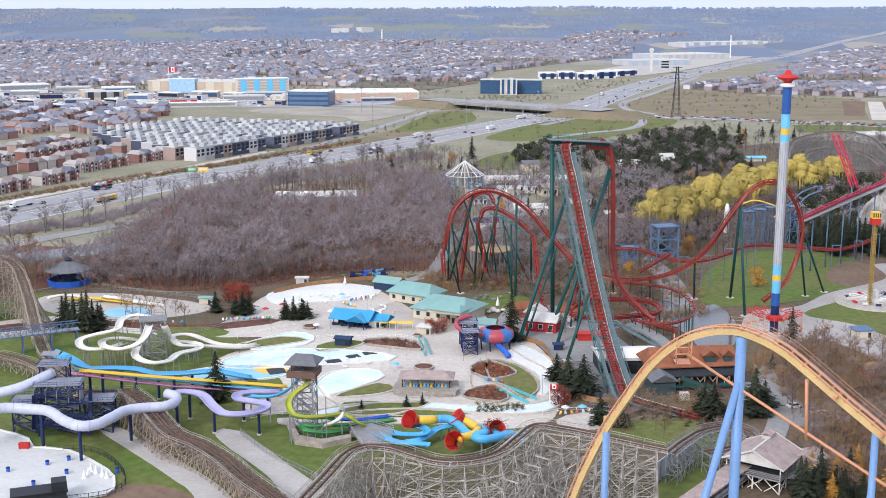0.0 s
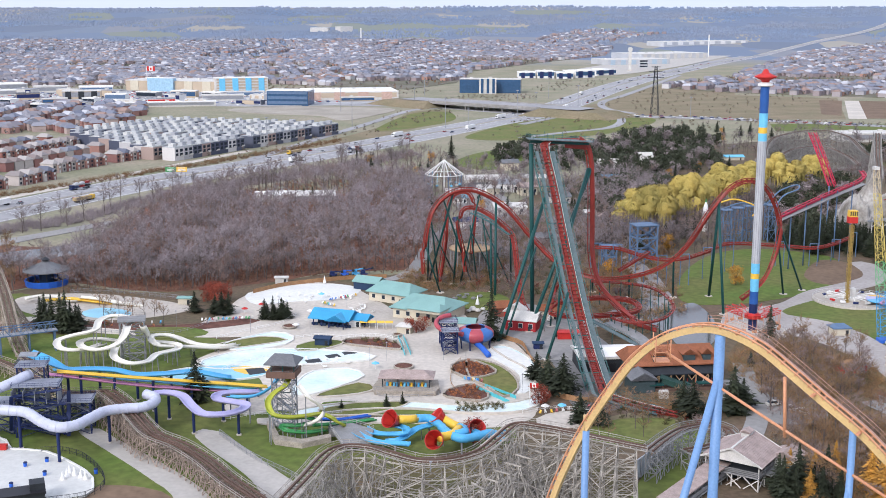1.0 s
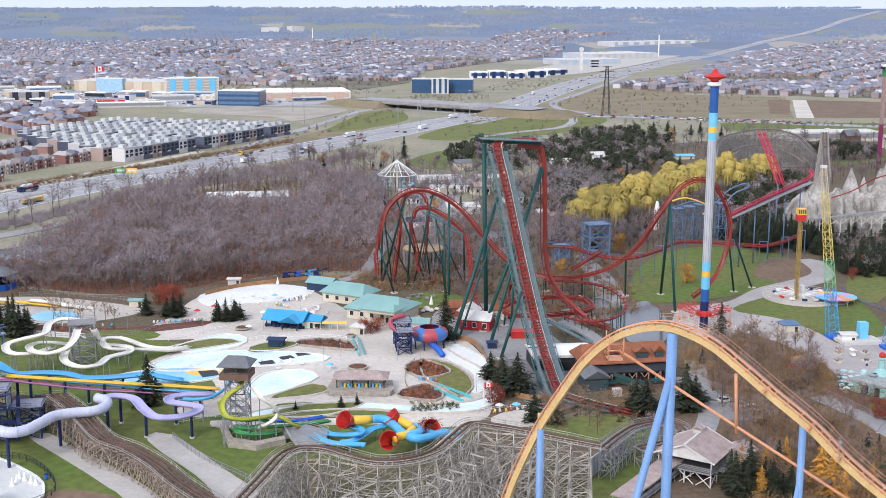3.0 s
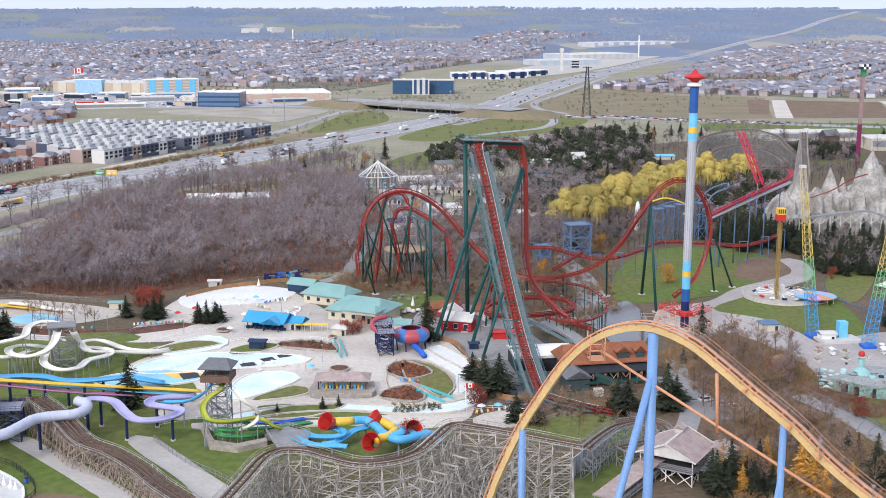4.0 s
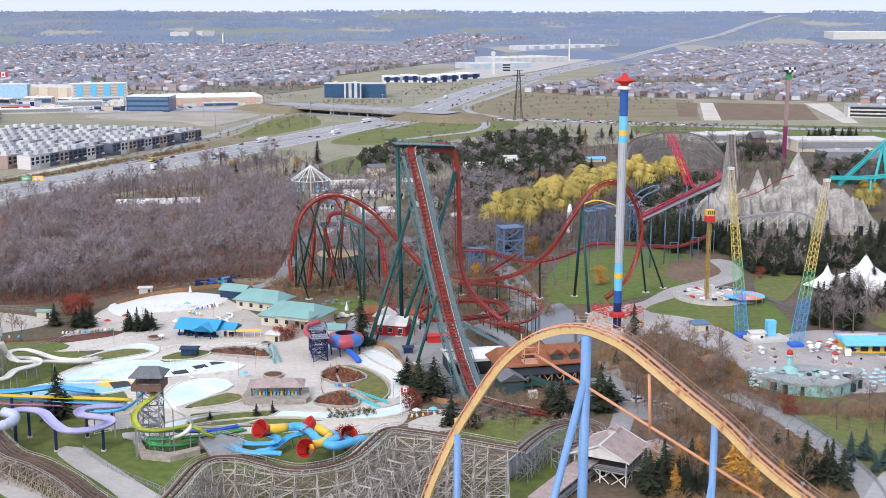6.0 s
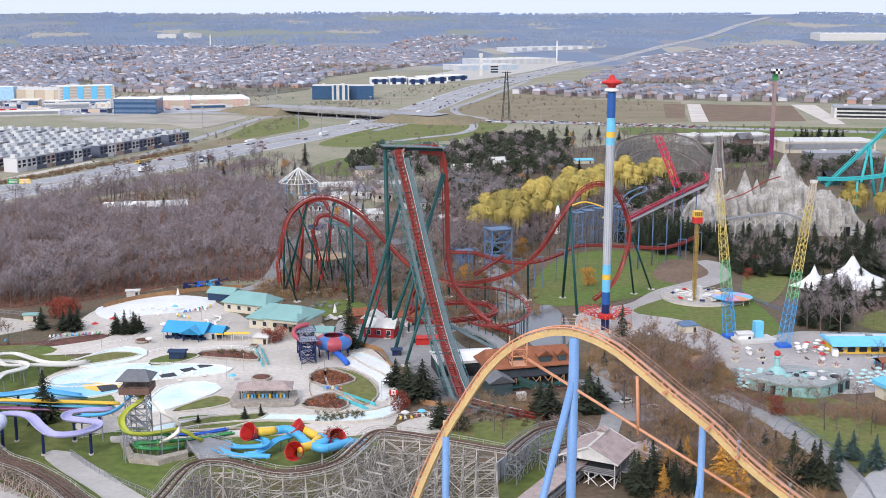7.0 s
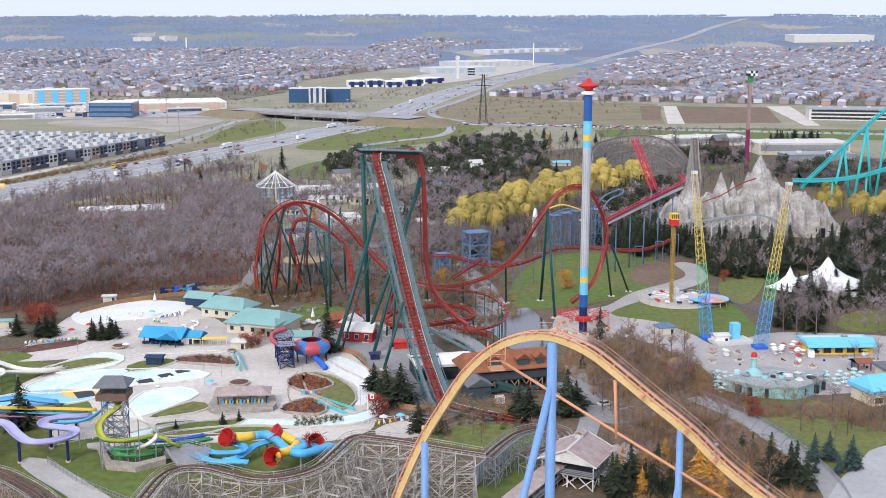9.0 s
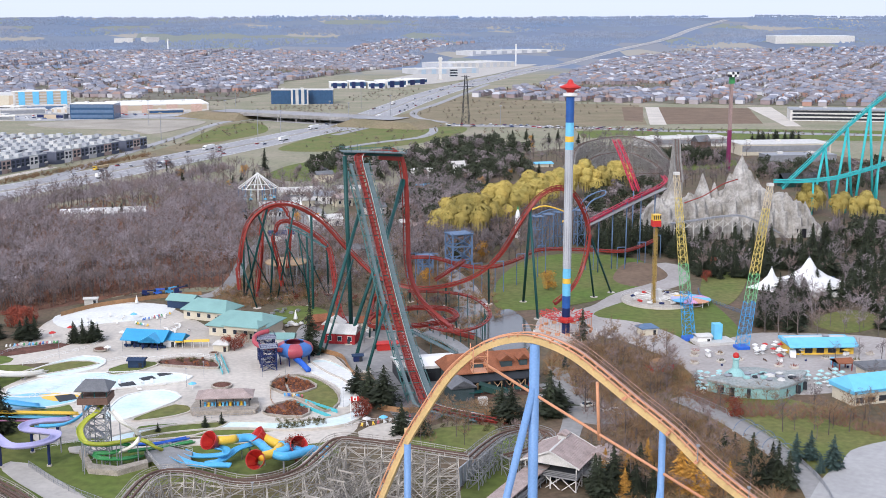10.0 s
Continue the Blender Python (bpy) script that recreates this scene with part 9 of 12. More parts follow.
def lattice(g, p, q, w0, w1, n, bar):
    """A square lattice mast."""
    p, q = Vector(p), Vector(q)
    cs = [(-1, -1), (1, -1), (1, 1), (-1, 1)]
    at = lambda f, c, w: p.lerp(q, f) + Vector((c[0] * w / 2, c[1] * w / 2, 0))
    for i in range(n):
        f0, f1 = i / n, (i + 1) / n
        a, b = w0 + (w1 - w0) * f0, w0 + (w1 - w0) * f1
        for k in range(4):
            c, d = cs[k], cs[(k + 1) % 4]
            g.beam(at(f0, c, a), at(f1, c, b), bar)
            g.beam(at(f0, c, a), at(f1, d, b), bar * 0.7)
            g.beam(at(f1, c, b), at(f1, d, b), bar * 0.7)


def sling_ride():
    b = Vector((163.2, 383.0)).to_3d()
    t = thing("sling_shot_ride", b, "two leaning lattice masts painted yellow, green and blue", "tower ride")
    for foot, top in ((Vector((157.8, 391.6)).to_3d(), Vector((161.5, 420.0, 55.9))), (Vector((171.2, 377.2)).to_3d(), Vector((189.5, 400.0, 53.8)))):
        cols = [(0.0, 0.28, mat("mast_blue", (0.03, 0.3, 0.6), 0.5)), (0.28, 0.45, mat("mast_green", (0.16, 0.45, 0.2), 0.5)), (0.45, 0.85, mat("mast_yellow", (0.6, 0.47, 0.13), 0.5)), (0.85, 1.0, mat("mast_sand", (0.55, 0.45, 0.3), 0.5))]
        for f0, f1, m in cols:
            g = Geo()
            lattice(g, foot.lerp(top, f0), foot.lerp(top, f1), 3.6 - 2.0 * f0, 3.6 - 2.0 * f1, max(3, int(26 * (f1 - f0))), 0.17)
            part("mast_section", g, m, t, world=b)
        part("mast_foot", Geo().box(foot.x, foot.y, 0, 4.4, 4.4, 1.2), BLUE, t, world=b)
        part("mast_head", Geo().box(*(top - Vector((0, 0, 0.3))), 2.0, 2.0, 1.0), OFFWHITE, t, world=b)
    c = (164.4, 385.8)
    part("launch_deck", Geo().box(c[0], c[1], 0, 14, 8, 1.2, 0.1), OFFWHITE, t, world=b)
    part("control_hut", Geo().box(c[0] + 2, c[1] + 2, 1.2, 3, 3, 5.5), SKYB, t, world=b)
    part("capsule", Geo().lathe([(0.2, 1.3), (1.2, 2.0), (1.2, 2.8), (0.2, 3.4)], 10, (c[0] - 3, c[1], 0)), REDB, t, world=b)


sling_ride()


def frog_tower():
    b = (163.2, 444.3)
    t = thing("small_drop_tower", b, "slim yellow tower with a red and yellow carriage on top", "tower ride")
    part("mast", Geo().box(0, 0, 0, 0.7, 0.7, 31.5), mat("mast_ochre", (0.4, 0.27, 0.08), 0.6), t)
    g = Geo()
    lattice(g, (0, 0, 0.5), (0, 0, 31), 1.3, 1.3, 22, 0.13)
    part("mast_lattice", g, bpy.data.materials["mast_ochre"], t)
    part("carriage", Geo().box(0, 0, 32, 3.3, 3.0, 2.4), REDB, t, "red carriage")
    part("carriage_top", Geo().box(0, 0, 34.4, 3.1, 2.8, 2.4), YELLOWP, t, "yellow carriage roof")
    for i in range(4):
        part("seat_stripe", Geo().box(-1.2 + i * 0.8, -1.5, 34.9, 0.4, 0.1, 1.6), DARK, t)


frog_tower()


def plane_ride():
    c = (167.2, 449.5)
    t = thing("jet_carousel", c, "white fenced carousel with little red and blue jets", "carousel ride")
    part("platform", Geo().lathe([(15, 0), (15, 0.7), (14.5, 0.8)], 32), CONCRETE, t)
    for z in (1.1, 1.8):
        part("fence_rail", Geo().lathe([(15.05, z), (15.05, z + 0.09), (14.95, z + 0.09), (14.95, z)], 32, caps=False), OFFWHITE, t)
    for i in range(24):
        a = 2 * math.pi * i / 24
        part("fence_post", Geo().box(15 * math.cos(a), 15 * math.sin(a), 0.6, 0.1, 0.1, 1.25), OFFWHITE, t)
    part("inner_floor", Geo().lathe([(14.6, 0.7), (14.6, 0.86)], 32), PLAZA, t)
    part("hub", Geo().lathe([(4, 0.8), (4, 1.6), (1.6, 2.2), (1.2, 5.0), (0.3, 5.6)], 16), OFFWHITE, t)
    for i in range(14):
        a = 2 * math.pi * i / 14
        c2, s2 = math.cos(a), math.sin(a)
        part("arm", Geo().rod((2 * c2, 2 * s2, 2), (9.5 * c2, 9.5 * s2, 2.2), 0.15), WHITE, t)
        part("jet", Geo().box(10.4 * c2, 10.4 * s2, 1.5, 0.8, 2.0, 0.7, a).box(10.4 * c2, 10.4 * s2, 1.8, 1.9, 0.6, 0.2, a), (REDB, WHITE, NAVY, OFFWHITE)[i % 4], t)
    e = (177.9, 441.7)
    t = thing("target_carousel", e, "flat round ride with striped pastel top", "carousel ride")
    for k, m in enumerate((PINK, SKYB, YELLOWP, LAV, SLIDEB, PINK, ORANGE, SKYB)):
        a0, a1 = math.pi * k / 4, math.pi * (k + 1) / 4
        vs = [(0, 0, 3.4)] + [(8 * math.cos(a0 + (a1 - a0) * i / 4), 8 * math.sin(a0 + (a1 - a0) * i / 4), 2.6) for i in range(5)]
        g = Geo().add(vs + [(x, y, z - 0.25) for x, y, z in vs], [(0, i, i + 1) for i in range(1, 5)] + [(5, 6 + i, 5 + i) for i in range(1, 5)] + [(i, 5 + i, 6 + i, i + 1) for i in range(1, 5)])
        part("canopy_segment", g, m, t)
    part("hub", Geo().lathe([(5, 0), (5, 0.8), (1.2, 1.0), (1.2, 2.8)], 16), OFFWHITE, t)
    for i in range(10):
        a = 2 * math.pi * i / 10
        part("post", Geo().rod((7.2 * math.cos(a), 7.2 * math.sin(a), 0), (7.2 * math.cos(a), 7.2 * math.sin(a), 2.7), 0.1), WHITE, t)


plane_ride()


def drop_tower():
    b = Vector((364.7, 843.3)).to_3d()
    t = thing("drop_tower", b, "tall slim maroon and white drop tower with chequered head", "tower ride")
    top = 72.0
    part("mast", Geo().box(0, 0, 0, 2.4, 2.4, top * 0.42), mat("maroon_steel", (0.22, 0.03, 0.1), 0.5), t)
    part("mast_upper", Geo().box(0, 0, top * 0.42, 2.2, 2.2, top * 0.48), mat("grey_red_steel", (0.36, 0.25, 0.23), 0.5), t)
    part("mast_neck", Geo().box(0, 0, top * 0.9, 3.2, 3.2, top * 0.07), SLIDEG, t)
    for i in range(4):
        for j in range(2):
            part("head_panel", Geo().box(-2.6 + i * 1.75, -2.0, top * 0.97 + j * 1.8, 1.75, 4.5, 1.8), WHITE if (i + j) % 2 else BLACK, t)


drop_tower()


def tents():
    c = (239.8, 459.7)
    t = thing("tensile_tent", c, "white tensile tent roof with two peaks over a stage", "tent", turn=-0.25)
    for k, (x, y, r, h) in enumerate(((-2, 2, 17, 13), (-19, -6, 9, 10))):
        g = Geo()
        n = 16
        for ring_i, (f, z) in enumerate(((1.0, 2.6), (0.66, 4.4), (0.4, 6.6), (0.16, 10.2), (0.03, 15.0))):
            for i in range(n):
                a = 2 * math.pi * i / n
                sag = 0.86 if i % 4 else 1.15
                g.v.append((x + r * f * sag * math.cos(a), y + r * f * sag * math.sin(a), z / 15 * h))
        for j in range(4):
            for i in range(n):
                p, q = j * n + i, j * n + (i + 1) % n
                g.f.append((p, q, q + n, p + n))
        ob = part("canopy", g, WHITE, t, "", True)
        so = ob.modifiers.new("cloth", "SOLIDIFY")
        so.thickness = 0.1
        part("mast", Geo().rod((x, y, 0), (x, y, h + 0.8), 0.25), GREY, t)
    part("stage", Geo().box(0, 2, 0, 22, 12, 1.2), DARK, t)
    part("stage_wall", Geo().box(0, 7, 1.2, 20, 0.6, 3), NAVYW, t)
    for k in range(5):
        part("seat_row", Geo().box(-2, -6 - 2.4 * k, 0.0, 24 + k * 2, 1.1, 0.5 + 0.2 * k), OFFWHITE, t)


tents()


def shop(name, c, sx, sy, h, wallm, roofm, label, turn=0.0, flat=True):
    t = thing(name, c, label, "shop", turn=turn)
    part("wall", Geo().box(0, 0, 0, sx, sy, h), wallm, t)
    part("roof_edge", Geo().box(0, 0, h, sx + 1.6, sy + 1.6, 0.9), roofm, t)
    part("roof_deck", Geo().box(0, 0, h + 0.9, sx - 0.6, sy - 0.6, 0.06), ROOFK if roofm is not SKYB else OFFWHITE, t)
    # flat dark panels: the openings' inner shade is only painted on
    for i in range(int(sx // 4)):
        part("opening", Geo().box(-sx / 2 + 2.4 + i * 4, -sy / 2 - 0.06, 0.9, 2.6, 0.16, 1.7), DARK, t)
    part("roof_unit", Geo().box(sx * 0.15, sy * 0.1, h + 0.9, 2.0, 1.6, 1.1), GREY, t)
    return t


shop("burger_shop", (195.5, 370.1), 22, 10, 3.4, YELLOWP, SKYB, "yellow snack shop with a sky blue sloped roof edge", -0.12)
part("sloped_roof", Geo().add([(-12, -7.5, 3.6), (12, -7.5, 3.6), (12, -2, 5.6), (-12, -2, 5.6), (-12, -7.5, 3.3), (12, -7.5, 3.3), (12, -2, 5.3), (-12, -2, 5.3)], [(0, 1, 2, 3), (7, 6, 5, 4), (4, 5, 1, 0), (5, 6, 2, 1), (6, 7, 3, 2), (7, 4, 0, 3)]), SKYB, bpy.data.objects["burger_shop"])
shop("blue_roof_shop", (187.8, 318.9), 22, 10, 4, CREAMW, SKYB, "cream shop under a bright sky blue roof", 0.15)
part("sloped_roof", Geo().gable(0, 0, 4.9, 22, 11, 3.2, 0.8, 0, 2), SKYB, bpy.data.objects["blue_roof_shop"])
shop("washroom", (199.5, 338.6), 10, 6, 3.6, CREAMW, ROOFK, "cream washroom block with a grey flat roof", 0.0)
hut("blue_roof_kiosk", (145.5, 401.6), 6, 5, 2.8, 1.2, CREAMW, STEELB, "small kiosk with a slate blue roof", "kiosk", 0.1, 2)
hut("ride_cabin", (160.6, 386.5), 5, 4, 3, 0.5, WHITE, OFFWHITE, "white ride cabin beside the masts", "cabin")
hut("ochre_kiosk", (134.1, 358.3), 8, 6, 2.8, 1.0, REDB, SAND, "red kiosk with a flat ochre roof", "kiosk", 0.2, 2)
hut("red_shelter", (193.2, 347.9), 5, 5, 3, 1.0, REDT, ROOFR, "red timber shelter on the concourse", "shelter", 0, 0, 0.5, 0, True)


def coral_building():
    AQUA = mat("aqua_stucco", (0.3, 0.52, 0.5), 0.7, var=0.25, scale=0.2)
    c = (157.8, 332.7)
    t = thing("coral_building", c, "low aqua stucco building shaped like coral", "building", turn=0.08)
    r = random.Random(4)
    pts = [(15 * math.cos(a) * (1 + 0.16 * math.sin(5 * a)), 9 * math.sin(a) * (1 + 0.2 * math.cos(4 * a))) for a in [2 * math.pi * i / 28 for i in range(28)]]
    part("wall", Geo().prism(pts, 0, 3.4), AQUA, t)
    part("roof", Geo().prism([(x * 1.04, y * 1.04) for x, y in pts], 3.4, 4.1), mat("stained_grey_roof", (0.36, 0.36, 0.34), 0.9, var=0.45, scale=0.25, fine=1.5, second=(0.24, 0.28, 0.27)), t)
    for i in range(26):
        a, q = r.uniform(0, 6.28), r.uniform(0, 0.9)
        part("roof_rock", Geo().lathe([(r.uniform(0.5, 1.6), 0), (r.uniform(0.8, 1.6), 0.5), (0.6, 0.7)], 7, (13 * q * math.cos(a), 7 * q * math.sin(a), 4.1)), (OFFWHITE, GREY, AQUA, DARK)[i % 4], t)
    part("spire", Geo().lathe([(3.4, 4.0), (2.0, 5.2), (1.0, 6.0), (0.9, 8.5), (1.3, 9), (1.2, 9.4)], 10, (-6, 5, 0)), AQUA, t, "aqua spire")
    part("spire_cap", Geo().lathe([(0.9, 9.4), (1.0, 10.0), (0.8, 10.7), (0.2, 11)], 10, (-6, 5, 0)), REDB, t, "red cap")
    for i in range(7):
        a = math.pi * (1.05 + 0.13 * i)
        part("window", Geo().box(14.4 * math.cos(a), 9.2 * math.sin(a), 0.6, 1.6, 1.0, 2.4, a), DARK, t)


coral_building()


def parasol_sets():
    AQUAC = mat("aqua_canvas", (0.42, 0.66, 0.66), 0.8)
    r = random.Random(3)
    places = [(p, m) for zone, n, m in (([(141.1, 348.8), (152.4, 350.6), (147.5, 334.5), (137.6, 330.5)], 12, 0), ([(177.6, 342.4), (191.0, 343.8), (184.5, 328.0), (172.8, 327.2)], 14, 1), ([(173.1, 375.4), (196.4, 380.2), (188.1, 365.7), (172.4, 367.0)], 26, 2)) for p, m in [(q, m) for q in scatter(zone, n, 2.2, 40 + m)]]
    for p, m in places:
        t = thing("parasol_table", p, ("pale aqua", "pale aqua", "red or white")[m] + " parasol over a picnic table", "parasol", "parasols on the concourse")
        part("canopy", Geo().lathe([(1.05, 2.0), (1.0, 2.12), (0.1, 2.5)], 8), (AQUAC, AQUAC, REDB if r.random() < 0.5 else WHITE)[m], t)
        part("pole", Geo().rod((0, 0, 0), (0, 0, 2.3), 0.05), WHITE, t)
        part("table", Geo().box(0, 0, 0.7, 1.4, 1.4, 0.06).box(0, 0, 0, 0.4, 0.4, 0.7), WHITE, t)


parasol_sets()


def cyan_coaster():
    b = Vector((464.7, 799.2)).to_3d()
    t = thing("cyan_roller_coaster", b, "huge cyan steel roller coaster behind the mountain", "roller coaster")
    track(t, b, [(310.7, 640.0, 17.3), (324.0, 650.0, 24.0), (344.3, 660.0, 36.8), (368.5, 670.0, 52.4), (394.6, 680.0, 67.4), (426.4, 690.0, 85.7), (455.4, 700.0, 92.2)], 1.8, CYAN, 4, 1.3, CYAN, 5, rail=0.25, drop=0.6)
    track(t, b, [(305.3, 640.0, 21.4), (322.7, 640.0, 21.0), (343.7, 640.0, 22.5), (367.5, 645.0, 26.7), (380.3, 650.0, 28.8), (412.1, 660.0, 35.6)], 1.8, CYAN, 4, 1.3, CYAN, 5, rail=0.25, drop=0.6)
    for px in ((364.1, 668.0, 48.2), (381.3, 674.0, 59.4), (346.5, 661.0, 38.0), (397.6, 681.0, 69.1)):
        for k in (-9, 9):
            post(t, b, (px[0] + k, px[1] + k * 0.6, 0), px, 0.8, CYAN)
    for px in ((329.7, 640.0, 21.5), (351.8, 642.0, 23.4), (373.9, 647.0, 27.6)):
        post(t, b, (px[0], px[1], 0), px, 0.6, CYAN)
    part("station", Geo().box(*(377.3, 754.2), 0, 26, 10, 6), TEAL, t, world=b)
    part("station_roof", Geo().gable(*(377.3, 754.2), 6, 26, 10, 3), DARK, t, world=b)


cyan_coaster()


BACKW = mat("grey_bleached_timber", (0.3, 0.285, 0.265), 0.85, var=0.3, scale=0.3, island=0.3)


def back_wooden_coaster():
    c = Vector((288.2, 863.6)).to_3d()
    t = thing("wooden_roller_coaster", c, "large grey timber coaster structure behind the willows", "roller coaster")
    b = tuple(c)
    wooden_track(t, b, [(232.6, 808.7, 8.0), (249.7, 854.3, 18.0), (274.2, 877.5, 22.0), (297.8, 880.9, 23.0), (310.5, 865.3, 20.0), (309.3, 830.8, 14.0), (314.5, 821.0, 8.0), (302.1, 804.5, 5.0), (275.3, 799.6, 5.0)], every=3.8, batter=(4, 9, 14), material=BACKW, walk=True)
    wooden_track(t, b, [(232.0, 792.6, 10.0), (257.2, 822.0, 16.0), (283.0, 836.0, 16.0), (293.0, 815.2, 12.0), (295.3, 797.7, 8.0)], every=4.2, batter=(4, 9), material=BACKW, walk=True)
    wooden_track(t, b, [(232.8, 600.0, 27.2), (236.5, 612.0, 32.2), (240.9, 626.0, 38.3), (245.7, 640.0, 44.6), (247.6, 646.0, 44.9), (251.6, 656.0, 39.0)], every=3.0, batter=(4,), material=BACKW)


back_wooden_coaster()


def pink_coaster():
    b = (*(258.4, 761.1), 0)
    t = thing("red_roller_coaster", b, "crimson steel coaster with steep lift between the willows", "roller coaster")
    CRIM = mat("crimson_track_paint", (0.5, 0.03, 0.07), 0.45)
    for k in (0, 1):
        dx = 5 * k
        track(t, b, [(x + dx * 0.6, y + dx * 0.3, z) for x, y, z in ((193.7, 560.0, 29.0), (193.3, 572.0, 38.1), (193.2, 584.0, 45.9), (192.9, 592.0, 51.2))], 1.4, CRIM, 2, 0.6, CRIM, 2.5, rail=0.22)
    track(t, b, [(152.1, 500.0, 24.9), (168.5, 515.0, 28.2), (185.6, 530.0, 31.3), (201.5, 545.0, 33.6), (206.9, 552.0, 35.3), (208.0, 560.0, 36.5)], 1.8, CRIM, 2, 0.8, CRIM, 2.5, rail=0.2)
    g = Geo()
    part("concrete_trough", Geo().sweep(frames(spline([(151.5, 498.0, 24.3), (167.9, 513.0, 27.0), (184.9, 528.0, 30.0), (203.6, 543.0, 33.3)], 3)), [(-1.3, -1.0), (1.3, -1.0), (1.3, -0.7), (-1.3, -0.7)]), GREYWOOD, t, world=b)
    for p in ((159.4, 507.0, 26.1), (168.1, 514.0, 27.8), (177.4, 522.0, 29.5), (187.3, 531.0, 31.1), (197.8, 541.0, 32.6), (193.4, 560.0, 29.0)):
        post(t, b, (p[0], p[1], 0), p, 0.3, STEELB)


pink_coaster()


def suspended_coaster():
    b = (*(76.7, 429.7), 0)
    t = thing("red_suspended_coaster", b, "red coaster winding on slate blue frames above a pond", "roller coaster")
    pts = [(73.0, 495.2, 13.0), (82.2, 492.7, 13.0), (89.6, 481.1, 12.5), (97.6, 474.4, 12.0), (107.3, 476.7, 12.0), (119.2, 488.0, 12.5), (132.2, 502.6, 13.0), (157.2, 512.7, 10.0), (172.1, 512.6, 9.0), (185.4, 522.9, 9.0), (196.8, 533.8, 10.0)]
    track(t, b, pts, 1.4, REDT, 2, 0.7, REDT, 3, rail=0.16)
    ring2 = [(64.1, 445.8, 9.5), (71.6, 445.5, 9.2), (80.4, 442.9, 8.9), (87.1, 436.0, 8.6), (89.7, 421.6, 8.3), (88.5, 407.9, 8.0), (82.9, 396.6, 7.7), (75.3, 391.6, 7.4), (69.4, 394.2, 7.1), (65.4, 401.2, 6.8)]
    track(t, b, ring2, 1.2, REDT, 2, 0.4, REDT, 2.4, rail=0.13, drop=0.35)
    track(t, b, [(75.9, 453.2, 12.0), (82.4, 453.3, 16.0), (89.0, 460.0, 18.0)], 1.4, REDT, 2, 0.7, REDT, 3, rail=0.16)
    for x, y, z in pts:
        g = Geo()
        g.beam((x - 1.8, y, 0), (x - 1.8, y, z + 1.2), 0.28)
        g.beam((x + 1.8, y, 0), (x + 1.8, y, z + 1.2), 0.28)
        g.beam((x - 1.9, y, z + 1.3), (x + 1.9, y, z + 1.3), 0.3)
        part("portal_frame", g, STEELB, t, world=b)
    for p, side, up in frames(spline(ring2, 10.0)):
        q = p + side * 1.6
        part("helix_post", Geo().rod((q.x, q.y, 0), (q.x, q.y, p.z + 0.6), 0.16, 6).beam((q.x, q.y, p.z - 0.5), (p.x, p.y, p.z - 0.5), 0.2), TEAL, t, world=b)
    c = (97.9, 519.2)
    frame_tower(t, b, c[0] + 0.5, c[1] + 2, 9.5, 8, [6, 12, 17.5], STEELB, 0.25, 0.42, False)
    frame_tower(t, b, c[0] - 16, c[1] - 6, 5, 5, [5, 9.5], STEELB, 0.25, 0.36, False)
    # grey timber trough and dark rocks at the pond's edge
    part("trough", Geo().sweep(frames(spline([(64.1, 402.7, 4.0), (70.8, 395.2, 3.0), (74.4, 383.4, 2.0), (76.8, 366.8, 1.5)], 2)), [(-2.4, -0.4), (2.4, -0.4), (2.4, 0.4), (-2.4, 0.4)]), GREYWOOD, t, world=b)


suspended_coaster()


def low_round_structure():
    b = (*(20.2, 496.4), 0)
    t = thing("round_timber_ride", b, "old round timber trestle ride with tan deck", "ride")
    c = Vector((20.7, 509.8))
    part("deck", Geo().lathe([(9.2, 9.2), (9.2, 9.7), (6, 9.8)], 24, (c.x, c.y, 0)), mat("tan_deck", (0.4, 0.27, 0.16), 0.85), t, world=b)
    for i in range(22):
        a = 2 * math.pi * i / 22
        part("post", Geo().beam((c.x + 8.8 * math.cos(a), c.y + 8.8 * math.sin(a), 0), (c.x + 8.8 * math.cos(a), c.y + 8.8 * math.sin(a), 9.3), 0.35), GREYWOOD, t, world=b)
    g = Geo()
    lattice(g, (c.x + 3, c.y + 4, 0), (c.x + 3, c.y + 4, 24), 5, 4, 8, 0.3)
    part("stair_tower", g, GREYWOOD, t, world=b)


low_round_structure()


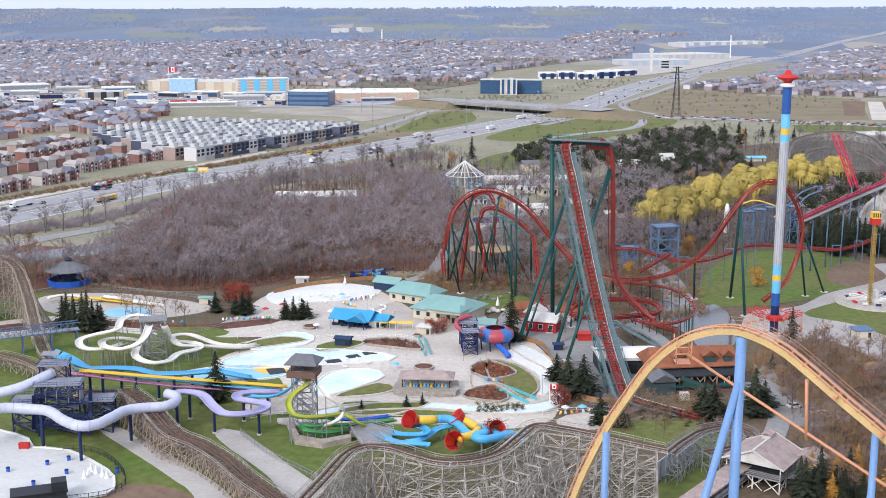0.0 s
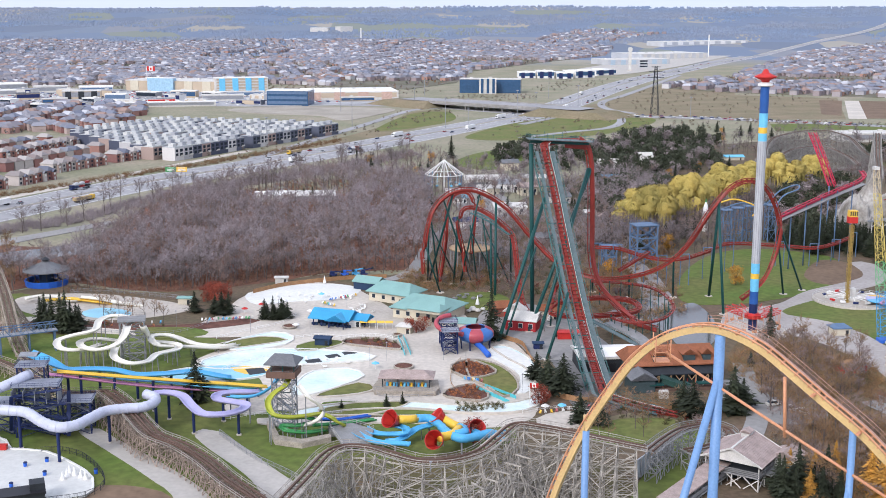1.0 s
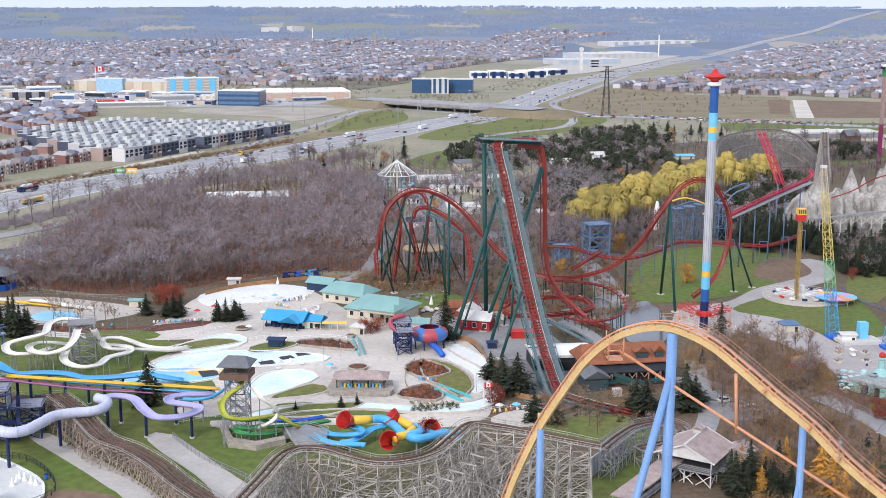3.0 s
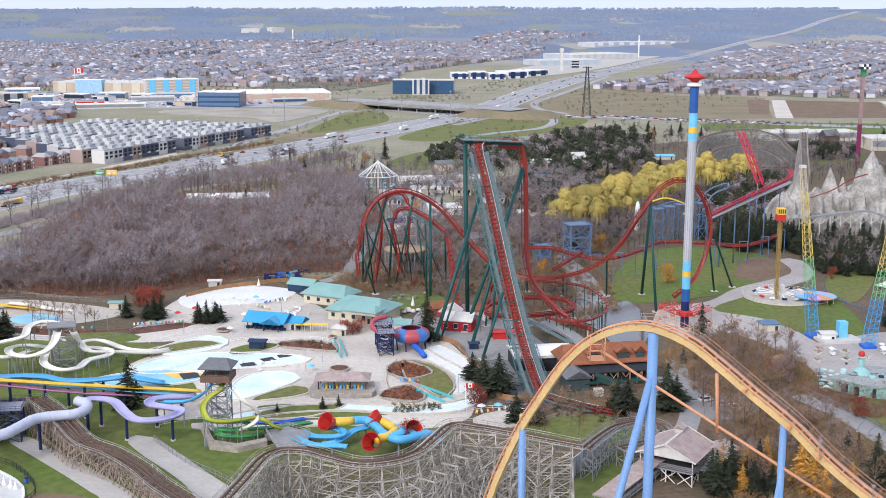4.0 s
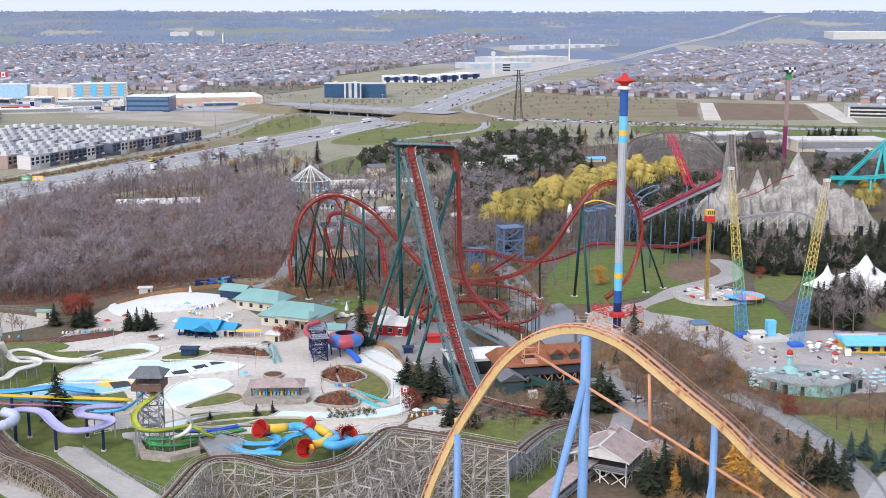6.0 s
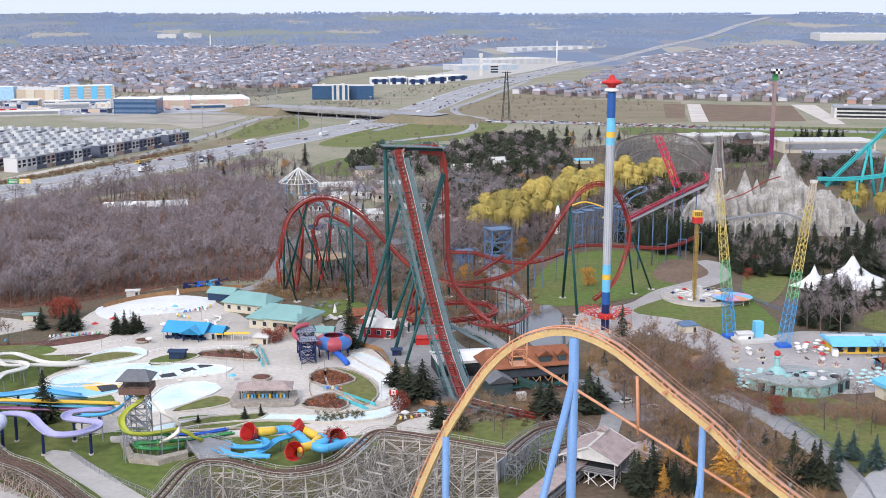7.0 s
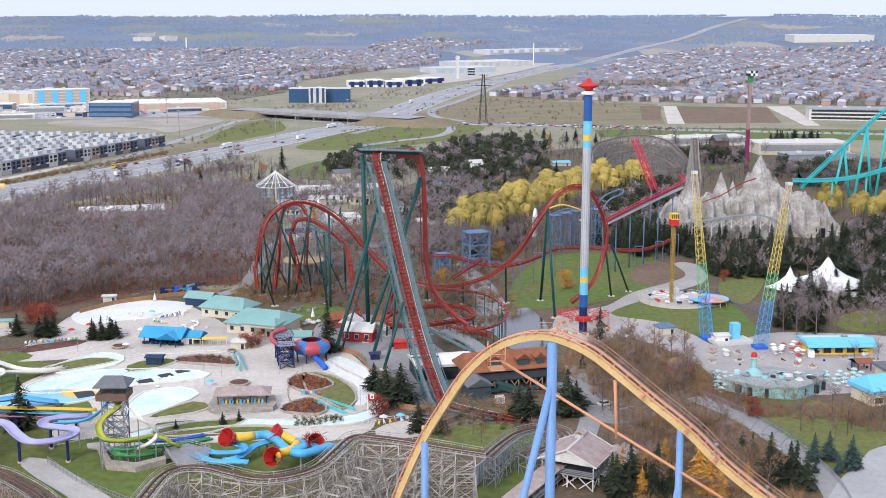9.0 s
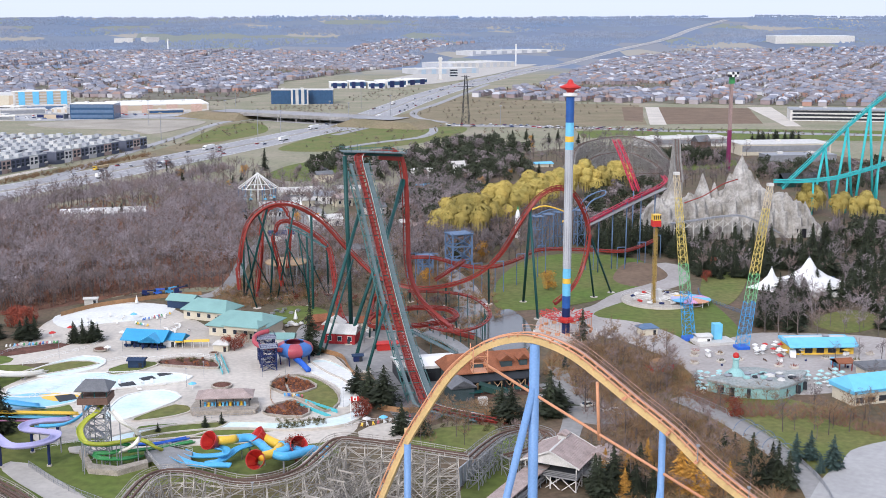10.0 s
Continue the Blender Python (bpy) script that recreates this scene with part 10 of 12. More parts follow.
def dome_frame():
    c = (12.9, 708.9)
    t = thing("white_swing_frame", c, "white conical frame of an old swing ride", "ride")
    for i in range(14):
        a = 2 * math.pi * i / 14
        x, y = 11.5 * math.cos(a), 11.5 * math.sin(a)
        part("rafter", Geo().rod((0, 0, 23), (x, y, 14.5), 0.22), WHITE, t)
        part("eave_beam", Geo().rod((x, y, 14.5), (11.5 * math.cos(a + 0.449), 11.5 * math.sin(a + 0.449), 14.5), 0.2), WHITE, t)
        if i % 2:
            part("column", Geo().rod((x, y, 14.5), (x, y, 0), 0.22), STEELB, t)
    part("mast", Geo().rod((0, 0, 0), (0, 0, 23.4), 0.5), OFFWHITE, t)
    for i in range(14):
        a = 2 * math.pi * i / 14 + 0.2
        part("swing", Geo().rod((9 * math.cos(a), 9 * math.sin(a), 15.5), (9.6 * math.cos(a), 9.6 * math.sin(a), 9.0), 0.12).box(9.6 * math.cos(a), 9.6 * math.sin(a), 8.2, 1.6, 1.2, 0.9, a), SKYB if i % 2 else OFFWHITE, t)
    c2 = (0.3, 700.3)
    t = thing("grey_steel_coaster", c2, "pale blue grey steel coaster frames among trees", "roller coaster")
    frame_tower(t, (0, 0, 0), 0, 0, 8, 6, [4, 8], STEELB, 0.2, 0.3, False)
    frame_tower(t, (0, 0, 0), -17, 3, 6, 5, [3, 6], STEELB, 0.2, 0.3, False)


dome_frame()


def blue_flat_rides():
    b = (*(159.7, 586.1), 0)
    t = thing("blue_steel_ride", b, "blue and yellow steel ride frames below the willows", "ride")
    for k, px in enumerate(((144.1, 557.4), (150.9, 563.0), (158.4, 568.6), (169.6, 571.4))):
        frame_tower(t, b, px[0], px[1], 4, 5, [6, 12, 18], STEELB, 0.1, 0.22, False)
    part("track", Geo().sweep(frames(spline([(133.5, 520.0, 24.8), (142.0, 524.0, 26.7), (153.2, 528.0, 25.0), (161.6, 532.0, 31.0), (170.4, 536.0, 33.0), (169.1, 530.0, 31.9), (161.2, 526.0, 29.4), (154.8, 520.0, 22.8)], 2)), ring(0.35, 6)), STEELB, t, world=b, smooth=True)
    part("track", Geo().sweep(frames(spline([(129.7, 515.0, 28.1), (137.2, 516.0, 29.7), (147.6, 517.0, 25.8), (144.8, 515.0, 22.4)], 2)), ring(0.35, 6)), YELLOWP, t, world=b, smooth=True)
    t = thing("rocket_spire", (144.2, 598.3), "white rocket-shaped spire with green tip", "spire")
    part("body", Geo().lathe([(1.4, 0), (1.5, 10), (1.1, 13), (0.5, 15)], 10), WHITE, t)
    part("tip", Geo().lathe([(0.5, 15), (0.1, 17)], 8), SLIDEG, t)


blue_flat_rides()

# roofs among the trees
for p, sx, sy, h, wm, rm, lab, tn in (((-72.6, 708.9), 40, 22, 3, GREY, OFFWHITE, "long low building with a white roof in the woods", 0.1), ((-88.5, 700.3), 20, 12, 4, OFFWHITE, WHITE, "low white roofed building in the woods", 0.1),
                                      ((25.7, 708.9), 24, 10, 4, OFFWHITE, WHITE, "white roofed building behind the coaster", 0.0), ((40.1, 724.4), 14, 8, 4, CREAMW, OFFWHITE, "pale shed behind the coaster", 0.0), ((22.2, 609.5), 12, 8, 4, WHITE, NAVY, "white shed with a navy roof", 0.1),
                                      ((61.3, 836.3), 12, 8, 5, CREAMW, ROOFK, "cream house with a grey gable roof", 0.2), ((125.8, 785.6), 14, 8, 2.4, OFFWHITE, ROOFB, "pale building with a blue roof", 0.0), ((233.6, 890.4), 14, 9, 2.6, CREAMW, SKYB, "building with a bright blue curved roof", 0.1),
                                      ((215.3, 791.0), 12, 8, 6, CREAMW, ROOFK, "cream building with a brown roof among willows", 0.1), ((95.0, 626.1), 8, 5, 3.4, GREYWOOD, ROOFP, "small grey hut among bare trees", 0.0), ((30.1, 537.7), 10, 7, 4, GREYWOOD, ROOFK, "grey gabled hut under the coaster", 0.3), ((101.7, 621.0), 5, 4, 3, SLIDER, ROOFR, "small red hut among bare trees", 0.0)):
    hut("park_building", p, sx, sy, h, h * 0.45, wm, rm, lab, "building", tn, 0)


for p, sx, sy, h, wm, rm, lab, tn in (((40.6, 756.0), 28, 10, 5, OFFWHITE, OFFWHITE, "long pale building with a low roof behind the coaster", 0.05), ((54.0, 735.0), 14, 9, 5, WHITE, GREY, "white building with a grey roof behind the coaster", -0.2),
                                      ((64.0, 722.0), 10, 8, 5, CREAMW, ROOFP, "cream house with a faded roof behind the coaster", 0.3), ((33.0, 726.0), 9, 7, 4.5, WHITE, ROOFK, "white kiosk house with a grey roof", 0.1), ((48.0, 655.0), 18, 12, 4, OFFWHITE, OFFWHITE, "pale tent-like building with a broad roof", 0.1),
                                      ((22.0, 690.0), 8, 6, 3.5, WHITE, SKYB, "white stall with a blue roof", 0.0), ((131.8, 838.0), 18, 9, 5, WHITE, OFFWHITE, "white building among dark pines", 0.1), ((155.1, 826.0), 9, 8, 9, WHITE, OFFWHITE, "tall white house among dark pines", 0.2),
                                      ((62.0, 876.0), 10, 12, 3, CREAMW, ROOFK, "steep gabled cabin at the lawn's edge", 1.5), ((92.8, 640.0), 10, 6, 3, GREYWOOD, OFFWHITE, "small grey cabin with a pale roof", 0.1), ((112.0, 628.0), 7, 5, 3, BRICK, ROOFR, "small red cabin under bare trees", -0.2),
                                      ((80.0, 690.0), 12, 8, 4, OFFWHITE, ROOFK, "pale cabin with a dark roof among trees", 0.2), ((72.0, 770.0), 16, 8, 4, CREAMW, OFFWHITE, "cream shed among bare trees", -0.1), ((58.0, 565.0), 12, 8, 4, GREYWOOD, ROOFK, "grey cabin with a dark roof below the coaster", 0.3)):
    hut("park_building", p, sx, sy, h, h * 0.5, wm, rm, lab, "building", tn, 0, windows=3)


def plaza_furniture():
    """Chairs, planters, picnic tables and cones on and round the water park plaza."""
    r = random.Random(21)
    rows = (((-80.0, 421.6), (-61.0, 424.6), 16, 1), ((-36.0, 451.7), (-25.4, 460.2), 11, 2), ((-38.6, 447.0), (-33.0, 441.5), 8, 3), ((13.0, 350.2), (18.4, 347.2), 8, 2), ((-9.6, 341.0), (1.0, 341.0), 9, 2), ((-118.0, 419.6), (-92.0, 418.0), 9, 1), ((33.0, 318.6), (52.0, 324.8), 12, 1))
    for a, c, n, kind in rows:
        for i in range(n):
            p = Vector(a).lerp(Vector(c), i / n) + Vector((r.uniform(-0.3, 0.3), r.uniform(-0.3, 0.3)))
            m = r.choice((SLIDEB, BLUEP, SLIDEY, SLIDERP, WHITE, BLUEP, OFFWHITE, SLIDEG, OFFWHITE))
            t = thing("deck_chair", (p.x, p.y, LAYER[0]), "plastic deck chair beside the path", "chair", "deck chairs on the water park plaza", turn=r.uniform(-0.5, 0.5))
            part("seat", Geo().box(0, 0, 0.28, 0.55, 0.6, 0.1).box(-0.25, 0, 0, 0.08, 0.55, 0.5).box(0.25, 0, 0, 0.08, 0.55, 0.5), m, t)
            part("backrest", Geo().beam((0, 0.25, 0.32), (0, 0.5, 0.9), 0.55, 0.08), m, t)
    for (x, y), q in (((-47.4, 412.9), 2.7), ((-6.1, 363.7), 3.2), ((-9.0, 401.0), 1.6)):
        t = thing("round_planter", (x, y, LAYER[0]), "round stone planter with brown mulch", "planter", "planters on the water park plaza")
        part("kerb", Geo().lathe([(q, 0), (q, 0.5), (q - 0.4, 0.5), (q - 0.4, 0.2)], 20, caps=False), STONE, t)
        part("soil", Geo().lathe([(q - 0.4, 0.0), (q - 0.4, 0.38), (q * 0.3, 0.5)], 20), MULCH, t)
        g = Geo()
        for k in range(60):
            a, d = r.uniform(0, 6.28), (q - 0.6) * math.sqrt(r.random())
            f = Vector((d * math.cos(a), d * math.sin(a), 0.3))
            sliver(g, f, f + Vector((r.uniform(-0.4, 0.4), r.uniform(-0.4, 0.4), r.uniform(0.3, 0.8))), 0.12)
        part("shrub", g, TWIGT, t)
    for x, y in ((14.3, 457.6), (16.2, 455.0), (19.7, 453.2), (17.4, 459.4), (22.4, 456.6), (12.6, 453.2)):
        t = thing("picnic_table", (x, y, LAYER[0]), "weathered picnic table on the lawn", "picnic table", "picnic tables on the lawn", turn=r.uniform(0, 3))
        part("tabletop", Geo().box(0, 0, 0.7, 1.8, 0.8, 0.06), GREYWOOD, t)
        for k in (-0.75, 0.75):
            part("bench", Geo().box(0, k, 0.42, 1.8, 0.3, 0.06), GREYWOOD, t)
        part("trestle", Geo().box(-0.6, 0, 0, 0.1, 1.5, 0.7).box(0.6, 0, 0, 0.1, 1.5, 0.7), GREYWOOD, t)
    for x, y, h in ((20.9, 444.1, 3.6), (-40.5, 481.3, 3.2), (46.0, 420.0, 4.0)):
        t = thing("white_cone_tree", (x, y, LAYER[0]), "white wrapped cone-shaped ornament", "ornament", "white cone ornaments")
        part("cone", Geo().lathe([(h * 0.2, 0), (h * 0.22, h * 0.12), (h * 0.15, h * 0.4), (h * 0.08, h * 0.7), (0.04, h)], 9), WHITE, t)
        part("foot", Geo().lathe([(h * 0.1, -0.02), (h * 0.24, 0.06)], 9), GREY, t)
    for x, y, q in ((18.8, 435.7, 1.4), (20.6, 434.2, 1.0), (17.2, 433.6, 0.8), (22.6, 436.4, 0.9)):
        t = thing("pale_boulder", (x, y, LAYER[0]), "pale rounded boulder by the lawn", "boulder", "boulders by the lawn", turn=x)
        part("stone", Geo().lathe([(q, 0), (q * 1.1, q * 0.4), (q * 0.7, q * 0.9), (q * 0.2, q * 1.1)], 7), OFFWHITE, t)


for i, (x, y, a, m) in enumerate(((94.2, 327.2, 0.1, BLACK), (106.6, 318.5, 1.9, WHITE), (100.4, 325.3, 0.3, OFFWHITE), (103.8, 321.4, 1.6, WHITE), (91.0, 334.0, 1.2, GREY))):
    t = thing("parked_car", (x, y, 0.3), ("black", "white", "off-white", "white", "grey")[i] + " car parked on the asphalt lane", "car", "cars parked behind the lodge", turn=a)
    part("body", Geo().box(0, 0, 0.35, 4.5, 1.8, 0.6).box(0, 0, 0.25, 4.2, 1.7, 0.1), m, t)
    part("cabin", Geo().add([(-1.7, -0.82, 0.95), (1.1, -0.82, 0.95), (1.1, 0.82, 0.95), (-1.7, 0.82, 0.95), (-1.2, -0.7, 1.5), (0.5, -0.7, 1.5), (0.5, 0.7, 1.5), (-1.2, 0.7, 1.5)], [(4, 5, 6, 7), (0, 1, 5, 4), (1, 2, 6, 5), (2, 3, 7, 6), (3, 0, 4, 7)]), GLASSD, t)
    part("roof", Geo().box(-0.35, 0, 1.5, 1.6, 1.36, 0.05), m, t)
    for u in (-1.4, 1.4):
        for v in (-0.82, 0.82):
            part("wheel", Geo().rod((u, v - 0.1, 0.32), (u, v + 0.1, 0.32), 0.32, 10), BLACK, t)
plaza_furniture()
for i, (x, y, a, m) in enumerate(((-38.0, 495.6, 0.1, NAVY), (-33.2, 496.8, -0.2, BLUE), (-28.6, 497.6, 0.15, SLIDEB), (-25.0, 496.2, 0.0, NAVY))):
    t = thing("boom_lift", (x, y), "blue boom lift parked behind the fence", "boom lift", "machines behind the fence", turn=a)
    part("chassis", Geo().box(0, 0, 0.5, 3.2, 2.0, 0.8), m, t)
    part("turret", Geo().box(-0.4, 0, 1.3, 2.0, 1.5, 1.1), m, t)
    part("boom", Geo().beam((-1.2, 0, 2.4), (3.4, 0, 2.0 + 0.5 * i), 0.4, 0.45), m, t)
    part("basket", Geo().box(3.7, 0, 1.7 + 0.5 * i, 0.9, 1.4, 0.9), DARK, t)
    for u in (-1.1, 1.1):
        for v in (-0.95, 0.95):
            part("wheel", Geo().rod((u, v - 0.15, 0.5), (u, v + 0.15, 0.5), 0.5, 10), BLACK, t)


def walkway_arches():
    line = [Vector(p) for p in ((137.7, 298.6), (138.4, 293.8), (139.1, 289.2), (139.5, 283.8), (139.9, 278.6))]
    for i, p in enumerate(line):
        t = thing("walkway_arch", p, "pale blue hoop arch over the walkway", "arch", "hoop arches over the walkway")
        d = (line[min(i + 1, 4)] - line[max(i - 1, 0)]).normalized()
        s = Vector((-d.y, d.x))
        pts = [Vector((s.x * 3.6 * math.cos(a), s.y * 3.6 * math.cos(a), 3.3 * math.sin(a))) for a in [math.pi * k / 12 for k in range(13)]]
        part("hoop", Geo().sweep(frames(pts, up=(d.x, d.y, 0)), ring(0.08, 6)), STEELB, t, "", True)
        for k in (0, -1):
            part("foot", Geo().box(pts[k].x, pts[k].y, 0, 0.5, 0.5, 0.3), CONCRETE, t)


walkway_arches()


# carts, planters, benches and bins on the concourse
def clutter():
    r = random.Random(12)
    spots = scatter([(147.7, 376.3), (158.1, 376.6), (166.4, 362.6), (185.0, 359.3), (222.9, 372.6), (225.9, 352.1), (208.5, 323.8), (193.9, 338.3), (182.3, 349.8), (160.0, 357.0), (145.9, 356.2)], 40, 4.5, 31)
    for i, (x, y) in enumerate(spots):
        k = i % 5
        turn = r.uniform(0, 3.1)
        if k == 0:
            t = thing("vending_cart", (x, y), "small white vending cart with a coloured top", "cart", "carts on the concourse", turn=turn)
            part("body", Geo().box(0, 0, 0.4, 2.2, 1.2, 1.0), (WHITE, OFFWHITE, SKYB)[i % 3], t)
            part("canopy", Geo().gable(0, 0, 2.2, 2.4, 1.4, 0.4, 0.2, thick=0.1), (REDB, SKYB, YELLOWP, WHITE)[i // 5 % 4], t)
            for u in (-1, 1):
                part("post", Geo().rod((u, 0, 1.4), (u, 0, 2.3), 0.05, 6), WHITE, t)
                part("wheel", Geo().box(u * 0.7, 0, 0, 0.5, 1.3, 0.5), DARK, t)
        elif k in (1, 2):
            t = thing("planter", (x, y), "round concrete planter with brown shrubs", "planter", "planters on the concourse")
            part("tub", Geo().lathe([(1.5, 0), (1.6, 0.7), (1.35, 0.7)], 12), CONCRETE, t)
            part("soil", Geo().lathe([(1.34, 0.4), (1.34, 0.62)], 12), MULCH, t)
            g = Geo()
            for q in range(40):
                p = Vector((r.uniform(-1, 1), r.uniform(-1, 1), 0.6))
                sliver(g, p, p + Vector((r.uniform(-0.7, 0.7), r.uniform(-0.7, 0.7), r.uniform(0.5, 1.5))), 0.12)
            part("shrub", g, (RUST, TWIGT, OLIVE)[i % 3], t)
        elif k == 3:
            t = thing("bench", (x, y), "brown slatted bench on the concourse", "bench", "benches on the concourse", turn=turn)
            part("seat", Geo().box(0, 0, 0.42, 1.9, 0.5, 0.08), TIMBERD, t)
            part("backrest", Geo().box(0, 0.27, 0.55, 1.9, 0.07, 0.45), TIMBERD, t)
            for u in (-0.8, 0.8):
                part("leg", Geo().box(u, 0, 0, 0.08, 0.5, 0.42), DARK, t)
        else:
            t = thing("litter_bin", (x, y), "dark round litter bin with a domed lid", "bin", "litter bins on the concourse")
            part("body", Geo().lathe([(0.35, 0), (0.38, 0.9)], 10), NAVY, t)
            part("lid", Geo().lathe([(0.4, 0.9), (0.3, 1.1), (0.05, 1.2)], 10), GREY, t)
    for x, y, a in ((*(163.0, 387.6), 0.4), (*(184.1, 365.0), 1.2), (*(187.8, 318.9), 0.2)):
        t = thing("van", (x, y), "white delivery van parked on the concourse", "van", turn=a)
        part("body", Geo().box(-0.4, 0, 0.45, 4.4, 2.0, 1.9), WHITE, t)
        part("bonnet", Geo().box(2.3, 0, 0.45, 1.1, 1.9, 0.9), WHITE, t)
        part("windscreen", Geo().box(1.85, 0, 1.35, 0.25, 1.7, 0.8), GLASSD, t)
        for u in (-1.6, 1.7):
            for v in (-0.95, 0.95):
                part("wheel", Geo().box(u, v, 0, 0.7, 0.22, 0.7), DARK, t)


clutter()



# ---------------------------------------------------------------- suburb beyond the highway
# most house tones are drawn towards blue-grey: haze painted into roofs and walls
ROOFS = ramped("mixed_roofs_haze_tint", [(0.201, 0.209, 0.247), (0.23, 0.229, 0.264), (0.218, 0.2, 0.219), (0.196, 0.209, 0.258), (0.258, 0.252, 0.276), (0.201, 0.192, 0.214), (0.275, 0.275, 0.307), (0.185, 0.2, 0.252), (0.241, 0.214, 0.222), (0.46, 0.46, 0.49), (0.3, 0.21, 0.18), (0.15, 0.15, 0.17)])
WALLS = ramped("mixed_walls_haze_tint", [(0.304, 0.24, 0.24), (0.368, 0.326, 0.33), (0.277, 0.226, 0.229), (0.4, 0.38, 0.405), (0.314, 0.264, 0.268), (0.346, 0.31, 0.319), (0.42, 0.25, 0.2), (0.55, 0.54, 0.55)])
# the woods' blue is aerial haze mixed into their base colour
FARWOOD = mat("distant_woods_haze_tint", (0.16, 0.22, 0.32), 0.95, var=0.2, scale=0.003, fine=0.012, island=0.06, second=(0.22, 0.24, 0.285))
HWD = Vector((0.476, 0.879))


def house_geo(g, x, y, z, w, d, h, rise, turn, which):
    """Four walls and a hipped roof with eaves."""
    c, s = math.cos(turn), math.sin(turn)
    at = lambda u, v, t: (x + u * c - v * s, y + u * s + v * c, z + t)
    a, b = w / 2, d / 2
    g.add([at(u, v, t) for t in (-0.5, h) for u, v in ((-a, -b), (a, -b), (a, b), (-a, b))], [(0, 1, 5, 4), (1, 2, 6, 5), (2, 3, 7, 6), (3, 0, 4, 7)])
    a, b, k = a + 0.5, b + 0.5, w * 0.2
    g.add([at(-a, -b, h), at(a, -b, h), at(a, b, h), at(-a, b, h), at(0, -b + k, h + rise), at(0, b - k, h + rise)], [(0, 1, 4), (1, 2, 5, 4), (2, 3, 5), (3, 0, 4, 5)])
    which += [0] * 4 + [1] * 4


def blocks(poly, row, lot, turn, seed, cell=190.0):
    """House places in streets: small neighbourhoods, each with rows of its own direction."""
    r = random.Random(seed)
    out = []
    x0, x1 = min(p[0] for p in poly), max(p[0] for p in poly)
    y0, y1 = min(p[1] for p in poly), max(p[1] for p in poly)
    for ci in range(int((x1 - x0) / cell) + 1):
        for cj in range(int((y1 - y0) / cell) + 1):
            cx, cy = x0 + (ci + 0.5) * cell, y0 + (cj + 0.5) * cell
            a = turn + r.choice((0, 0, math.pi / 2, 0.5, -0.4, 1.0))
            if r.random() < 0.05:
                continue
            u, v = Vector((math.cos(a), math.sin(a))), Vector((-math.sin(a), math.cos(a)))
            k, m = int(cell * 0.7 / row) + 1, int(cell * 0.7 / lot) + 1
            for j in range(-k, k + 1):
                bend = r.uniform(-0.001, 0.001)
                for i in range(-m, m + 1):
                    if r.random() < 0.07:
                        continue
                    s = i * lot + r.uniform(-1, 1)
                    p = Vector((cx, cy)) + u * s + v * (j * row + (4 if j % 2 else -4) + bend * s * s + r.uniform(-1, 1))
                    if abs(p.x - cx) < cell / 2 and abs(p.y - cy) < cell / 2 and inside(poly, p.x, p.y):
                        out.append((p.x, p.y, a + r.choice((0, 0, math.pi / 2)) + r.uniform(-0.1, 0.1)))
    return out


def far_houses(name, poly, row, lot, turn, seed, label, wallm=None):
    g, which = Geo(), []
    r = random.Random(seed)
    for x, y, a in blocks(poly, row, lot, turn, seed):
        house_geo(g, x, y, hill(x, y), r.uniform(8.5, 11), r.uniform(10, 13), r.uniform(5, 6.5), r.uniform(2.4, 3.6), a, which)
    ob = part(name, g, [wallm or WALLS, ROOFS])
    ob.data.polygons.foreach_set("material_index", which)
    return tagged(ob, label, "houses", kind="stuff")


ANG = math.atan2(HWD.y, HWD.x)
STREETM = mat("suburb_yards_and_streets", (0.2, 0.18, 0.15), 0.95, var=0.35, scale=0.02, fine=0.12, second=(0.1, 0.1, 0.055))
FARA = [(-837.9, 1725.6), (-635.4, 1725.6), (-430.8, 1750.8), (-240.4, 1803.5), (-19.0, 1677.6), (52.3, 1831.0), (86.9, 2159.2), (254.4, 2519.2), (438.2, 2878.0), (494.3, 3154.0), (181.8, 3364.0), (-297.6, 3470.0), (-780.1, 3458.0), (-1650.8, 3424.0)]
FARB = [(344.4, 1701.5), (413.1, 1610.1), (563.4, 1528.0), (823.5, 1417.0), (917.5, 1400.5), (2103.9, 3234.4), (1890.3, 3300.4), (1256.6, 3292.4), (899.2, 2894.4), (522.4, 2001.6)]
patch("suburb_ground", [(-837.9, 1725.6), (-240.4, 1803.5), (-19.0, 1677.6), (52.3, 1831.0), (86.9, 2159.2), (254.4, 2519.2), (420, 2850), (-1400, 2850)], STREETM, label="dull brown yards and streets among houses", category="ground", smooth=False)
patch("suburb_ground", [(344.4, 1701.5), (413.1, 1610.1), (563.4, 1528.0), (823.5, 1417.0), (917.5, 1400.5), (1850, 2850), (880, 2850), (522.4, 2001.6)], STREETM, label="dull brown yards and streets among houses", category="ground", smooth=False)
patch("ploughed_field", [(-815, 2078), (-700, 2035), (-474, 1903), (-520, 1858), (-683, 1740), (-760, 1765)], EARTH, label="dark brown ploughed field before the far houses", category="field", smooth=False)
FARC = [(250, 2700), (455, 3250), (640, 3560), (800, 3700), (500, 3740), (330, 3450)]
far_houses("far_suburb", FARA, 27, 13, ANG + 0.2, 71, "far suburb of brown and grey roofed houses under painted haze")
far_houses("far_suburb", FARC, 30, 16, ANG + 0.1, 76, "far suburb of brown and grey roofed houses under painted haze")
far_houses("far_suburb", FARB, 27, 13, ANG - 0.1, 72, "far suburb of brown and grey roofed houses under painted haze")
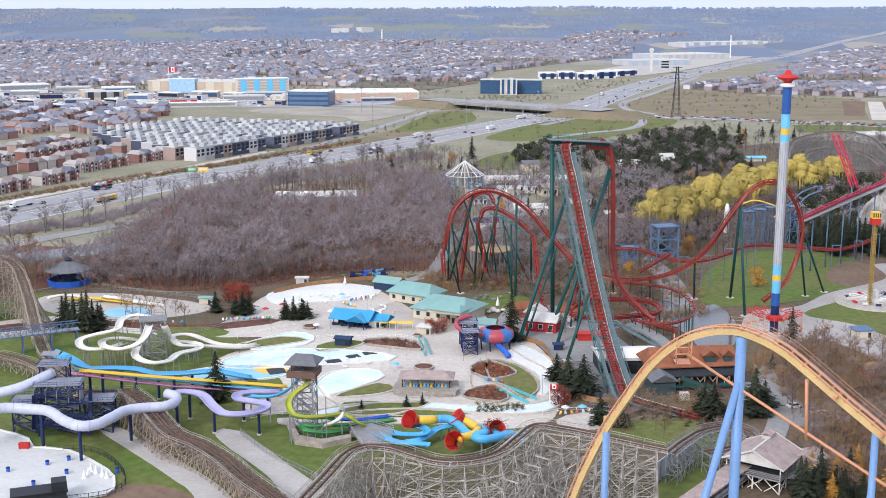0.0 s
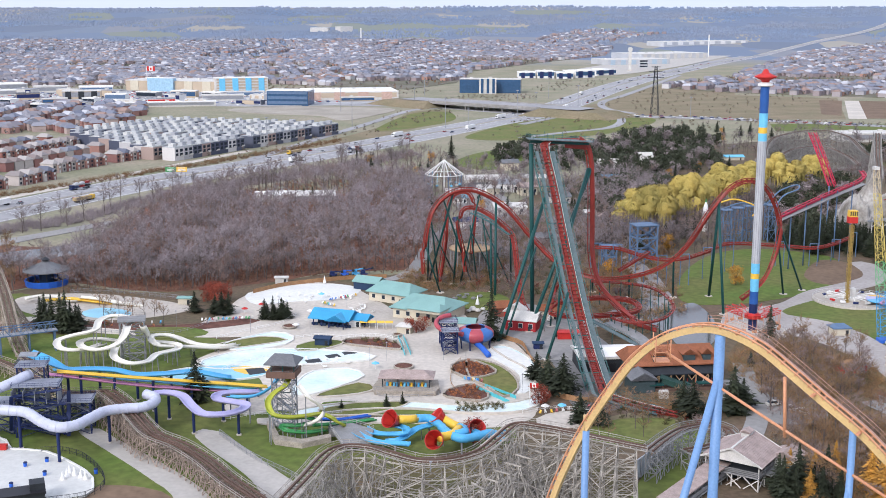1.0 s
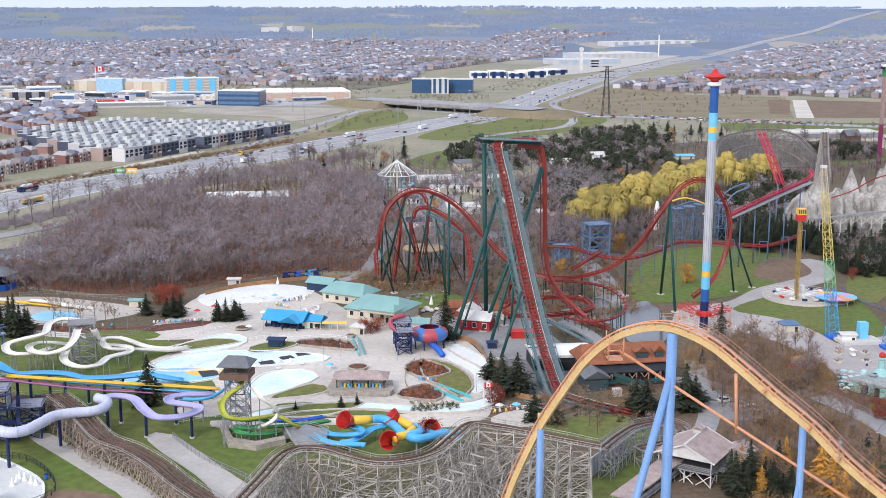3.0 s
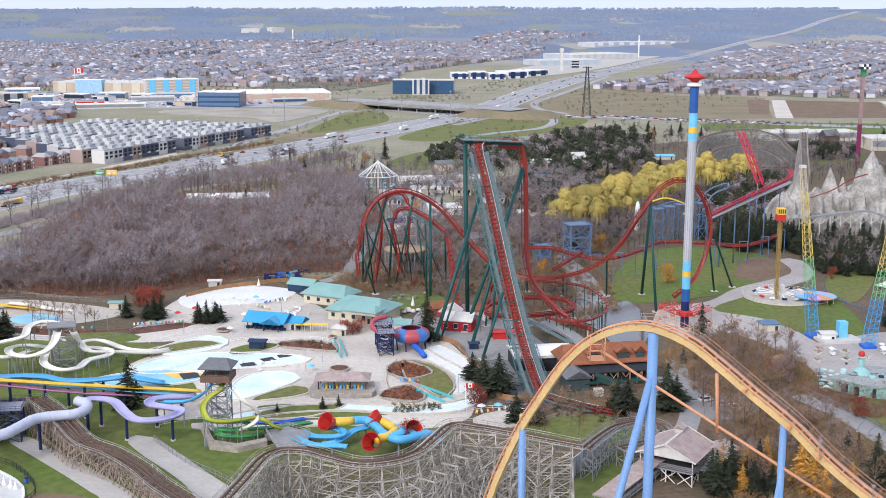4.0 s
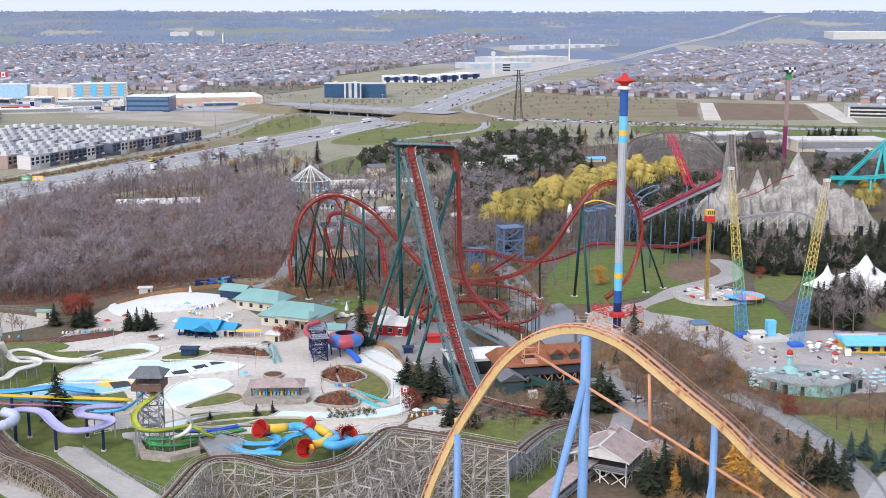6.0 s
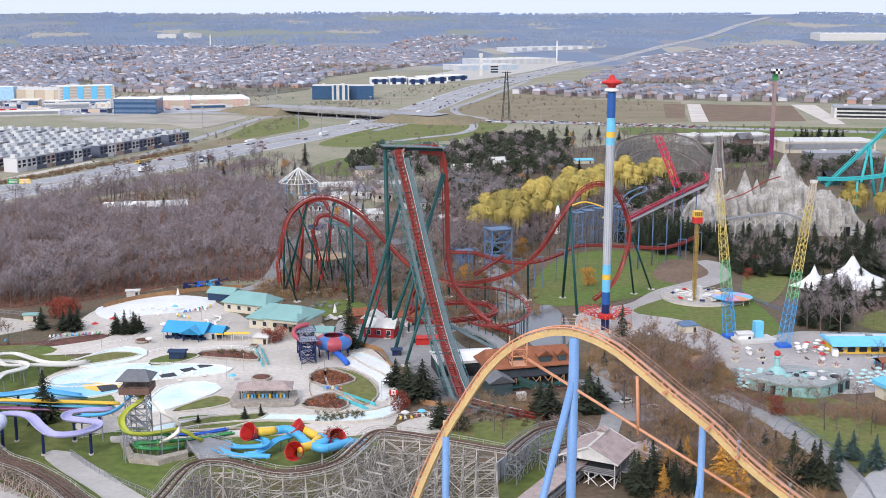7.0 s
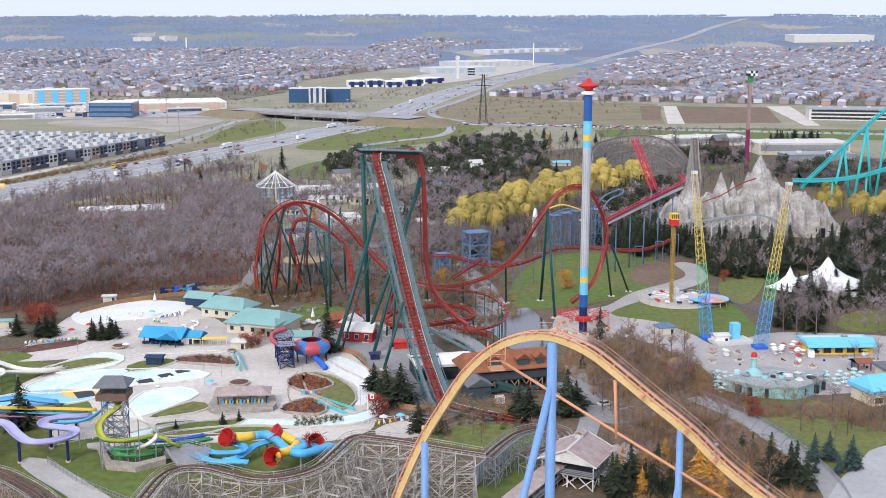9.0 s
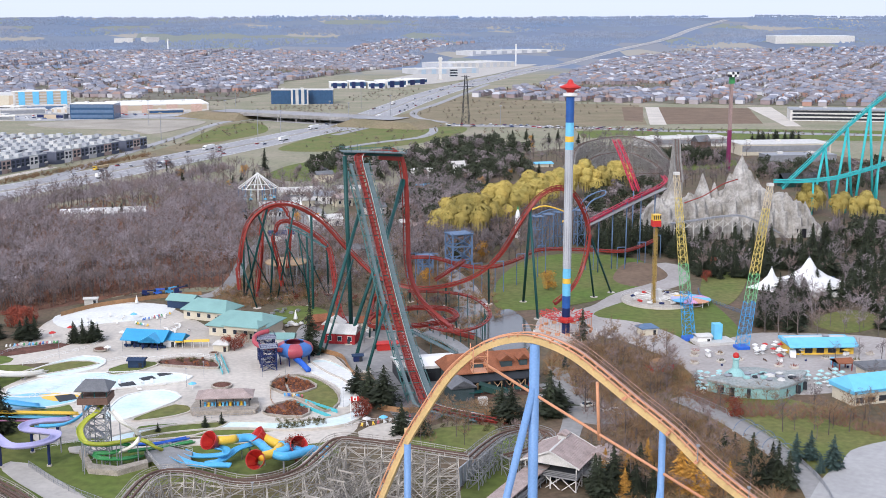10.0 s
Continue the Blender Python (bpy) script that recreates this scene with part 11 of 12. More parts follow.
NEARA = [(-418.2, 975.3), (-367.7, 1072.9), (-339.1, 1113.3), (-306.8, 1073.0), (-289.6, 1268.0), (-309.0, 1354.5), (-385.8, 1402.3), (-467.4, 1370.0), (-558.4, 1309.8)]
far_houses("suburb", NEARA, 26, 11.5, ANG, 73, "suburb of red brick houses with grey roofs", ramped("mixed_brick_walls", [(0.3, 0.15, 0.13), (0.36, 0.22, 0.19), (0.26, 0.13, 0.12), (0.42, 0.33, 0.3), (0.33, 0.18, 0.15)]))
TREEC = [(Geo(), leafy(7, s, 0.45, 0.0, 0.2, 11, lobes=5)[1]) for s in (81, 82, 83)]
for poly, n, sd in ((FARA, 4600, 1), (FARB, 3600, 2), (NEARA, 380, 3)):
    joined("suburb_trees", TREEC, [(x, y, rnd.uniform(0.5, 1.1), rnd.randrange(3)) for x, y in scatter(poly, n, 9, 90 + sd)], [BARK, ramped("suburb_tree_crowns_" + "abc"[sd - 1], [(0.22, 0.185, 0.185), (0.26, 0.19, 0.15), (0.1, 0.11, 0.09), (0.3, 0.19, 0.11), (0.2, 0.175, 0.18), (0.17, 0.14, 0.14)])], "bare and brown trees among suburban houses", "trees")
VERGEC = [(Geo(), leafy(6, s, 0.5, 0.0, 0.09, 60, lobes=6)[1]) for s in (91, 92, 93)]
VERGES = scatter([(-190, 905), (-70, 1100), (-20, 1330), (30, 1345), (40, 1260), (-40, 1080), (-130, 880)], 90, 7, 131) + scatter([(40, 1060), (130, 1280), (235, 1235), (330, 1160), (300, 1090), (180, 1060), (90, 1030)], 80, 8, 132) + scatter([(-20, 1400), (60, 1560), (140, 1570), (150, 1500), (60, 1400)], 130, 6, 133) + scatter([(200, 1400), (330, 1700), (440, 1600), (520, 1520), (500, 1440), (330, 1280), (240, 1290)], 120, 9, 134) + scatter([(140, 1640), (230, 1930), (300, 1900), (220, 1640)], 60, 8, 135) + scatter([(330, 1210), (620, 1090), (600, 1060), (320, 1180)], 120, 6, 136) + scatter([(-600, 1690), (-20, 1580), (40, 1640), (-20, 1680), (-240, 1800), (-640, 1730)], 420, 6, 137)
joined("verge_shrubs", VERGEC, [(x, y, rnd.uniform(0.3, 0.8), rnd.randrange(3)) for x, y in VERGES], [BARK, ramped("verge_shrub_crowns", [(0.2, 0.16, 0.14), (0.12, 0.12, 0.07), (0.26, 0.16, 0.09), (0.06, 0.075, 0.05), (0.22, 0.19, 0.18)])], "bare and brown shrubs along the interchange", "shrubs")
# woods on the hills and between the fields
def canopy(seed):
    """A clump of distant trees: low overlapping pointed crowns."""
    r = random.Random(seed)
    g = Geo()
    for i in range(4):
        a, q = r.uniform(0, 6.28), 11 * math.sqrt(r.random())
        x, y, w, h, k = q * math.cos(a), q * math.sin(a), r.uniform(4, 6.5), r.uniform(6, 10), len(g.v)
        g.v += [(x + w * math.cos(t + a), y + w * math.sin(t + a), -2 + r.uniform(0, 2)) for t in (0, 1.26, 2.51, 3.77, 5.03)] + [(x + r.uniform(-1, 1), y + r.uniform(-1, 1), h)]
        g.f += [(k + j, k + (j + 1) % 5, k + 5) for j in range(5)]
    return g


WOODC = [(Geo(), canopy(s)) for s in (84, 85, 86, 87)]
spots = []
for x, y in scatter([(-1900, 3150), (-1100, 2950), (600, 3300), (1250, 3450), (1400, 3300), (2700, 3150), (2800, 4700), (-2100, 4900)], 17000, 11, 95):
    if noise.noise((x * 0.0014, y * 0.0042, 4)) + 0.35 * noise.noise((x * 0.006, y * 0.006, 8)) > -0.16 and abs(x - (857 + (y - 2985) * 0.68)) > 60 + 0.03 * max(0, y - 3000):
        spots.append((x, y, rnd.uniform(0.4, 0.95), rnd.randrange(4)))
woods_far = joined("far_woods", WOODC, spots, [BARK, FARWOOD], "distant bare woods on low hills, blue with painted haze", "woods")
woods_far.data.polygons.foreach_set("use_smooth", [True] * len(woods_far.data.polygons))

# brick town houses near the highway
TBRICK = ramped("town_house_brick", [(0.27, 0.12, 0.1), (0.33, 0.18, 0.15), (0.24, 0.12, 0.11), (0.4, 0.3, 0.26), (0.5, 0.45, 0.42), (0.3, 0.15, 0.13)], island=False)
TROOF = ramped("town_house_shingles", [(0.25, 0.22, 0.21), (0.19, 0.2, 0.23), (0.3, 0.27, 0.26), (0.13, 0.14, 0.18), (0.38, 0.35, 0.33), (0.22, 0.18, 0.17)], island=False)


def town_house():
    t = thing("town_house", (0, 0, -900), "red brick town house with grey shingle roof", "house", "town houses by the highway")
    part("wall", Geo().box(0, 0, 0, 7.4, 11, 6.2), TBRICK, t)
    part("roof", Geo().gable(0, 0, 6.2, 11, 7.4, 2.6, 0.4, math.pi / 2, 2.2), TROOF, t)
    gable = part("porch", Geo().box(1.6, -6.2, 0, 3.0, 1.6, 5.4), TBRICK, t)
    part("porch_roof", Geo().gable(1.6, -6.2, 5.4, 1.8, 3.0, 1.4, 0.3, math.pi / 2), TROOF, t)
    for x, z in ((-1.9, 0.9), (-1.9, 3.6)):
        part("window", Geo().box(x, -5.55, z, 1.5, 0.15, 1.5), GLASSD, t)
    part("window", Geo().box(1.6, -7.05, 3.5, 1.5, 0.15, 1.4), WHITE, t)
    part("door", Geo().box(1.6, -7.05, 0, 1.2, 0.15, 2.1), OFFWHITE, t)
    return t


src = town_house()
for row, (a, e, flip) in enumerate((((-286.2, 708.8), (-250.4, 790.9), 0), ((-256.8, 824.5), (-215.2, 907.6), 0), ((-321.6, 780.3), (-278.1, 854.6), 1), ((-280.1, 873.8), (-255.2, 936.5), 1), ((-344.0, 836.3), (-303.8, 921.8), 0), ((-304.1, 936.5), (-281.6, 1000.2), 0), ((-364.3, 887.0), (-314.8, 1000.2), 1))):
    a, e = Vector(a), Vector(e)
    d = (e - a)
    n = max(1, int(d.length / 8.6))
    turn = math.atan2(d.y, d.x) + (math.pi if flip else 0)
    for i in range(n + 1):
        if i % 7 == 6:
            continue
        p = a + d * (i / n)
        copy_thing(src, Matrix.LocRotScale(Vector((p.x, p.y, 0)), Euler((0, 0, turn + (0 if i % 2 else 0.0))), None))
for o in (*src.children, src):
    bpy.data.objects.remove(o, do_unlink=True)

# stacked modern town houses: long rows of narrow units
UNITR = ramped("flat_roof_membrane", [(0.46, 0.47, 0.47), (0.4, 0.41, 0.42), (0.52, 0.52, 0.5), (0.34, 0.35, 0.37)], island=False)
UNITW = ramped("modern_cladding", [(0.45, 0.44, 0.45), (0.1, 0.11, 0.15), (0.6, 0.58, 0.57), (0.07, 0.08, 0.12), (0.36, 0.27, 0.24)], island=False)


def unit():
    t = thing("modern_town_house", (0, 0, -900), "three-storey flat roofed town house with dark windows", "house", "rows of modern town houses")
    part("wall", Geo().box(0, 0, 0, 10.2, 12, 9.6), UNITW, t)
    part("roof", Geo().box(0, 0, 9.6, 10.3, 12.1, 0.3).box(0, -5.9, 9.9, 10.3, 0.3, 0.5).box(5.0, 0, 9.9, 0.3, 11.5, 0.5), UNITR, t)
    part("stair_head", Geo().box(0.6, 1.0, 9.9, 3.8, 4.6, 2.4), UNITR, t)
    for x, w in ((-2.6, 2.6), (2.4, 3.2)):
        part("window", Geo().box(x, -6.0, 3.4, w, 0.3, 2.1).box(x, -6.0, 6.4, w, 0.3, 2.1), GLASSD, t)
    part("balcony", Geo().box(2.4, -6.6, 3.0, 3.4, 1.2, 0.25).box(2.4, -7.15, 3.2, 3.4, 0.1, 1.0), OFFWHITE, t)
    return t


src = unit()
c0, c1 = Vector((-186.5, 893.8)), Vector((-74.5, 1092.8))
n = int((c1 - c0).length / 10.5)
d = (c1 - c0).normalized()
nv = Vector((-d.y, d.x))
for row in range(10):
    for i in range(n):
        p = c0 + d * (i * 10.5 - row * 3.5) + nv * (row * 17.5)
        if i % 9 == 8 or not inside([(-189.4, 867.3), (-69.1, 1073.0), (-86.6, 1274.8), (-235.0, 1370.1), (-318.6, 1044.5), (-270.2, 975.4)], p.x, p.y):
            continue
        copy_thing(src, Matrix.LocRotScale(Vector((p.x, p.y, 0)), Euler((0, 0, math.atan2(d.y, d.x))), None))
for o in (*src.children, src):
    bpy.data.objects.remove(o, do_unlink=True)
strip("suburb_road", [(-270.1, 667.9), (-228.5, 755.0), (-184.0, 851.5), (-137.3, 951.7)], 8, CONCRETE, 0.2, 8, "pale service road beside the highway", "road")

# stores, hotel and offices
GLASSB = mat("blue_curtain_wall", (0.04, 0.1, 0.2), 0.15, var=0.2, spec=0.6)
TANW = mat("tan_stucco", (0.52, 0.42, 0.31), 0.8, var=0.15, scale=0.05)
patch("parking_lot", [(-576.9, 1309.8), (-494.9, 1339.3), (-319.7, 1402.3), (-198.5, 1386.0), (-95.2, 1402.3), (-30.2, 1453.6), (-31.3, 1508.6), (-217.9, 1631.9), (-407.4, 1654.3), (-617.8, 1677.4), (-726.0, 1654.2)], mat("pale_worn_asphalt", (0.42, 0.42, 0.43), 0.9, var=0.3, scale=0.04, fine=0.5), label="grey parking lot among stores", category="parking lot", smooth=False)


def block(name, a, e, depth, h, wallm, roofm, label, category="store", bands=0, bandm=None, fins=0, finm=None):
    """A long building whose near foot runs from a to e."""
    a, e = Vector(a[:2]), Vector(e[:2])
    d = e - a
    w = d.length
    turn = math.atan2(d.y, d.x)
    mid = (a + e) / 2 + Vector((-d.y, d.x)).normalized() * depth / 2
    t = thing(name, (mid.x, mid.y, hill(mid.x, mid.y)), label, category, turn=turn)
    part("wall", Geo().box(0, 0, -5, w, depth, h + 5), wallm, t)
    part("roof", Geo().box(0, 0, h, w + 0.6, depth + 0.6, 0.7), roofm, t)
    for i in range(bands):
        z = h * (i + 0.35) / bands
        part("window_band", Geo().box(0, -depth / 2 - 0.1, z, w * 0.96, 0.4, h / bands * 0.55), bandm or GLASSB, t)
    for i in range(fins):
        x = -w / 2 + w * (i + 0.5) / fins
        part("panel", Geo().box(x, -depth / 2 - 0.3, h * 0.05, w / fins * 0.45, 0.5, h * 0.95), finm or WHITE, t)
    for i in range(max(1, int(w // 28))):
        part("roof_unit", Geo().box(-w / 2 + 14 + i * 26, depth * 0.1, h + 0.7, 4, 3, 1.6), OFFWHITE, t)
    return t


DEPOTW = mat("grey_white_cladding", (0.52, 0.53, 0.55), 0.7, var=0.2, scale=0.05)
PALEGLASS = mat("pale_blue_glazing", (0.4, 0.5, 0.58), 0.3, var=0.15)
block("hotel", (-275.5, 1609.9), (-208.7, 1631.9), 22, 19, OFFWHITE, WHITE, "six-storey hotel with sky blue panels", "hotel", 5, TANW, 4, SKYB)
block("store", (-405.8, 1654.3), (-277.3, 1620.8), 60, 14, TANW, OFFWHITE, "large tan store with stepped front", "store", 0, None, 5, CREAMW)
block("store", (-373.7, 1643.0), (-336.7, 1631.8), 10, 18, mat("pale_blue_panel", (0.35, 0.55, 0.7), 0.6), WHITE, "pale blue and tan store entrance", "store")
block("glass_office", (-181.0, 1402.3), (-132.7, 1394.1), 30, 17, GLASSB, WHITE, "dark blue glass office with white frame", "office", 3, STEELB, 0)
block("store", (-144.8, 1471.4), (-29.5, 1489.8), 75, 10, OFFWHITE, WHITE, "long white store with orange sign panels", "store", 1, TANW, 4, mat("faded_orange_panel", (0.6, 0.42, 0.34), 0.7))
block("office_building", (49.9, 1610.0), (130.7, 1599.3), 28, 18, GLASSB, OFFWHITE, "dark blue glass office with pale columns", "office", 4, GLASSB, 0)
block("office_entrance", (75.4, 1588.7), (97.8, 1588.7), 6, 20, OFFWHITE, WHITE, "pale entrance bay of the blue glass office", "entrance", 0, None, 3, GLASSB)
for i in range(5):
    a, e = (((156.3, 1949.7), (183.7, 1949.7)), ((185.7, 1941.8), (213.0, 1941.9)), ((215.8, 1934.1), (243.0, 1934.1)), ((248.6, 1949.7), (281.9, 1965.6)), ((290.8, 2015.0), (330.3, 2049.2)))[i]
    block("office_row", a, e, 40, 9 + 2 * (i % 2), WHITE, WHITE, "low white office block with dark blue glass", "office", 1, GLASSB, 2, NAVY)
patch("depot_apron", [(242.3, 2102.8), (403.4, 2493.3), (620.4, 2912.9), (925.3, 3355.5), (888.7, 3222.1), (640.9, 2657.5), (480.8, 2303.4), (319.9, 2031.9)], SERVICE, label="pale paved yard round the warehouses", category="yard", step=40.0)
block("warehouse", (368.5, 2394.6), (501.6, 2443.0), 70, 10, DEPOTW, OFFWHITE, "white warehouse with a row of pale blue windows", "warehouse", 0, None, 6, PALEGLASS)
block("warehouse_office", (412.2, 2281.7), (427.1, 2281.7), 14, 15, DEPOTW, OFFWHITE, "dark glass office corner of the white warehouse", "office", 3, GLASSD)
block("warehouse", (483.2, 2657.5), (652.3, 2747.9), 110, 11, DEPOTW, OFFWHITE, "long white warehouse beside the highway", "warehouse", 0, None, 9, OFFWHITE)
block("warehouse", (636.7, 3179.8), (900.3, 3332.5), 70, 8, DEPOTW, OFFWHITE, "low white warehouse beside the highway", "warehouse", 0, None, 8, WHITE)
block("far_complex", (-349.1, 3788.0), (-292.4, 3784.0), 40, 11, OFFWHITE, OFFWHITE, "distant white tower blocks", "building")
block("far_complex", (-253.4, 3780.0), (-215.8, 3800.0), 40, 15, OFFWHITE, OFFWHITE, "distant white tower blocks", "building")
block("far_warehouse", (1657.9, 3518.4), (1906.7, 3490.4), 90, 19, OFFWHITE, WHITE, "huge distant white warehouse", "warehouse", 0, None, 5, OFFWHITE)
# the garage wall is solid; its dark bands paint the shade of open levels
block("parking_garage", (609.8, 1246.9), (723.0, 1204.9), 40, 12, OFFWHITE, GREY, "long pale parking garage with dark bands painted for shaded levels", "garage", 3, DARK)
block("exhibit_hall", (355.8, 1005.7), (437.1, 1010.7), 26, 7, OFFWHITE, OFFWHITE, "long pale hall behind the park", "hall", 1, GREY)
block("exhibit_hall", (414.0, 933.3), (492.0, 928.0), 34, 9, CREAMW, OFFWHITE, "long cream hall with pale roof", "hall", 1, GREY)
block("exhibit_hall", (416.5, 884.8), (473.2, 882.6), 20, 5, GREY, GREY, "long grey low shed", "shed", 0)
hut("brown_barn", (404.9, 997.1), 14, 10, 6, 5, TIMBERD, ROOFK, "dark brown gabled barn", "barn", 0.3)
block("store", (-605.3, 1642.9), (-546.9, 1677.4), 40, 8, OFFWHITE, WHITE, "white strip mall store", "store", 1, GREY)
block("store", (-497.5, 1480.4), (-471.1, 1489.7), 16, 8, TANW, ROOFK, "tan strip mall with dark sign band", "store", 1, NAVY)
block("store", (-444.5, 1489.7), (-399.3, 1499.0), 24, 10, TANW, OFFWHITE, "tan and grey strip mall store", "store", 1, GREY, 3, DARK)
block("store", (-323.5, 1419.0), (-291.8, 1427.4), 18, 6, WHITE, GREY, "small white and red restaurant", "restaurant", 1, REDB)
block("store", (-357.7, 1370.1), (-239.1, 1394.1), 12, 5, OFFWHITE, WHITE, "long low white strip mall", "store", 1, GREY)

for i, (a, e, dp, hh) in enumerate((((-556.1, 1547.5), (-523.0, 1557.5), 18, 7), ((-447.1, 1418.9), (-419.4, 1427.4), 14, 6), ((-387.2, 1471.4), (-361.5, 1471.4), 16, 8), ((-267.8, 1462.4), (-217.5, 1471.4), 20, 7), ((-315.2, 1508.5), (-283.2, 1508.5), 20, 9), ((-256.1, 1537.6), (-203.1, 1547.5), 14, 6), ((-577.5, 1453.4), (-539.7, 1462.3), 20, 7), ((-98.6, 1453.5), (-57.9, 1462.4), 10, 5), ((-451.1, 1588.5), (-409.0, 1599.1), 26, 9), ((-517.6, 1609.9), (-475.4, 1620.8), 24, 8))):
    block("store", a, e, dp, hh, (OFFWHITE, TANW, WHITE)[i % 3], (WHITE, OFFWHITE)[i % 2], ("white strip mall store", "tan strip mall store", "white low store with grey windows")[i % 3] + " in the parking lot", "store", 1, (GREY, GLASSB, STEELB)[i % 3])

CARM = ramped("far_car_paint", [(0.7, 0.7, 0.7), (0.05, 0.05, 0.06), (0.3, 0.31, 0.33), (0.75, 0.74, 0.72), (0.4, 0.05, 0.04), (0.06, 0.1, 0.25), (0.55, 0.56, 0.58)])
g = Geo()
for x, y in scatter([(-576.9, 1309.8), (-492.2, 1331.8), (-316.1, 1386.0), (-200.8, 1402.3), (-97.4, 1436.1), (-215.0, 1609.9), (-401.9, 1631.8), (-609.4, 1654.3), (-716.3, 1631.7)], 620, 4.5, 42):
    a = ANG + (0 if int(x // 40) % 2 else math.pi / 2)
    g.box(x, y, 0.3, 4.4, 1.9, 0.8, a)
    g.box(x - 0.2, y, 1.0, 2.5, 1.7, 0.6, a)
tagged(part("parked_cars", g, CARM), "rows of parked cars between the stores", "cars", kind="stuff")
for i, (px, w, dp) in enumerate((((-509.8, 1436.0), 26, 14), ((-540.7, 1588.5), 34, 16), ((-468.7, 1547.5), 30, 14), ((-405.0, 1436.0), 18, 12), ((-421.4, 1547.5), 40, 16), ((-356.9, 1418.9), 24, 12), ((-362.2, 1527.8), 30, 14), ((-312.6, 1462.4), 22, 14), ((-280.0, 1419.0), 30, 10), ((-276.1, 1508.5), 28, 14), ((-219.9, 1419.0), 34, 10), ((-211.9, 1480.5), 20, 12), ((-194.5, 1508.5), 30, 10), ((-588.9, 1557.5), 36, 16), ((-532.0, 1370.0), 24, 14), ((-448.7, 1362.2), 22, 10), ((-402.9, 1370.1), 26, 10))):
    block("store", px, (px[0] + w * math.cos(ANG + 4.8), px[1] + w * math.sin(ANG + 4.8)), dp, 5 + (i * 7 % 5), (WHITE, OFFWHITE, GREY, WHITE)[i % 4], (WHITE, GREY, OFFWHITE)[i % 3], ("small white store", "small pale store", "low grey store", "low white store")[i % 4] + " among parked cars", "store", 1, (GLASSD, NAVY, TANW)[i % 3], i % 3, (TANW, OFFWHITE)[i % 2])


def pylon(name, p, h, w, material, label):
    t = thing(name, (p[0], p[1], hill(*p[:2])), label, "pylon")
    part("shaft", Geo().box(0, 0, 0, w, w, h), material, t)
    part("head", Geo().box(0, 0, h * 0.86, w * 1.5, w * 1.2, h * 0.1), OFFWHITE, t)
    part("foot", Geo().box(0, 0, 0, w * 1.8, w * 1.8, 1.2), CONCRETE, t)


pylon("sign_pylon", (375.4, 2178.8), 42, 5, OFFWHITE, "tall white sign pylon beside the highway")
pylon("flag_mast", (652.3, 2747.9), 52, 2.2, WHITE, "tall white mast beside the highway")
pylon("water_tower", (-173.5, 3444.0), 36, 3, WHITE, "distant slender white water tower")


def flag(p, h, label):
    t = thing("flag_pole", (p[0], p[1], 0), label, "flag pole")
    part("pole", Geo().rod((0, 0, 0), (0, 0, h), h * 0.008 + 0.05, 6), WHITE, t)
    w, k = h * 0.36, h * 0.2
    for i, (x0, x1, m) in enumerate(((0, 0.27, REDB), (0.27, 0.73, WHITE), (0.73, 1.0, REDB))):
        g = Geo()
        rows = [(Vector((w * (x0 + (x1 - x0) * j / 4), 0.06 * w * math.sin(6 * (x0 + (x1 - x0) * j / 4)), h - k)), Vector((0, 1, 0)), Vector((0, 0, 1))) for j in range(5)]
        g.sweep(rows, [(-0.03, 0), (0.03, 0), (0.03, k), (-0.03, k)])
        part("flag_stripe", g, m, t)
    part("leaf_mark", Geo().box(w * 0.5, -0.08 * w, h - k * 0.75, w * 0.2, 0.04, k * 0.5), REDB, t)


flag((-381.5, 1677.5), 32, "huge red and white flag above the stores")
flag((30.4, 326.1), 7, "red and white flag on a pole by the river")


def power_mast():
    p = (246.4, 1268.1)
    t = thing("lattice_pylon", p, "grey lattice transmission pylon by the field", "pylon")
    g = Geo()
    lattice2 = [(8 - 6 * i / 10, 52 * i / 10) for i in range(11)]
    cs = [(-1, -1), (1, -1), (1, 1), (-1, 1)]
    for (w0, z0), (w1, z1) in zip(lattice2, lattice2[1:]):
        for i in range(4):
            c, d = cs[i], cs[(i + 1) % 4]
            g.beam((c[0] * w0 / 2, c[1] * w0 / 2, z0), (c[0] * w1 / 2, c[1] * w1 / 2, z1), 0.4)
            g.beam((c[0] * w0 / 2, c[1] * w0 / 2, z0), (d[0] * w1 / 2, d[1] * w1 / 2, z1), 0.25)
    part("mast", g, DARK, t)
    for z, w in ((40, 9), (46, 7), (51, 5)):
        part("cross_arm", Geo().beam((-w, 0, z), (w, 0, z), 0.5), DARK, t)


power_mast()
# high lamp masts along the interchange
LAMPS = [(p[0], p[1], h) for p, h in (((2.9, 1567.9), 30), ((22.0, 1134.7), 28), ((43.0, 1124.0), 28), ((98.4, 1241.6), 28), ((-67.2, 1145.7), 26), ((158.9, 1508.6), 26), ((180.2, 1386.1), 24), ((281.8, 1254.8), 20), ((-89.0, 1309.9), 26), ((-126.8, 975.4), 24), ((120.2, 1268.1), 24), ((-9.2, 1386.1), 20))]
for x, y, h in LAMPS:
    t = thing("lamp_mast", (x, y), "tall grey highway lamp mast", "lamp mast", "lamp masts along the interchange")
    part("pole", Geo().rod((0, 0, 0), (0, 0, h), 0.35, 6, 0.22), GREY, t)
    part("lamp_ring", Geo().lathe([(0.3, h - 0.4), (1.6, h - 0.1), (1.6, h + 0.3), (0.3, h + 0.6)], 8), GREY, t)

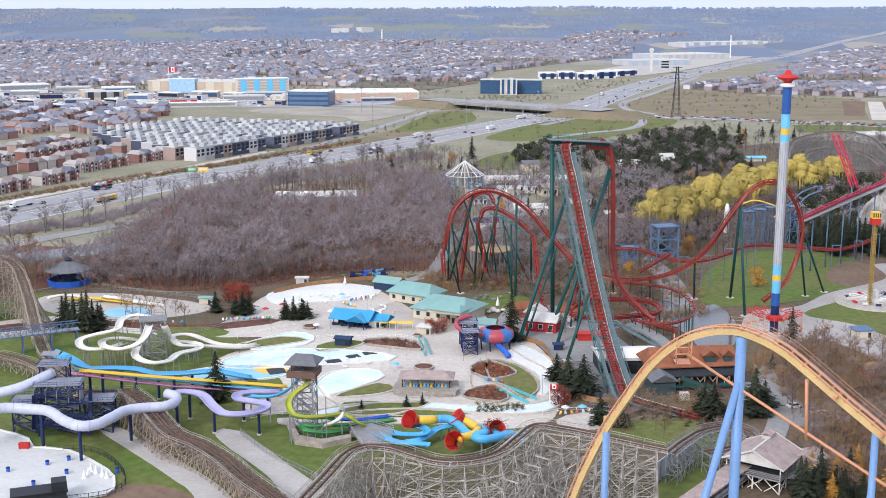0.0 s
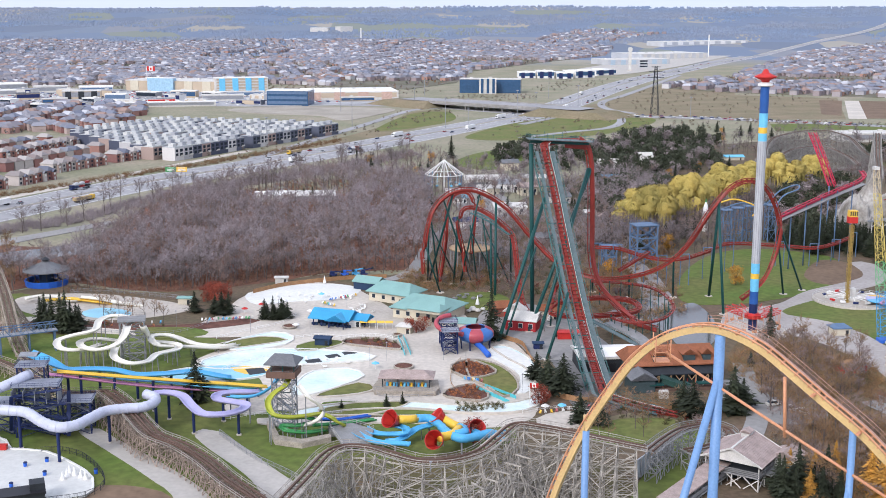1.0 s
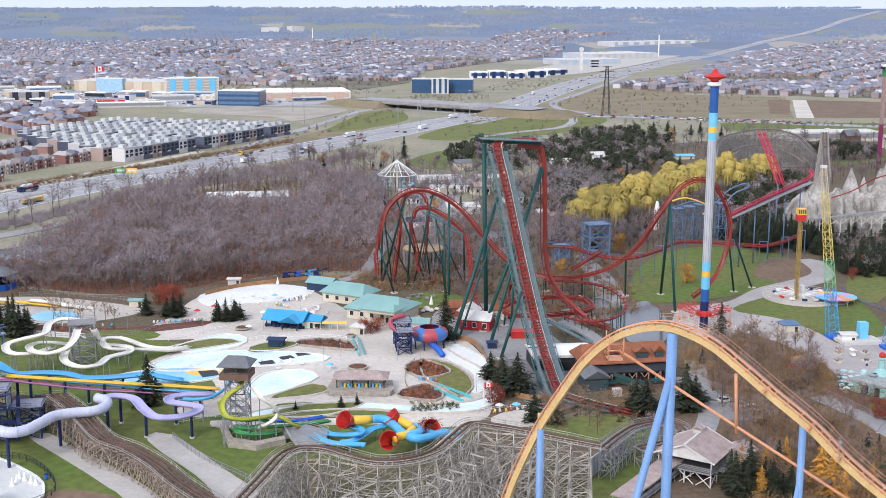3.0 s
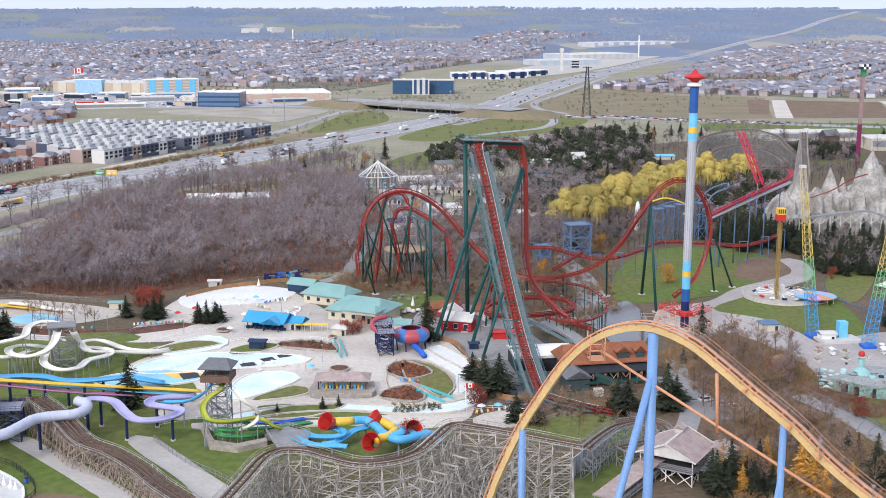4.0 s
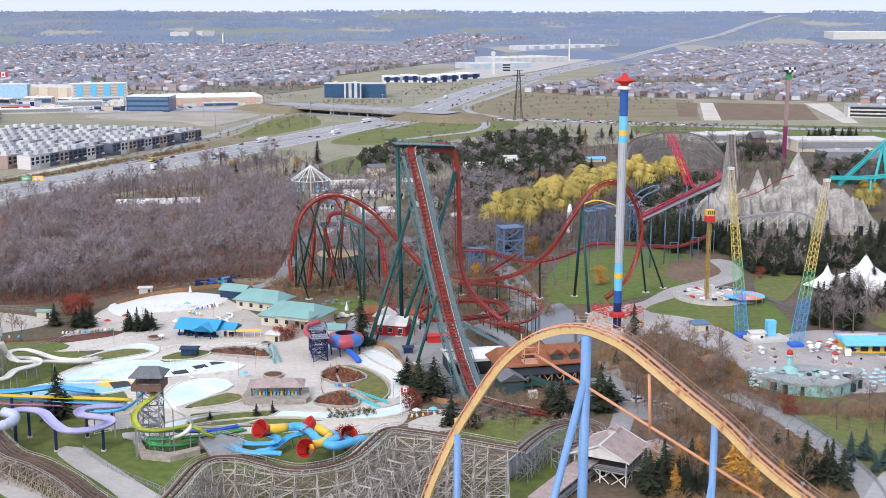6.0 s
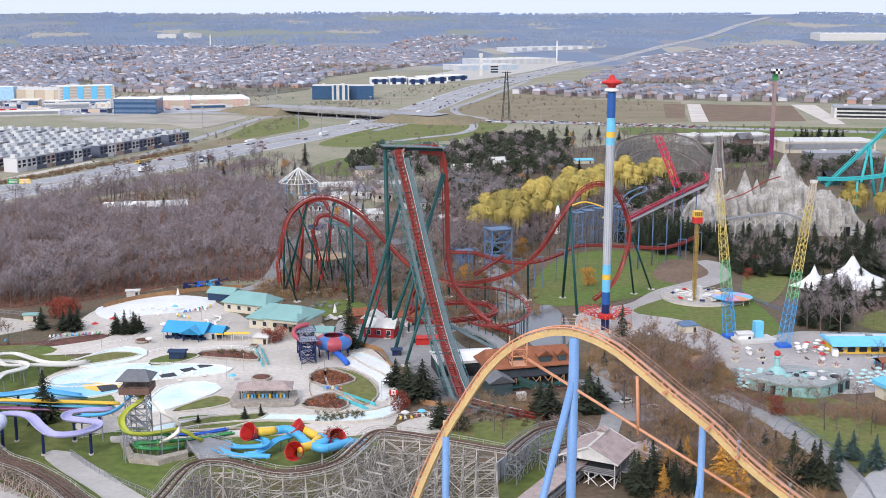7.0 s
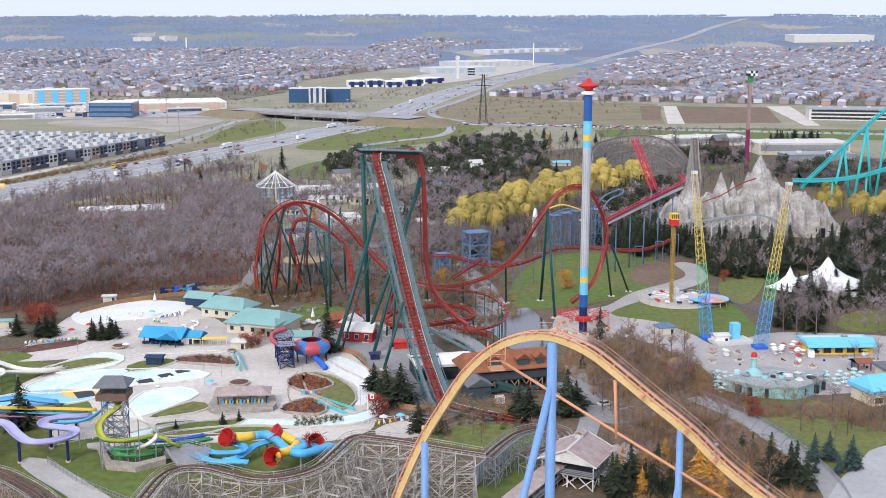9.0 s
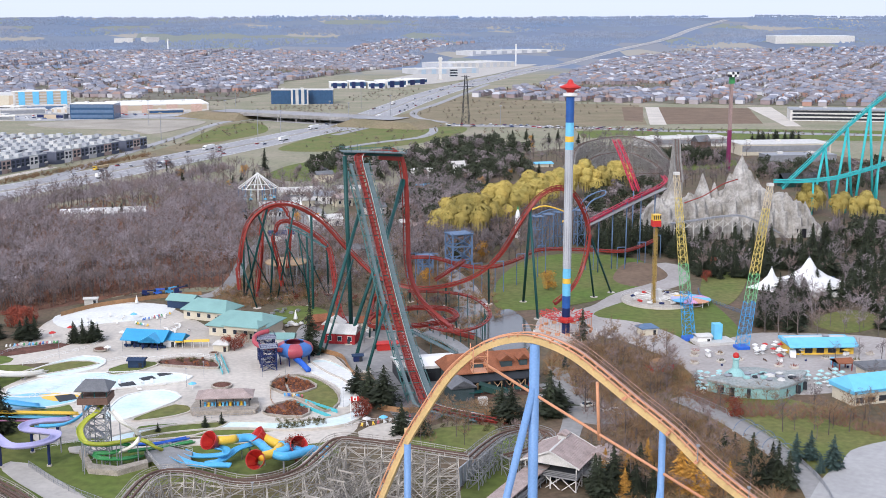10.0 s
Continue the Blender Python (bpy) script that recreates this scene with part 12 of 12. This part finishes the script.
# traffic
CARP = ramped("car_paints", [(0.6, 0.6, 0.6), (0.03, 0.03, 0.035), (0.25, 0.26, 0.28), (0.75, 0.75, 0.74), (0.04, 0.06, 0.14), (0.3, 0.03, 0.03)], 0.3, False)


def car():
    t = thing("car", (0, 0, -900), "car driving on the highway", "car", "cars on the highway")
    part("body", Geo().box(0, 0, 0.35, 4.5, 1.8, 0.55).box(0, 0, 0.3, 4.3, 1.7, 0.1), CARP, t)
    part("cabin", Geo().add([(-1.6, -0.85, 0.9), (1.1, -0.85, 0.9), (1.1, 0.85, 0.9), (-1.6, 0.85, 0.9), (-1.1, -0.7, 1.48), (0.5, -0.7, 1.48), (0.5, 0.7, 1.48), (-1.1, 0.7, 1.48)], [(4, 5, 6, 7), (0, 1, 5, 4), (1, 2, 6, 5), (2, 3, 7, 6), (3, 0, 4, 7)]), GLASSD, t)
    part("roof", Geo().box(-0.3, 0, 1.48, 1.6, 1.4, 0.05), CARP, t)
    for x in (-1.4, 1.4):
        for y in (-0.85, 0.85):
            part("wheel", Geo().rod((x, y - 0.12, 0.34), (x, y + 0.12, 0.34), 0.34, 10), BLACK, t)
    return t


def lorry(kind):
    t = thing("lorry", (0, 0, -900), ("white box lorry on the highway", "yellow tipper lorry on the highway", "car transporter with dark cars")[kind], "lorry")
    part("cab", Geo().box(6.5, 0, 0.6, 2.4, 2.4, 2.6), (WHITE, YELLOWP, NAVY)[kind], t)
    part("windscreen", Geo().box(7.72, 0, 1.9, 0.06, 2.1, 0.9), GLASSD, t)
    if kind < 2:
        part("trailer", Geo().box(-2, 0, 1.1, 14, 2.6, 2.9 if kind == 0 else 1.8), (WHITE, mat("tan_tipper", (0.45, 0.33, 0.17), 0.7))[kind] if kind else WHITE, t)
    else:
        for z in (1.0, 2.9):
            part("deck", Geo().box(-2, 0, z, 15, 2.5, 0.2), GREY, t)
            for i in range(3):
                part("carried_car", Geo().box(-7 + i * 5, 0, z + 0.3, 4.3, 1.8, 0.7).box(-7.3 + i * 5, 0, z + 1.0, 2.4, 1.6, 0.55), CARP, t)
    for x in (6.3, 3.4, -6, -7.3):
        part("axle", Geo().rod((x, -1.25, 0.5), (x, 1.25, 0.5), 0.5, 10), BLACK, t)
    return t


def on_road(source, s, off, sign):
    """A vehicle s metres along the highway, off metres to its side."""
    i = min(int(s / 12), len(hw) - 2)
    p, sd, u = hw[i]
    d = hw[i + 1][0] - p
    q = p + sd * off
    copy_thing(source, Matrix.LocRotScale(Vector((q.x, q.y, hill(q.x, q.y) + 0.1)), Euler((0, 0, math.atan2(d.y, d.x) + (0 if sign > 0 else math.pi))), None))


r = random.Random(12)
src = car()
for i in range(72):
    side = 1 if i % 2 else -1
    on_road(src, r.uniform(360, 2600) ** 1.0, side * r.choice((5.5, 9.5, 13.5, 17.5, 21)), side)
for i in range(3):
    lo = lorry(i)
    for k in range((7, 2, 2)[i]):
        side = 1 if (i + k) % 2 else -1
        on_road(lo, (450, 700, 880, 960, 1100, 1250, 1500)[k] + i * 37, side * (17.5 if i else 13.5), side)
    for o in (*lo.children, lo):
        bpy.data.objects.remove(o, do_unlink=True)
for o in (*src.children, src):
    bpy.data.objects.remove(o, do_unlink=True)
# cars parked at the stores and queued on the cross road
g = Geo()
for x, y in scatter([(-596.2, 1354.5), (-511.9, 1386.0), (-327.3, 1436.0), (-203.2, 1419.0), (-30.5, 1471.5), (-31.3, 1508.6), (-192.2, 1547.6), (-391.4, 1588.6), (-593.3, 1609.8), (-697.5, 1588.5)], 420, 5, 33):
    g.box(x, y, 0.3, 4.4, 1.8, 0.7, ANG).box(x, y, 1.0, 2.4, 1.6, 0.5, ANG)
for x, y in scatter([(117.2, 1268.1), (242.5, 1235.2), (346.7, 1191.8), (424.5, 1145.8), (432.7, 1168.4), (353.7, 1216.3), (247.5, 1261.4)], 70, 7, 34):
    g.box(x, y, 0.5, 4.4, 1.8, 0.7, 0.1).box(x, y, 1.2, 2.4, 1.6, 0.5, 0.1)
tagged(part("parked_cars", g, ramped("parked_car_paints", [(0.6, 0.6, 0.6), (0.03, 0.03, 0.035), (0.25, 0.26, 0.28), (0.75, 0.75, 0.74), (0.04, 0.06, 0.14), (0.3, 0.03, 0.03)], 0.3)), "many parked cars by the stores", "cars", kind="stuff")


def road_sign(p, h, m, label):
    t = thing("road_sign", p, label, "road sign")
    for x in (-2.4, 2.4):
        part("post", Geo().rod((x, 0, 0), (x, 0, h + 2), 0.15), GREY, t)
    board = part("board", Geo().box(0, 0, h, 7, 0.25, 3.2), m, t)
    for z in (0.6, 1.5, 2.4):
        part("text_bar", Geo().box(0, -0.16, h + z, 5, 0.06, 0.35), WHITE, board)


road_sign((-167.1, 790.9), 5, SLIDEG, "green highway sign with white bars")
road_sign((-159.9, 790.9), 5, YELLOWP, "yellow highway sign with bars")
